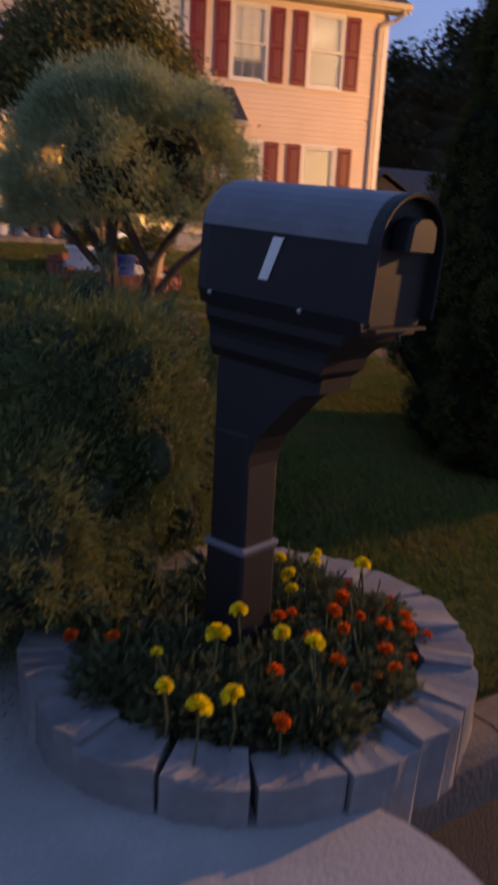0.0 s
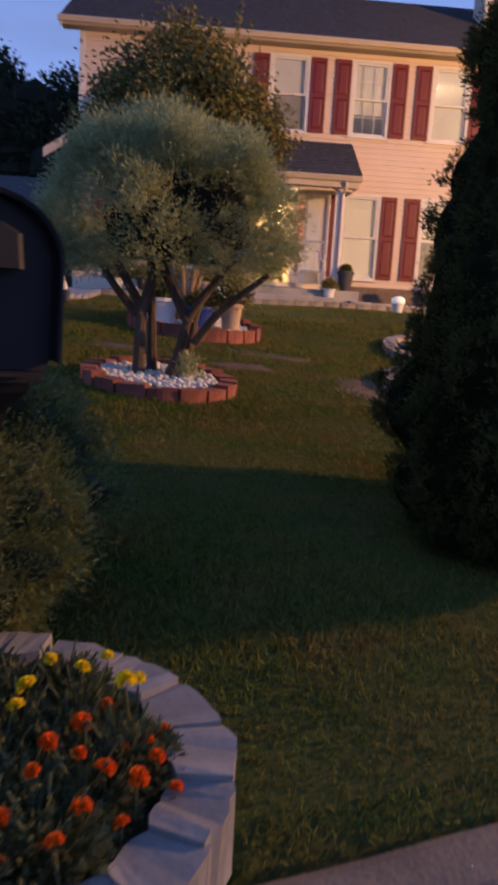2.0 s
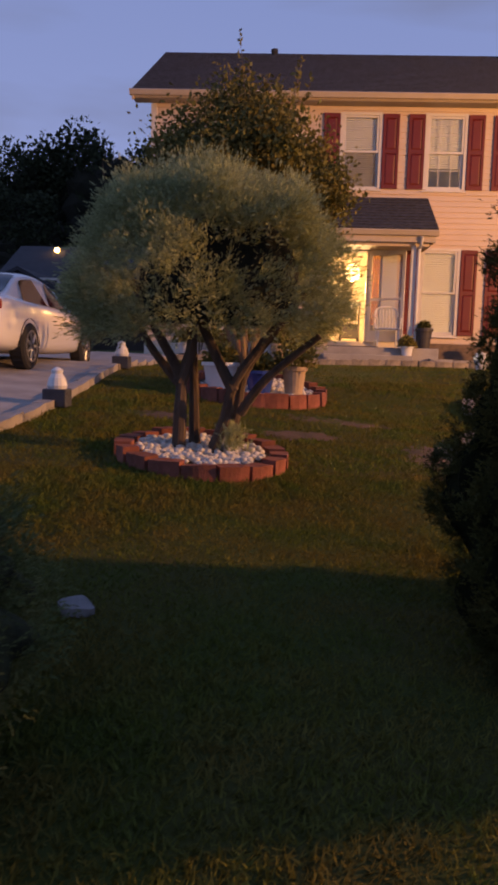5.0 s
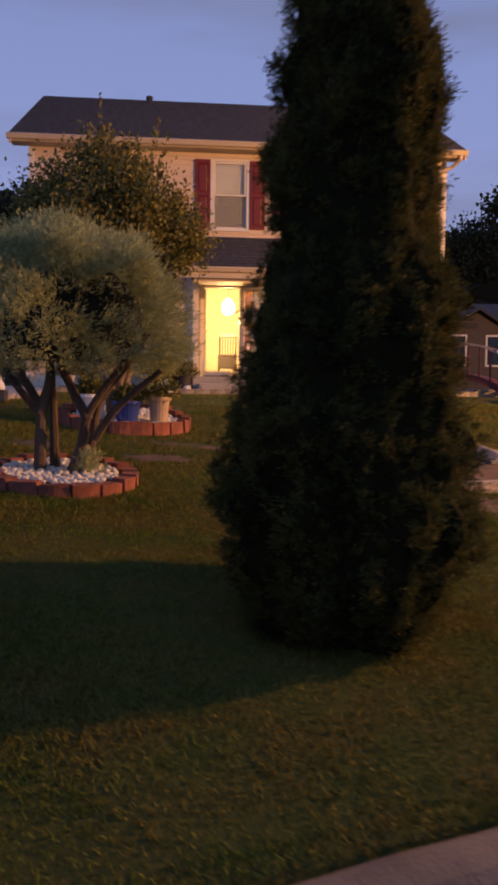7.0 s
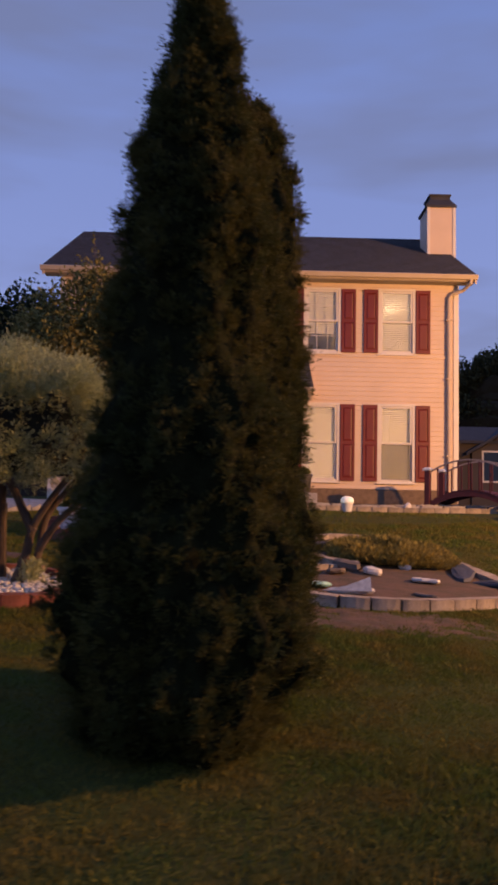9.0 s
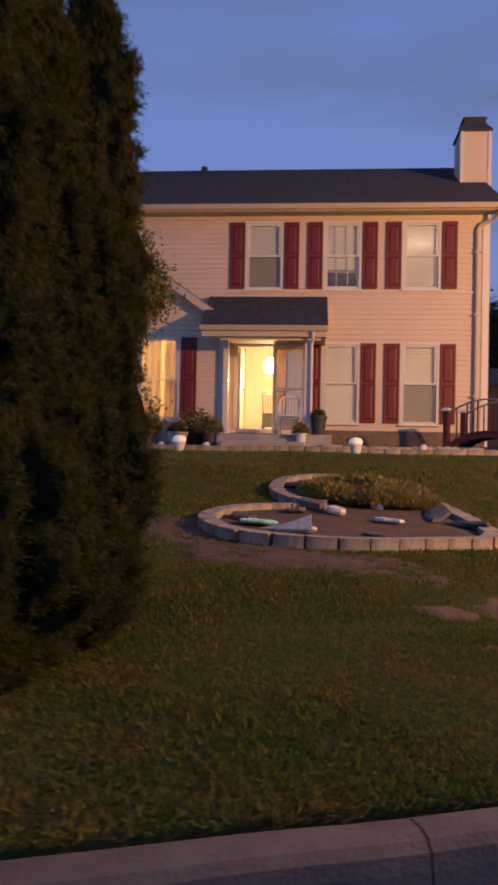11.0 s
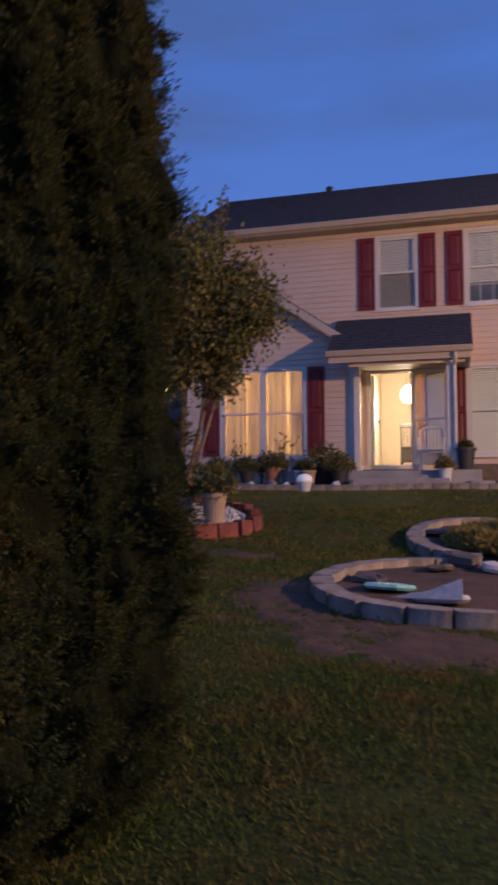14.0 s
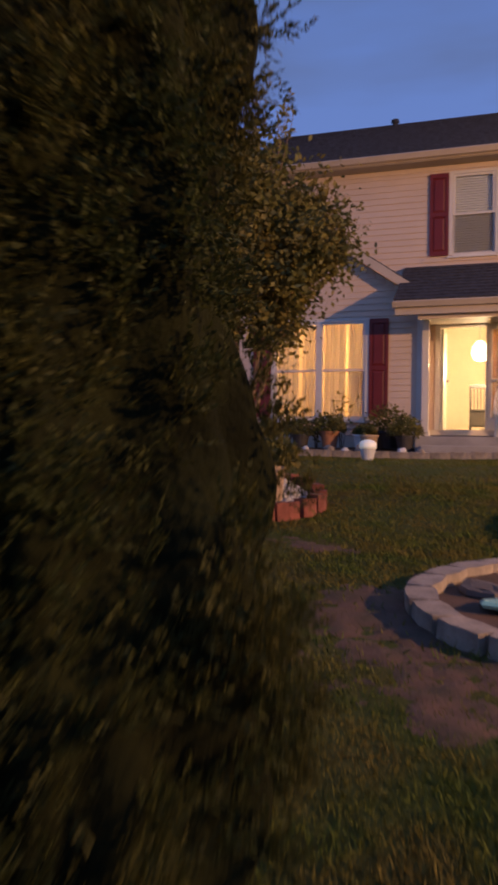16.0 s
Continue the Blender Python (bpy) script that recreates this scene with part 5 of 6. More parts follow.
# ---- brick rings round the trees ----
def brick_ring(name, cx, cy, rx, ry, height, count, mat, label, pebbles, seed, depth=0.11):
    ring = thing(name, on_land(cx, cy), label, "edging", group="garden bed edgings")
    inv = ring.matrix_basis.inverted()
    length = 2 * math.pi * (rx + ry) / 2 / count
    shapes = [stone_block("brick", length * 0.97, depth, height, seed + k * 3.3, mat, 0.85, 0.006) for k in range(4)]
    for k in range(count):
        a = 2 * math.pi * k / count
        x, y = cx + rx * math.cos(a), cy + ry * math.sin(a)
        out = math.degrees(math.atan2(math.sin(a) / ry, math.cos(a) / rx)) + 90
        piece("brick", shapes[k % 4], ring, inv @ pose(x, y, float(land(x, y)) - 0.01 + random.uniform(-0.008, 0.012), random.uniform(-3, 3), random.uniform(-2, 2), out + random.uniform(-4, 4)))
    rng = np.random.default_rng(int(seed))
    stone = bmesh.new()
    bmesh.ops.create_icosphere(stone, subdivisions=1, radius=1.0)
    sv = np.array([v.co[:] for v in stone.verts]) * (1, 0.8, 0.6)
    sf = np.array([[v.index for v in f.verts] for f in stone.faces])
    stone.free()
    q = np.sqrt(rng.random(pebbles)) * 0.9
    a = rng.random(pebbles) * 2 * math.pi
    px, py = cx + (rx - 0.05) * q * np.cos(a), cy + (ry - 0.05) * q * np.sin(a)
    p = np.stack([px, py, land(px, py) + height * 0.55 + 0.02 * rng.random(pebbles)], 1)
    v, f = scatter(rng, p, rng.normal(size=(pebbles, 3)) * 0.4 + (0, 0, 1), 0.018 + 0.022 * rng.random(pebbles), (sv, sf))
    tagged(new("pebbles", array_mesh("pebbles", v, f, PEBBLE)), "white and grey landscaping pebbles filling the bed", "pebbles", kind="stuff")
    bm = bmesh.new()
    rows = [[(cx + (rx - 0.03) * s * math.cos(2 * math.pi * i / 32), cy + (ry - 0.03) * s * math.sin(2 * math.pi * i / 32), 0) for i in range(32)] for s in (1.0, 0.5)]
    rows = [[(x, y, float(land(x, y)) + height * 0.5) for x, y, _ in r] for r in rows]
    r = loft(bm, rows, True, False)
    bm.faces.new(r[-1])
    structure("soil_bed", bm, SOIL, "soil under the pebbles in the tree bed", "soil", True)


brick_ring("tree_bed_edging", 1.21, 6.66, 0.54, 0.66, 0.105, 17, REDBRICK, "low ring of red scalloped edging bricks round the clipped tree", 650, 61)
brick_ring("tree_bed_edging", 1.45, 10.3, 0.76, 0.90, 0.16, 20, REDBRICK, "ring of red edging bricks round the crepe myrtle", 900, 67)


# ---- heart-shaped bed ----
def heart_bed():
    plan = [(6.08, 8.15), (5.55, 7.72), (5.0, 7.38), (4.5, 7.22), (3.95, 7.2), (3.58, 7.42), (3.38, 7.9), (3.53, 8.45), (3.9, 8.9), (4.45, 9.25), (4.12, 9.6), (3.93, 10.1), (4.05, 10.7), (4.5, 11.1), (5.1, 11.1), (5.6, 10.6), (5.9, 9.8), (6.08, 8.9)]
    line = spline([(x, y, 0) for x, y in plan], 10, True)
    bed = thing("heart_bed_wall", on_land(4.7, 8.9), "low heart-shaped bed wall of tan and grey stone blocks", "garden wall", group="garden bed edgings")
    inv = bed.matrix_basis.inverted()
    shapes = [stone_block("stone", 0.268, 0.15, 0.122, 90 + k * 5.1, TANSTONE, 0.98, 0.006) for k in range(6)]
    run, last = 0.0, line[0]
    gap = 0.275
    for a, b in zip(line, line[1:] + line[:1]):
        seg = (b - a).length
        while run < seg:
            p = a.lerp(b, run / seg)
            way = math.degrees(math.atan2(b.y - a.y, b.x - a.x))
            pitch = -math.degrees(math.atan((float(land(b.x, b.y)) - float(land(a.x, a.y))) / seg))
            piece("stone", random.choice(shapes), bed, inv @ pose(p.x, p.y, float(land(p.x, p.y)) - 0.022, random.uniform(-1, 1), pitch + random.uniform(-0.5, 0.5), way + random.uniform(-1, 1)))
            run += gap
        run -= seg
    bm = bmesh.new()
    c = Vector((4.75, 8.9, 0))
    rows = []
    for s in (0.985, 0.7, 0.35):
        rows.append([(q.x, q.y, float(land(q.x, q.y)) + 0.045 + 0.02 * noise.noise((q.x * 3, q.y * 3, 0))) for q in (c.lerp(p, s) for p in line)])
    r = loft(bm, rows, True, False)
    bm.faces.new(r[-1])
    structure("soil_bed", bm, BARE, "dry reddish soil inside the heart-shaped bed", "soil", True)
    # black liner showing inside the far walls
    rng = np.random.default_rng(3)

    def flat_stone(name, x, y, sx, sy, h, seed, mat, label, category):
        bm = bmesh.new()
        n = 11
        rows = []
        for s, z in ((0.9, 0.0), (1.0, 0.4), (0.92, 0.9), (0.6, 1.0)):
            rows.append([(sx * s * (1 + 0.35 * noise.noise((math.cos(6.283 * i / n) * 1.5 + seed, math.sin(6.283 * i / n) * 1.5, 0))) * math.cos(6.283 * i / n), sy * s * (1 + 0.35 * noise.noise((math.cos(6.283 * i / n) * 1.5, math.sin(6.283 * i / n) * 1.5, seed))) * math.sin(6.283 * i / n), h * z + 0.25 * h * noise.noise((i * 0.9, z, seed))) for i in range(n)])
        loft(bm, rows)
        ob = new(name, finish(name, bm, mat))
        ob.matrix_basis = pose(*on_land(x, y, 0.045), random.uniform(-6, 6), random.uniform(-6, 6), random.uniform(0, 360))
        tagged(ob, label, category)

    for k, (x, y, sx, sy, h) in enumerate([(4.35, 9.1, 0.22, 0.12, 0.10), (4.62, 8.85, 0.13, 0.10, 0.07), (4.2, 8.75, 0.2, 0.1, 0.05), (5.15, 8.6, 0.17, 0.12, 0.04), (5.1, 9.4, 0.09, 0.06, 0.05), (4.95, 7.75, 0.14, 0.08, 0.03), (3.7, 8.1, 0.18, 0.1, 0.05)]):
        flat_stone("flat_stone", x, y, sx, sy, h, k * 3.1, PEBBLE if k in (1, 3, 4) else KERB, "flat pale stone lying on the soil of the bed", "stone")
    for k, (x, y, sx, sy) in enumerate([(5.75, 9.3, 0.13, 0.55), (4.35, 10.5, 0.22, 0.4), (5.95, 8.75, 0.1, 0.3)]):
        flat_stone("liner_sheet", x, y, sx, sy, 0.06, 40 + k * 2.3, SLATE, "crumpled black pond liner along the bed wall", "liner")
    for x, y, sx, sy, mat, label in ((3.86, 7.85, 0.2, 0.14, TEAL, "crumpled pale teal plastic sheet"), (4.2, 7.62, 0.27, 0.1, PEBBLE, "flat pale board leaning on the bed wall")):
        flat_stone("sheet", x, y, sx, sy, 0.05, 7.7 + x, mat, label, "sheet")
    # board propped on the wall
    bm = bmesh.new()
    loft(bm, [[(-0.22, y, 0), (0.25, y, 0), (0.24, y, 0.14), (0.02, y, 0.05)] for y in (0.0, 0.02)])
    ob = new("board", finish("board", bm, PEBBLE))
    ob.matrix_basis = pose(*on_land(4.12, 7.42, 0.10), -20, 0, -4)
    tagged(ob, "pale pointed offcut board propped against the bed wall", "board")
    # dry sedge
    n = 15000
    a, q = rng.random(n) * 2 * math.pi, np.sqrt(rng.random(n))
    px, py = 5.05 + 0.78 * q * np.cos(a), 10.0 + 0.64 * q * np.sin(a)
    lift = 0.21 * np.sqrt(1 - q * q) * (0.8 + 0.2 * np.sin(px * 9 + 2 * np.sin(py * 7))) * rng.random(n) ** 0.35
    p = np.stack([px, py, land(px, py) + 0.05 + lift], 1)
    way = np.stack([np.cos(a) * q * 0.6, np.sin(a) * q * 0.6, np.full(n, 0.7)], 1) + 0.5 * rng.normal(size=(n, 3)) * (1, 1, 0.3)
    v, f = scatter(rng, p, way, 0.06 + 0.06 * rng.random(n), fan(6, 0.8, 0.13))
    sedge = thing("ground_cover_mound", on_land(5.05, 10.0), "low rounded mound of dry olive-brown ground cover in the bed", "ground cover")
    v -= np.array(sedge.location)
    array_part("foliage", array_mesh("foliage", v, f, DRYGRASS), sedge)
    # dark dome under the blades, painting the shade within the mound
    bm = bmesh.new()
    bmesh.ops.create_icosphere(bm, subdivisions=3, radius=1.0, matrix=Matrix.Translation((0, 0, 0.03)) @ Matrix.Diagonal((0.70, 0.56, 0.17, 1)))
    part("shade_core", bm, CORE, sedge)


heart_bed()


# ---- along the front of the house ----
def front_edging():
    row = thing("front_edging", on_land(4.5, 15.5), "low row of pale stone edging before the house", "edging", group="garden bed edgings")
    inv = row.matrix_basis.inverted()
    shapes = [stone_block("stone", 0.30, 0.12, 0.12, 130 + k * 5.1, TANSTONE, 0.97, 0.012) for k in range(4)]
    x = -0.2
    while x < 9.3:
        y = 15.62 + 0.10 * math.sin(x * 0.6)
        piece("stone", random.choice(shapes), row, inv @ pose(x, y, float(land(x, y)) - 0.02, random.uniform(-2, 2), random.uniform(-2, 2), random.uniform(-4, 4)))
        x += 0.305
    bm = bmesh.new()
    rows = [[(x, y, float(land(x, y)) + 0.06) for x in np.linspace(-0.4, 9.2, 40)] for y in (15.7, 17.5)]
    loft(bm, rows, False, False)
    structure("soil_bed_front", bm, SOIL, "mulched soil along the house front", "soil")


front_edging()


def pot(place, r, h, mat, label, rim=0.015):
    p = thing("plant_pot", place, label, "plant pot", group="pots by the front wall")
    bm = bmesh.new()
    lathe(bm, [(r * 0.72, 0), (r * 0.80, h * 0.3), (r * 0.95, h * 0.85), (r + rim, h * 0.86), (r + rim, h), (r * 0.88, h), (r * 0.86, h * 0.9), (0.01, h * 0.88)], 18)
    part("pot_body", bm, mat, p, smooth=False)
    return p


def potted(x, y, r, h, mat, label, seed, plant=0.2, colour=None, up=0.06):
    rng = np.random.default_rng(seed)
    p = pot(on_land(x, y, up), r, h, mat, label)
    n = int(500 + 1500 * plant)
    d = directions(rng, n)
    d[:, 2] = np.abs(d[:, 2])
    q = d * (rng.random((n, 1)) ** 0.4) * (plant, plant, plant * 1.1) * (1 + 0.3 * rng.random((n, 1))) + (0, 0, h)
    leaf = (np.array([(0, 0, 0), (0.3, 0.06, 0.45), (0, 0, 1.0), (-0.3, 0.06, 0.45)]), np.array([(0, 1, 2), (0, 2, 3)]))
    v, f = scatter(rng, q, d + 0.6 * rng.normal(size=(n, 3)), 0.035 + 0.04 * rng.random(n), leaf)
    array_part("leaves", array_mesh("leaves", v, f, colour or MYRTLE), p)
    return p


potted(0.85, 16.9, 0.17, 0.28, TERRACOTTA, "terracotta pot with a leafy dark plant", 1, 0.24)
potted(0.35, 16.8, 0.16, 0.22, DARKPOT, "dark pot with a low green plant", 2, 0.22)
potted(1.85, 17.0, 0.26, 0.30, DARKPOT, "wide dark pot with a rounded shrub", 3, 0.36)
potted(1.45, 16.75, 0.15, 0.24, PLASTIC, "white pot with a small plant", 4, 0.12)
potted(2.2, 16.6, 0.16, 0.26, DARKPOT, "dark pot with a trailing plant", 5, 0.26)
potted(1.62, 16.5, 0.15, 0.26, TANPOT, "tan pot with pale foliage", 6, 0.10)
potted(-0.2, 16.7, 0.15, 0.22, PLASTIC, "white pot with a dark plant", 7, 0.24)
potted(4.12, 16.45, 0.12, 0.26, PLASTIC, "white pot with yellow flowers beside the porch", 8, 0.14, DRYGRASS)
potted(4.48, 16.75, 0.17, 0.42, DARKPOT, "tall black planter on the porch edge", 9, 0.10, None, 0.25)
potted(1.88, 9.95, 0.135, 0.33, TANPOT, "tan clay pot in the tree bed", 10, 0.22, None, 0.09)
potted(1.50, 9.85, 0.17, 0.26, BLUEPOT, "blue glazed pot in the tree bed", 11, 0.14, None, 0.09)
potted(1.05, 9.95, 0.20, 0.30, PLASTIC, "white pot in the tree bed", 12, 0.16, None, 0.09)


def garden_globe(x, y):
    g = thing("garden_globe", on_land(x, y, 0.0), "squat frosted white garden light on a tapered stand", "garden light", group="globe lights before the house")
    bm = bmesh.new()
    lathe(bm, [(0.075, 0), (0.085, 0.02), (0.112, 0.14), (0.118, 0.17)], 16)
    part("stand", bm, PLASTIC, g)
    bm = bmesh.new()
    lathe(bm, [(0.119, 0.171), (0.128, 0.20), (0.122, 0.25), (0.09, 0.285), (0.04, 0.30), (0.004, 0.303)], 18)
    part("globe", bm, GLOBE, g, smooth=True)


garden_globe(1.9, 14.75)
garden_globe(5.15, 14.85)


def porch_chair(x, y):
    c = thing("porch_chair", (x, y, 1.58), "white moulded garden chair on the porch", "chair")
    bm = bmesh.new()
    box(bm, -0.24, 0.24, -0.22, 0.22, 0.38, 0.41, 0.012)
    part("seat", bm, PLASTIC, c)
    bm = bmesh.new()
    for i in range(7):
        tube(bm, [(-0.2 + 0.066 * i, 0.2, 0.4), (-0.2 + 0.066 * i, 0.27, 0.8)], 0.012, 6)
    tube(bm, spline([(-0.23, 0.2, 0.4), (-0.22, 0.27, 0.78), (0, 0.29, 0.86), (0.22, 0.27, 0.78), (0.23, 0.2, 0.4)], 5), 0.018, 6)
    part("backrest", bm, PLASTIC, c)
    for sx in (-0.2, 0.2):
        for sy in (-0.18, 0.18):
            bm = bmesh.new()
            tube(bm, [(sx * 1.1, sy * 1.1, 0.0), (sx, sy, 0.385)], 0.016, 6)
            part("leg", bm, PLASTIC, c)
        bm = bmesh.new()
        tube(bm, spline([(sx * 1.15, -0.2, 0.39), (sx * 1.2, -0.2, 0.6), (sx * 1.2, 0.25, 0.62)], 4), 0.016, 6)
        part("armrest", bm, PLASTIC, c)


porch_chair(3.85, 17.45)


def garden_bridge():
    b = thing("garden_bridge", (7.93, 15.98, 1.22), "small arched dark red wooden garden bridge with pale rails", "bridge", -38)
    b.scale = (1.1, 1.0, 0.94)
    arch = lambda x: 0.42 * (1 - (x / 0.95) ** 2) + 0.05
    for y in (-0.36, 0.36):
        bm = bmesh.new()
        xs = np.linspace(-0.9, 0.9, 19)
        loft(bm, [[(x, y - 0.02, arch(x) - 0.10), (x, y + 0.02, arch(x) - 0.10), (x, y + 0.02, arch(x) + 0.02), (x, y - 0.02, arch(x) + 0.02)] for x in xs])
        part("beam", bm, REDWOOD, b)
        bm = bmesh.new()
        loft(bm, [[(x, y - 0.025, arch(x) + 0.67), (x, y + 0.025, arch(x) + 0.67), (x, y + 0.025, arch(x) + 0.70), (x, y - 0.025, arch(x) + 0.70)] for x in np.linspace(-0.76, 0.76, 17)])
        part("handrail", bm, RAILGREY, b, "weathered pale grey rail")
        for x in np.linspace(-0.6, 0.6, 7):
            bm = bmesh.new()
            box(bm, x - 0.012, x + 0.012, y - 0.012, y + 0.012, arch(x), arch(x) + 0.67)
            part("baluster", bm, REDWOOD, b)
        for x in (-0.80, 0.80):
            bm = bmesh.new()
            box(bm, x - 0.05, x + 0.05, y - 0.05, y + 0.05, 0.0, 0.92, 0.006)
            post = part("post", bm, REDWOOD, b)
            bm = bmesh.new()
            loft(bm, [[(x + sx * r, y + sy * r, z) for sx, sy in ((-1, -1), (1, -1), (1, 1), (-1, 1))] for r, z in ((0.075, 0.925), (0.08, 0.95), (0.05, 0.99), (0.015, 1.0))])
            part("post_cap", bm, PLASTIC, post, "white solar cap")
    for x in np.linspace(-0.86, 0.86, 16):
        bm = bmesh.new()
        t = Matrix.Translation((x, 0, arch(x) + 0.03)) @ Matrix.Rotation(math.atan(0.93 * x), 4, "Y")
        box(bm, -0.048, 0.048, -0.39, 0.39, -0.012, 0.012, 0.0, t)
        part("deck_board", bm, REDWOOD, b)


garden_bridge()

tub = thing("white_tub", on_land(8.75, 13.2), "white plastic tub standing on the lawn", "tub")
bm = bmesh.new()
lathe(bm, [(0.26, 0), (0.33, 0.42), (0.37, 0.43), (0.37, 0.47), (0.31, 0.47), (0.25, 0.08), (0.01, 0.06)], 22)
part("tub_body", bm, PLASTIC, tub)
rng = np.random.default_rng(8)
bm = bmesh.new()
rows = []
for s in np.linspace(0.05, 1.0, 8):
    rows.append([(8.25 + 0.72 * s * math.cos(a), 12.2 + 0.7 * s * math.sin(a), turf(8.25 + 0.72 * s * math.cos(a), 12.2 + 0.7 * s * math.sin(a)) + 0.03 + 0.05 * abs(noise.noise((math.cos(a) * s * 6, math.sin(a) * s * 6, 3)))) for a in np.linspace(0, 2 * math.pi, 33)[:-1]])
loft(bm, rows, True, False)
tagged(new("foil_sheet", finish("foil_sheet", bm, FOIL)), "crumpled silvery plastic sheet spread on the lawn", "sheet")

ob = new("stepping_stone", stone_block("stepping_stone", 0.12, 0.09, 0.035, 300, BLOCK, 0.9, 0.015))
ob.matrix_basis = pose(*on_land(1.06, 3.9, 0.0), 4, 3, 25)
tagged(ob, "small pale stone lying in the lawn", "stone")


# ---- drive edge with its lamps ----
def drive_edge():
    row = thing("drive_edging", on_land(-0.45, 10.0), "row of pale concrete edging stones beside the driveway", "edging", group="garden bed edgings")
    inv = row.matrix_basis.inverted()
    shapes = [stone_block("stone", 0.575, 0.12, 0.085, 210 + k * 3.7, CONCRETE, 1.0, 0.008) for k in range(3)]
    y = 6.6
    while y < 15.5:
        x = -0.44 + 0.05 * math.sin(y)
        piece("stone", shapes[int(y * 7) % 3], row, inv @ pose(x, y, float(land(x, y)) - 0.005, random.uniform(-1, 1), -math.degrees(math.atan(0.09)), 90 + random.uniform(-1, 1)))
        y += 0.57


drive_edge()
for x, y in ((-0.33, 8.35), (-0.42, 11.6)):
    s = thing("drive_lamp", on_land(x, y), "squat white garden lantern on a stone block", "garden light", group="drive lanterns")
    bm = bmesh.new()
    box(bm, -0.11, 0.11, -0.11, 0.11, 0.0, 0.17, 0.015)
    part("block", bm, SLATE, s, "dark stone block")
    bm = bmesh.new()
    lathe(bm, [(0.085, 0.17), (0.095, 0.20), (0.075, 0.27), (0.05, 0.31), (0.055, 0.34), (0.03, 0.36), (0.004, 0.37)], 16)
    part("lantern", bm, PLASTIC, s)
bm = bmesh.new()
tube(bm, [(0, 0, 0), (0, 0, 0.32)], 0.012, 6)
st = thing("solar_stake", on_land(-0.35, 6.2), "thin stake light with a pale square top", "garden light")
part("stake", bm, STEEL, st)
bm = bmesh.new()
box(bm, -0.05, 0.05, -0.05, 0.05, 0.32, 0.35, 0.006)
part("panel", bm, PLASTIC, st)


# ---- parked cars ----
def wheel(parent, x, y, side):
    bm = bmesh.new()
    prof = [(0.20, -0.10), (0.31, -0.10), (0.335, -0.07), (0.335, 0.07), (0.31, 0.10), (0.20, 0.10)]
    n = 28
    loft(bm, [[(x + w, y + r * math.cos(2 * math.pi * i / n), 0.335 + r * math.sin(2 * math.pi * i / n)) for i in range(n)] for r, w in prof])
    w = part("wheel", bm, RUBBER, parent)
    bm = bmesh.new()
    for k in range(7):
        a = 2 * math.pi * k / 7
        tube(bm, [(x + side * 0.10, y + 0.04 * math.cos(a), 0.335 + 0.04 * math.sin(a)), (x + side * 0.098, y + 0.20 * math.cos(a), 0.335 + 0.20 * math.sin(a))], 0.022, 6)
    loft(bm, [[(x + side * o, y + r * math.cos(2 * math.pi * i / n), 0.335 + r * math.sin(2 * math.pi * i / n)) for i in range(n)] for r, o in ((0.225, 0.095), (0.225, 0.108), (0.20, 0.108), (0.20, 0.095))], True, False)
    part("rim", bm, STEEL, w, "spoked alloy rim")


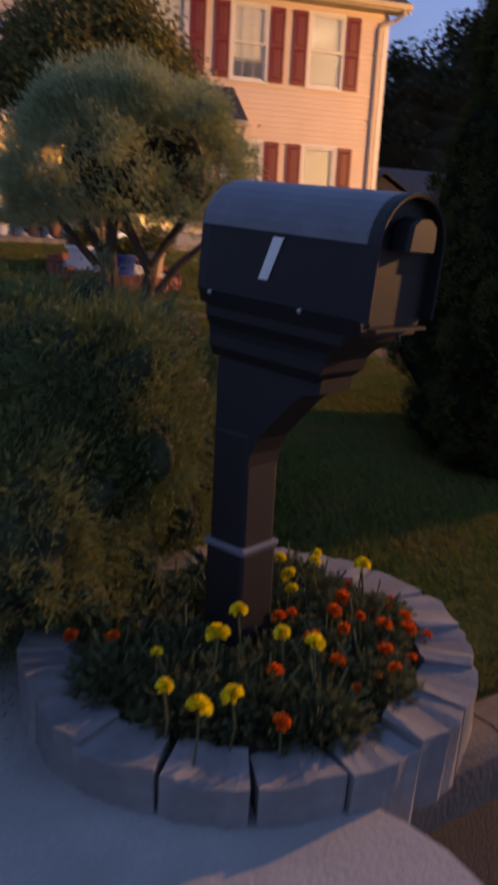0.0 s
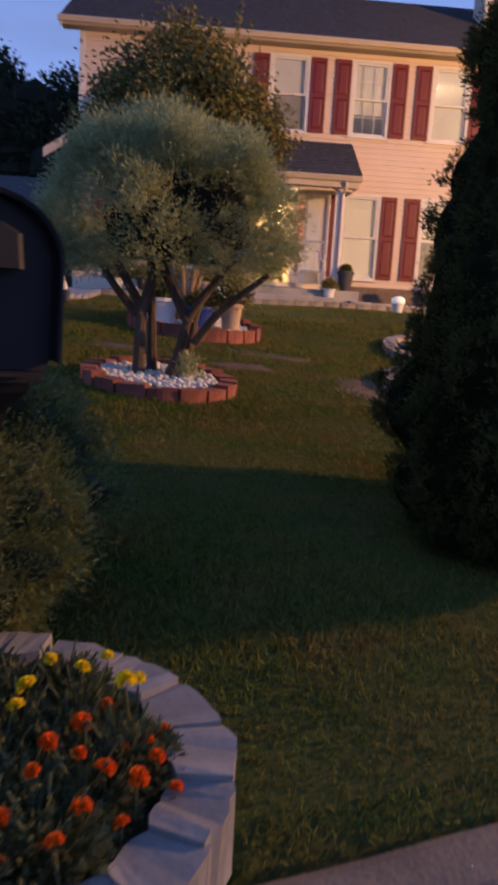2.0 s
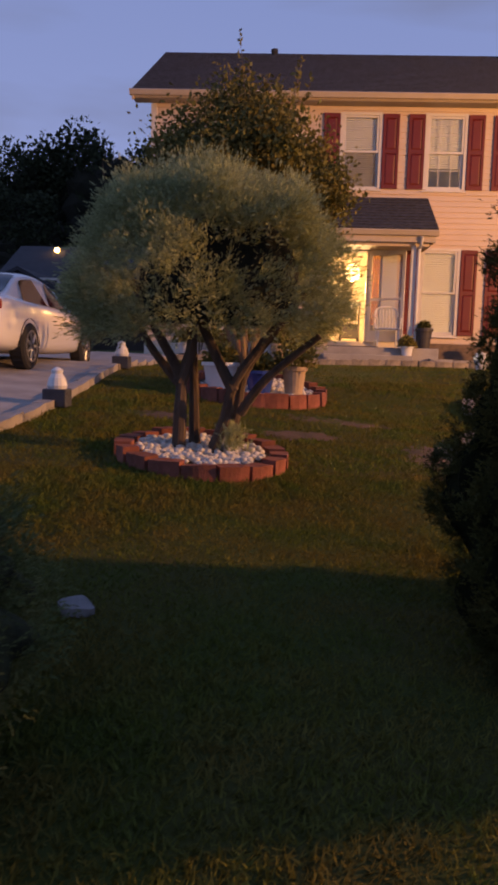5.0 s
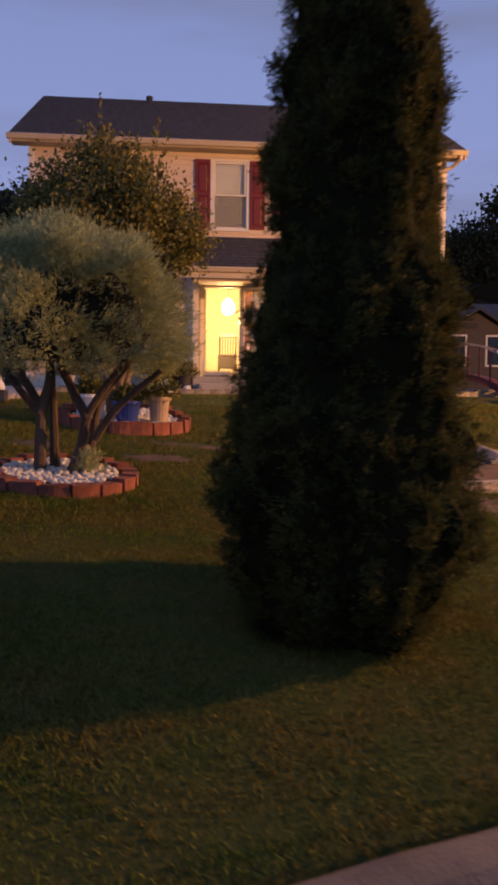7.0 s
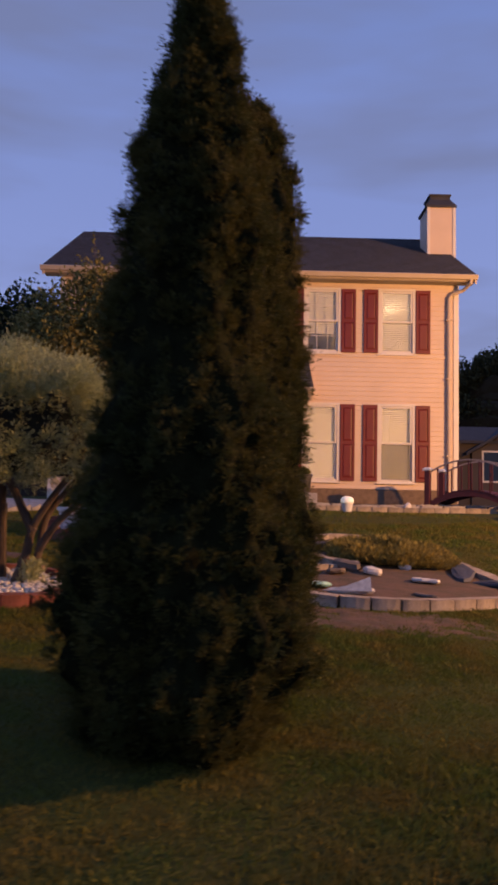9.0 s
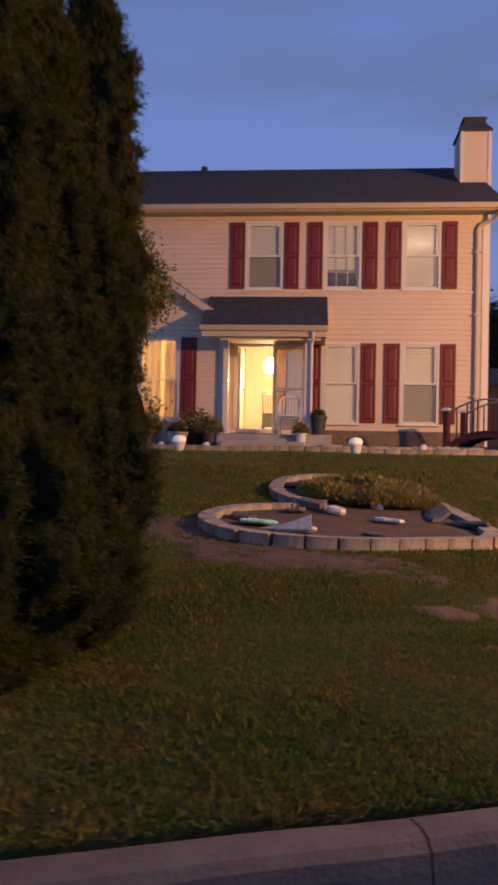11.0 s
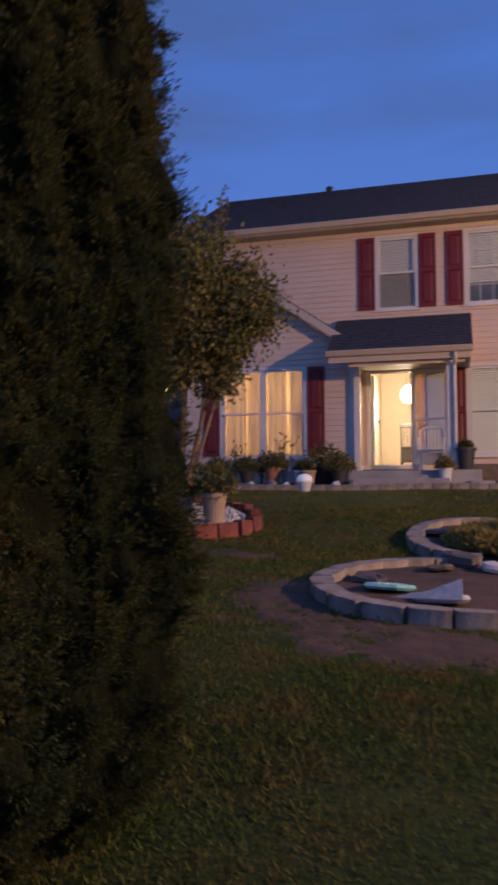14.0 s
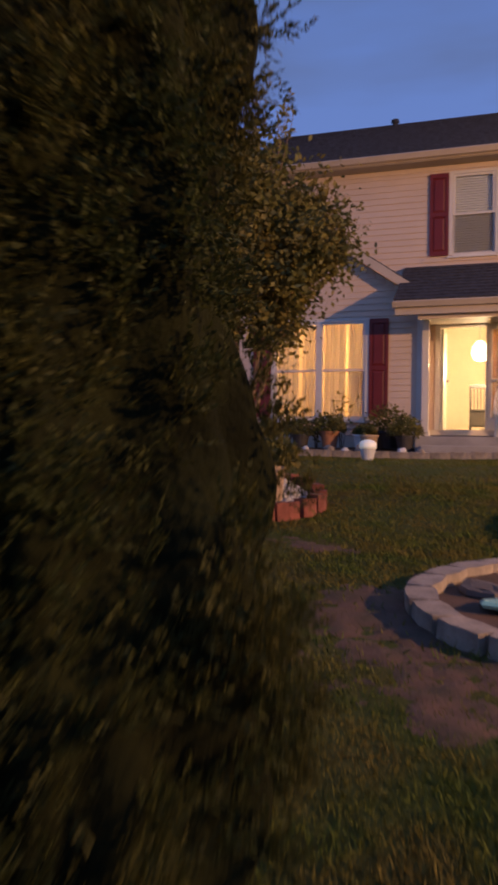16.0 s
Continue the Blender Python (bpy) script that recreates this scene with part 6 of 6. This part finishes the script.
def sedan(place, turn, label, paint=CARPAINT):
    c = thing("car", place, label, "car", turn, "cars parked on the drive")

    def ring(y, w, zb, belt, deck):
        half = [(w * 0.86, zb), (w * 0.97, zb + 0.10), (w, zb + 0.28), (w * 0.985, belt - 0.16), (w * 0.93, belt - 0.02), (w * 0.80, deck - 0.015), (w * 0.4, deck)]
        return [(x, y, z) for x, z in half] + [(-x, y, z) for x, z in half[::-1]]

    st = [(0.0, 0.70, 0.40, 0.86, 0.90), (0.06, 0.80, 0.30, 0.95, 1.0), (0.2, 0.87, 0.25, 0.98, 1.03), (0.6, 0.915, 0.22, 0.99, 1.03), (1.2, 0.925, 0.20, 0.99, 1.0), (2.4, 0.925, 0.20, 0.97, 0.98), (3.4, 0.92, 0.20, 0.94, 1.0), (4.0, 0.91, 0.22, 0.86, 0.95), (4.6, 0.85, 0.25, 0.72, 0.80), (4.88, 0.62, 0.35, 0.60, 0.64)]
    bm = bmesh.new()
    loft(bm, [ring(*s) for s in st])
    body = part("body", bm, paint, c, smooth=True)
    body.modifiers.new("smooth", "SUBSURF").render_levels = 1
    # cabin: one smooth shell, with the glass let into it
    ys, tops = (0.42, 0.80, 1.20, 1.60, 2.10, 2.60, 3.05, 3.66), (0.985, 1.14, 1.33, 1.42, 1.445, 1.40, 1.25, 0.95)
    vs, wide, high = (0.0, 0.06, 0.20, 0.27, 0.36, 0.5), (0.815, 0.79, 0.625, 0.56, 0.42, 0.0), (0.0, 0.10, 0.84, 0.945, 0.985, 1.0)

    def shell(y, v, out=0.0):
        side, v = (1, v) if v <= 0.5 else (-1, 1 - v)
        t = (y - ys[0]) / (ys[-1] - ys[0])
        for k in range(len(ys) - 1):
            if y <= ys[k + 1]:
                break
        u = (y - ys[k]) / (ys[k + 1] - ys[k])
        m0 = (tops[k + 1] - tops[max(k - 1, 0)]) / (ys[k + 1] - ys[max(k - 1, 0)]) * (ys[k + 1] - ys[k])
        m1 = (tops[min(k + 2, 7)] - tops[k]) / (ys[min(k + 2, 7)] - ys[k]) * (ys[k + 1] - ys[k])
        top = tops[k] * (2 * u ** 3 - 3 * u * u + 1) + m0 * (u ** 3 - 2 * u * u + u) + tops[k + 1] * (3 * u * u - 2 * u ** 3) + m1 * (u ** 3 - u * u)
        belt = 0.97 - 0.03 * t
        x, h = float(np.interp(v, vs, wide)), float(np.interp(v, vs, high))
        lean = min((top - belt) / 0.45, 1.0)
        x = 0.80 + (x - 0.80) * (0.45 + 0.55 * lean) if x > 0.5 else x * (1 + 0.2 * (1 - lean))
        end = 1 if y > 2.1 else -1
        return (side * (x + (out if v < 0.22 else 0)), y + end * (out if lean < 0.95 and v > 0.2 else 0), belt - 0.02 + (top - belt + 0.02) * h + (out if v > 0.2 else 0))

    def sheet(name, y0, y1, v0, v1, out, mat, label="", pinch=0.0):
        bm, rows = bmesh.new(), []
        for i in range(19):
            q = i / 18
            rows.append([shell(y0 + (y1 - y0) * q + pinch * (j / 12) * (1 - 2 * q), v0 + (v1 - v0) * j / 12, out) for j in range(13)])
        loft(bm, rows, False, False)
        part(name, bm, mat, c, label, True)

    sheet("cabin_shell", 0.42, 3.66, 0.0, 0.5, 0.0, paint)
    sheet("cabin_shell", 0.42, 3.66, 0.5, 1.0, 0.0, paint)
    sheet("rear_window", 0.50, 1.30, 0.25, 0.75, 0.012, CARGLASS, "dark rear window")
    sheet("windscreen", 2.72, 3.58, 0.23, 0.77, 0.012, CARGLASS, "dark windscreen")
    for v0, v1 in ((0.03, 0.19), (0.97, 0.81)):
        sheet("side_window", 0.98, 2.08, v0, v1, 0.012, CARGLASS, "dark side window", 0.26)
        sheet("side_window", 2.14, 3.36, v0, v1, 0.012, CARGLASS, "dark side window", 0.20)
    for sx in (-1, 1):
        bm = bmesh.new()
        box(bm, min(sx * 0.47, sx * 0.83), max(sx * 0.47, sx * 0.83), -0.005 + 0.015, 0.22, 0.80, 0.93, 0.02)
        part("tail_light", bm, REDLAMP, c, "red tail light with a clear strip")
        bm = bmesh.new()
        tube(bm, [(sx * 0.55, -0.01, 0.28), (sx * 0.55, 0.2, 0.28)], 0.035, 10)
        part("exhaust", bm, STEEL, c)
        bm = bmesh.new()
        box(bm, min(sx * 0.88, sx * 1.04), max(sx * 0.88, sx * 1.04), 3.2, 3.32, 0.98, 1.10, 0.02)
        part("wing_mirror", bm, paint, c)
        for y in (1.0, 3.8):
            wheel(c, sx * 0.83, y, sx)
            bm = bmesh.new()
            n = 24
            loft(bm, [[(sx * o, y + r * math.cos(math.pi * i / n), 0.335 + r * math.sin(math.pi * i / n)) for i in range(n + 1)] for r, o in ((0.385, 0.918), (0.385, 0.80), (0.01, 0.80))], False, False)
            part("wheel_arch", bm, RUBBER, c)
    bm = bmesh.new()
    box(bm, -0.26, 0.26, -0.004 + 0.02, 0.05, 0.80, 0.91, 0.01)
    part("plate_recess", bm, paint, c)
    bm = bmesh.new()
    box(bm, -0.16, 0.16, 0.008, 0.018, 0.815, 0.90)
    part("plate_bar", bm, FOIL, c, "plain pale plate")
    bm = bmesh.new()
    box(bm, -0.66, 0.66, 0.02, 0.3, 0.21, 0.30, 0.02)
    part("rear_valance", bm, RUBBER, c)
    c.scale = (0.92, 0.93, 0.87)
    return c


sedan(on_land(-2.21, 9.79, 0.02), 0, "white four-door sedan parked nose-in on the driveway")
sedan(on_land(-4.75, 10.9, 0.02), 0, "second pale sedan parked further along the drive")


# ---- the distance ----
def far_tree(x, y, h, w, seed, base):
    rng = np.random.default_rng(seed)
    t = thing("far_tree", (x, y, base), "dark leafy tree in the distant wood", "tree", group="trees of the far wood")
    bm = bmesh.new()
    tube(bm, [(0, 0, -0.3), (0.1, 0, h * 0.3), (0, 0.1, h * 0.75)], [0.28, 0.2, 0.06], 7)
    for k in range(5):
        a = k * 1.3
        tube(bm, [(0, 0, h * (0.3 + 0.07 * k)), (w * 0.5 * math.cos(a), w * 0.5 * math.sin(a), h * (0.5 + 0.08 * k))], [0.1, 0.03], 5)
    part("trunk", bm, BARK, t)
    pp = []
    for k in range(44):
        a, q, z = rng.random() * 6.283, rng.random() ** 0.5, rng.random()
        c = np.array([w * q * math.cos(a) * (1 - 0.55 * z), w * q * math.sin(a) * (1 - 0.55 * z), h * (0.22 + 0.74 * z)])
        pp.append(c + directions(rng, 130) * rng.random((130, 1)) ** 0.4 * (w * 0.27, w * 0.27, h * 0.085))
    p = np.concatenate(pp)
    leaf = (np.array([(0, 0, 0), (0.35, 0.1, 0.45), (0, 0, 1.0), (-0.35, 0.1, 0.45)]), np.array([(0, 1, 2), (0, 2, 3)]))
    v, f = scatter(rng, p, rng.normal(size=(len(p), 3)), 0.16 + 0.18 * rng.random(len(p)), leaf)
    array_part("crown", array_mesh("crown", v, f, FARLEAF), t)
    # dark blobs added to fill leaf gaps with painted shade
    bm = bmesh.new()
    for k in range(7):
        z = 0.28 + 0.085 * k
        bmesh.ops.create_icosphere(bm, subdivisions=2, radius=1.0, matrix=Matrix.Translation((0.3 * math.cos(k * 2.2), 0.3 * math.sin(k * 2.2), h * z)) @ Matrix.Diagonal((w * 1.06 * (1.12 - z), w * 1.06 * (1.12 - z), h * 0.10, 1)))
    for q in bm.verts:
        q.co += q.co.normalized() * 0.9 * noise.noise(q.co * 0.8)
    part("crown_shade_core", bm, CORE, t)
    return t


protos = [far_tree(-30 + 5 * k, 64.0, 10.8, 4.0, 500 + k, 1.6) for k in range(4)]
rng = np.random.default_rng(77)
for k in range(54):
    x = -62 + k * 2.6 + rng.normal() * 0.8
    if -6 < x < 10 and k % 2:
        continue
    y = 54 + rng.random() * 12
    s = (0.88 + 0.32 * rng.random()) * (1.3 if x > 24 else 0.8 if x > 8 else 1.1)
    c = copy_thing(protos[k % 4], pose(x, y, 1.4, 0, 0, rng.random() * 360) @ Matrix.Diagonal((1, 1, 1, 1)))
    c.scale = (s, s, s * (0.92 + 0.2 * rng.random()))
for k, (x, y, s) in enumerate(((16.6, 58.0, 1.07), (19.0, 60.0, 1.08), (21.2, 58.5, 1.1), (23.6, 59.0, 1.09), (14.4, 57.0, 1.0), (26.5, 55.0, 1.4), (30.0, 52.0, 1.55), (34.0, 54.0, 1.5), (38.5, 55.0, 1.55), (-9.0, 62.0, 1.4), (-12.0, 60.0, 1.5), (-15.5, 62.0, 1.45), (-5.5, 63.0, 1.35))):
    c = copy_thing(protos[(k + 1) % 4], pose(x, y, 1.4, 0, 0, 70 * k))
    c.scale = (s, s, s)


def far_house(x, y, w, d, h, ridge, turn, label):
    b = thing("neighbour_house", (x, y, float(land(x, y)) - 0.1), label, "house", turn, "houses of the neighbours")
    bm = bmesh.new()
    loft(bm, [[(-w / 2, yy, 0), (w / 2, yy, 0), (w / 2, yy, h), (0, yy, h + ridge - 0.1), (-w / 2, yy, h)] for yy in (-d / 2, d / 2)])
    part("wall", bm, FARWALL, b)
    for s in (-1, 1):
        bm = bmesh.new()
        loft(bm, [[(s * (w / 2 + 0.3), yy, h - 0.12), (0, yy, h + ridge), (0, yy, h + ridge + 0.12), (s * (w / 2 + 0.3), yy, h)] for yy in (-d / 2 - 0.3, d / 2 + 0.3)])
        part("roof", bm, DARKROOF, b)
    for xx in (-w / 4, w / 4):
        bm = bmesh.new()
        box(bm, xx - 0.45, xx + 0.45, -d / 2 - 0.03, -d / 2 + 0.05, 1.0, 2.3)
        wn_ = part("window", bm, WHITE, b)
        bm = bmesh.new()
        box(bm, xx - 0.38, xx + 0.38, -d / 2 - 0.04, -d / 2 - 0.032, 1.07, 2.23)
        part("pane", bm, CARGLASS, wn_)


far_house(14.2, 34, 3.4, 5, 2.2, 1.1, 0, "small grey gabled house behind the yard")
far_house(11.9, 33, 2.6, 4, 2.7, 0.6, 90, "low brown outbuilding past the house corner")
far_house(20.0, 36, 6, 8, 2.3, 1.6, 90, "dark roofed neighbour house beyond the bridge")
far_house(-6.2, 34, 6, 6, 2.6, 1.6, 90, "grey roofed neighbour house beyond the drive")
far_house(-6.6, 27, 3.2, 3, 1.6, 0.9, 0, "pale garden shed beyond the drive")

pole = thing("far_street_lamp", (-7.9, 33.5, 1.4), "distant lamp post with a small orange light", "street lamp")
bm = bmesh.new()
tube(bm, [(0, 0, 0), (0, 0, 4.0), (0.1, -0.1, 4.15)], 0.05, 8)
part("lamp_post", bm, SLATE, pole)
bm = bmesh.new()
bmesh.ops.create_uvsphere(bm, u_segments=12, v_segments=8, radius=0.11, matrix=Matrix.Translation((0.1, -0.1, 4.05)))
part("lamp_glass", bm, FARLAMP, pole)

post = thing("street_lamp", (16.4, 7.0, 0.3), "street lamp with an orange light at the roadside", "street lamp")
bm = bmesh.new()
tube(bm, [(0, 0, 0), (0, 0, 4.8), (-0.1, 0, 5.15), (-0.4, 0, 5.25)], [0.09, 0.06, 0.05, 0.05], 10)
part("lamp_post", bm, SLATE, post)
bm = bmesh.new()
lathe(bm, [(0.05, 5.18), (0.2, 5.1), (0.24, 5.06)], 16, (-0.4, 0, 0.05))
part("lamp_hood", bm, SLATE, post)


# paving along the house
walk_way = thing("paved_walk", on_land(6.0, 16.1), "short row of pale flat paving stones before the house", "paving", kind="structure")
inv = walk_way.matrix_basis.inverted()
slabs = [stone_block("paver", 0.42, 0.36, 0.05, 400 + k * 3.3, CONCRETE, 0.98, 0.01) for k in range(3)]
for k in range(11):
    x = 4.75 + 0.45 * k
    for j in range(2):
        y = 15.95 + 0.40 * j + 0.04 * math.sin(k * 2.0)
        piece("paver", slabs[(k + j) % 3], walk_way, inv @ pose(x, y, float(land(x, y)) + 0.055, random.uniform(-1, 1), random.uniform(-1, 1), random.uniform(-4, 4)))


def spindly_plant(x, y, z, h, seed, label, mat):
    """Several thin stems with sparse leaves."""
    rng = np.random.default_rng(seed)
    t = thing("leggy_plant", (x, y, z), label, "plant", group="leggy plants by the window")
    bm, pp = bmesh.new(), []
    for k in range(6):
        a = rng.random() * 6.283
        tip = (0.28 * math.cos(a) * rng.random(), 0.1 * math.sin(a), h * (0.7 + 0.3 * rng.random()))
        tube(bm, [(0.02 * math.cos(a), 0.02 * math.sin(a), 0), (tip[0] * 0.4, tip[1] * 0.4, tip[2] * 0.6), tip], [0.008, 0.006, 0.003], 5)
        for j in range(16):
            s = 0.35 + 0.65 * rng.random()
            pp.append((tip[0] * s * s + 0.04 * rng.normal(), tip[1] * s + 0.03 * rng.normal(), tip[2] * s + 0.04 * rng.normal()))
    part("stem", bm, BARK, t)
    leaf = (np.array([(0, 0, 0), (0.3, 0.06, 0.45), (0, 0, 1.0), (-0.3, 0.06, 0.45)]), np.array([(0, 1, 2), (0, 2, 3)]))
    p = np.array(pp)
    v, f = scatter(rng, p, rng.normal(size=p.shape), 0.05 + 0.05 * rng.random(len(p)), leaf)
    array_part("foliage", array_mesh("foliage", v, f, mat), t)


spindly_plant(1.0, 17.2, 1.33, 1.15, 71, "tall leggy plant standing before the lit window", MYRTLE)
spindly_plant(0.0, 17.25, 1.33, 0.95, 72, "thin leggy plant standing before the lit window", MYRTLE)
spindly_plant(0.55, 17.15, 1.33, 0.7, 73, "small leggy plant standing before the lit window", MYRTLE)
stool = thing("plant_stand", (1.12, 18.5, 1.715), "tall indoor stand with a dark potted plant behind the glass", "plant stand")
bm = bmesh.new()
lathe(bm, [(0.14, 0), (0.14, 0.03), (0.03, 0.05), (0.025, 0.85), (0.14, 0.87), (0.14, 0.90)], 16)
part("column", bm, BARK, stool)
bm = bmesh.new()
lathe(bm, [(0.08, 0.901), (0.12, 1.05), (0.125, 1.08), (0.10, 1.08), (0.01, 1.06)], 16)
part("pot", bm, DARKPOT, stool)
prng = np.random.default_rng(74)
pd = directions(prng, 160)
pd[:, 2] = np.abs(pd[:, 2])
v, f = scatter(prng, pd * prng.random((160, 1)) * (0.2, 0.15, 0.45) + (0, 0, 1.08), pd, 0.08 + 0.08 * prng.random(160), (np.array([(0, 0, 0), (0.3, 0.06, 0.45), (0, 0, 1.0), (-0.3, 0.06, 0.45)]), np.array([(0, 1, 2), (0, 2, 3)])))
array_part("foliage", array_mesh("foliage", v, f, MYRTLE), stool)

for k, (x, y, r) in enumerate(((0.25, 15.75, 0.09), (0.7, 15.8, 0.07), (1.1, 15.75, 0.10), (1.35, 15.8, 0.07), (1.62, 15.78, 0.11), (2.25, 15.8, 0.08), (2.55, 15.85, 0.07), (6.5, 15.8, 0.09), (6.8, 15.85, 0.07))):
    bm = bmesh.new()
    bmesh.ops.create_icosphere(bm, subdivisions=2, radius=r, matrix=Matrix.Translation((0, 0, r * 0.7)))
    for q in bm.verts:
        q.co += q.co.normalized() * 0.35 * r * noise.noise(q.co * 9 + Vector((k, 0, 0)))
    ob = new("garden_stone", finish("garden_stone", bm, PEBBLE if k % 2 else TANSTONE))
    ob.matrix_basis = pose(*on_land(x, y, 0.03))
    tagged(ob, "rounded pale stone in the front bed" if k % 2 else "rounded tan stone in the front bed", "stone", "stones of the front bed")


# ---- grass ----
def grass():
    rng = np.random.default_rng(99)
    blade = (np.array([(-0.12, 0, 0), (0.12, 0, 0), (0.0, 0.35, 1.0)]), np.array([(0, 1, 2)]))
    out = []
    for n, s0, s1, d0, d1, lo, hi in ((420000, -1.6, 6.5, -0.02, 4.2, 0.016, 0.040), (230000, -3.0, 9.5, 3.6, 9.0, 0.026, 0.055), (60000, -5.0, 9.0, 8.5, 14.0, 0.03, 0.055)):
        s, d = s0 + (s1 - s0) * rng.random(n), d0 + (d1 - d0) * rng.random(n)
        x, y = 2.0 + 0.947 * s - 0.322 * d, 2.05 + 0.322 * s + 0.947 * d
        keep = (x > -0.36) & (y < 15.5)
        keep &= ((x - BED_C[0]) / 0.57) ** 2 + ((y - BED_C[1]) / 0.49) ** 2 > 1
        keep &= ((x - 1.21) / 0.6) ** 2 + ((y - 6.66) / 0.72) ** 2 > 1
        keep &= ((x - 1.45) / 0.83) ** 2 + ((y - 10.3) / 0.97) ** 2 > 1
        heart = (((x - 4.15) / 0.9) ** 2 + ((y - 8.0) / 0.8) ** 2 < 1) | (((x - 5.0) / 1.1) ** 2 + ((y - 9.4) / 1.75) ** 2 < 1) | (((x - 5.2) / 0.9) ** 2 + ((y - 8.3) / 0.7) ** 2 < 1)
        keep &= ~heart
        for cx, cy, rx, ry, _ in BARES:
            q = ((x - cx) / rx) ** 2 + ((y - cy) / ry) ** 2
            keep &= rng.random(n) < np.clip(q * 0.75 - 0.12, 0.06, 1)
        clump = np.sin(x * 2.1 + 1.3 * np.sin(y * 1.7)) + np.sin(y * 2.7 + 1.1 * np.sin(x * 2.3 + 1)) + np.sin(x * 7.1 + 2 * np.sin(y * 5.3)) * 0.5
        keep &= rng.random(n) < np.clip(0.93 + 0.08 * clump, 0.75, 1)
        x, y, clump = x[keep], y[keep], clump[keep]
        m = len(x)
        p = np.stack([x, y, land(x, y) - 0.004], 1)
        way = rng.normal(size=(m, 3)) * (0.7, 0.7, 0.1) + (0, 0, 0.75)
        size = (lo + (hi - lo) * rng.random(m)) * (0.95 + 0.14 * np.clip(clump, -1, 1.6))
        out.append(scatter(rng, p, way, size, blade))
    tagged(new("grass", array_mesh("grass", *join(*out), GRASS)), "short uneven lawn grass with thin patches", "grass", kind="stuff")


grass()
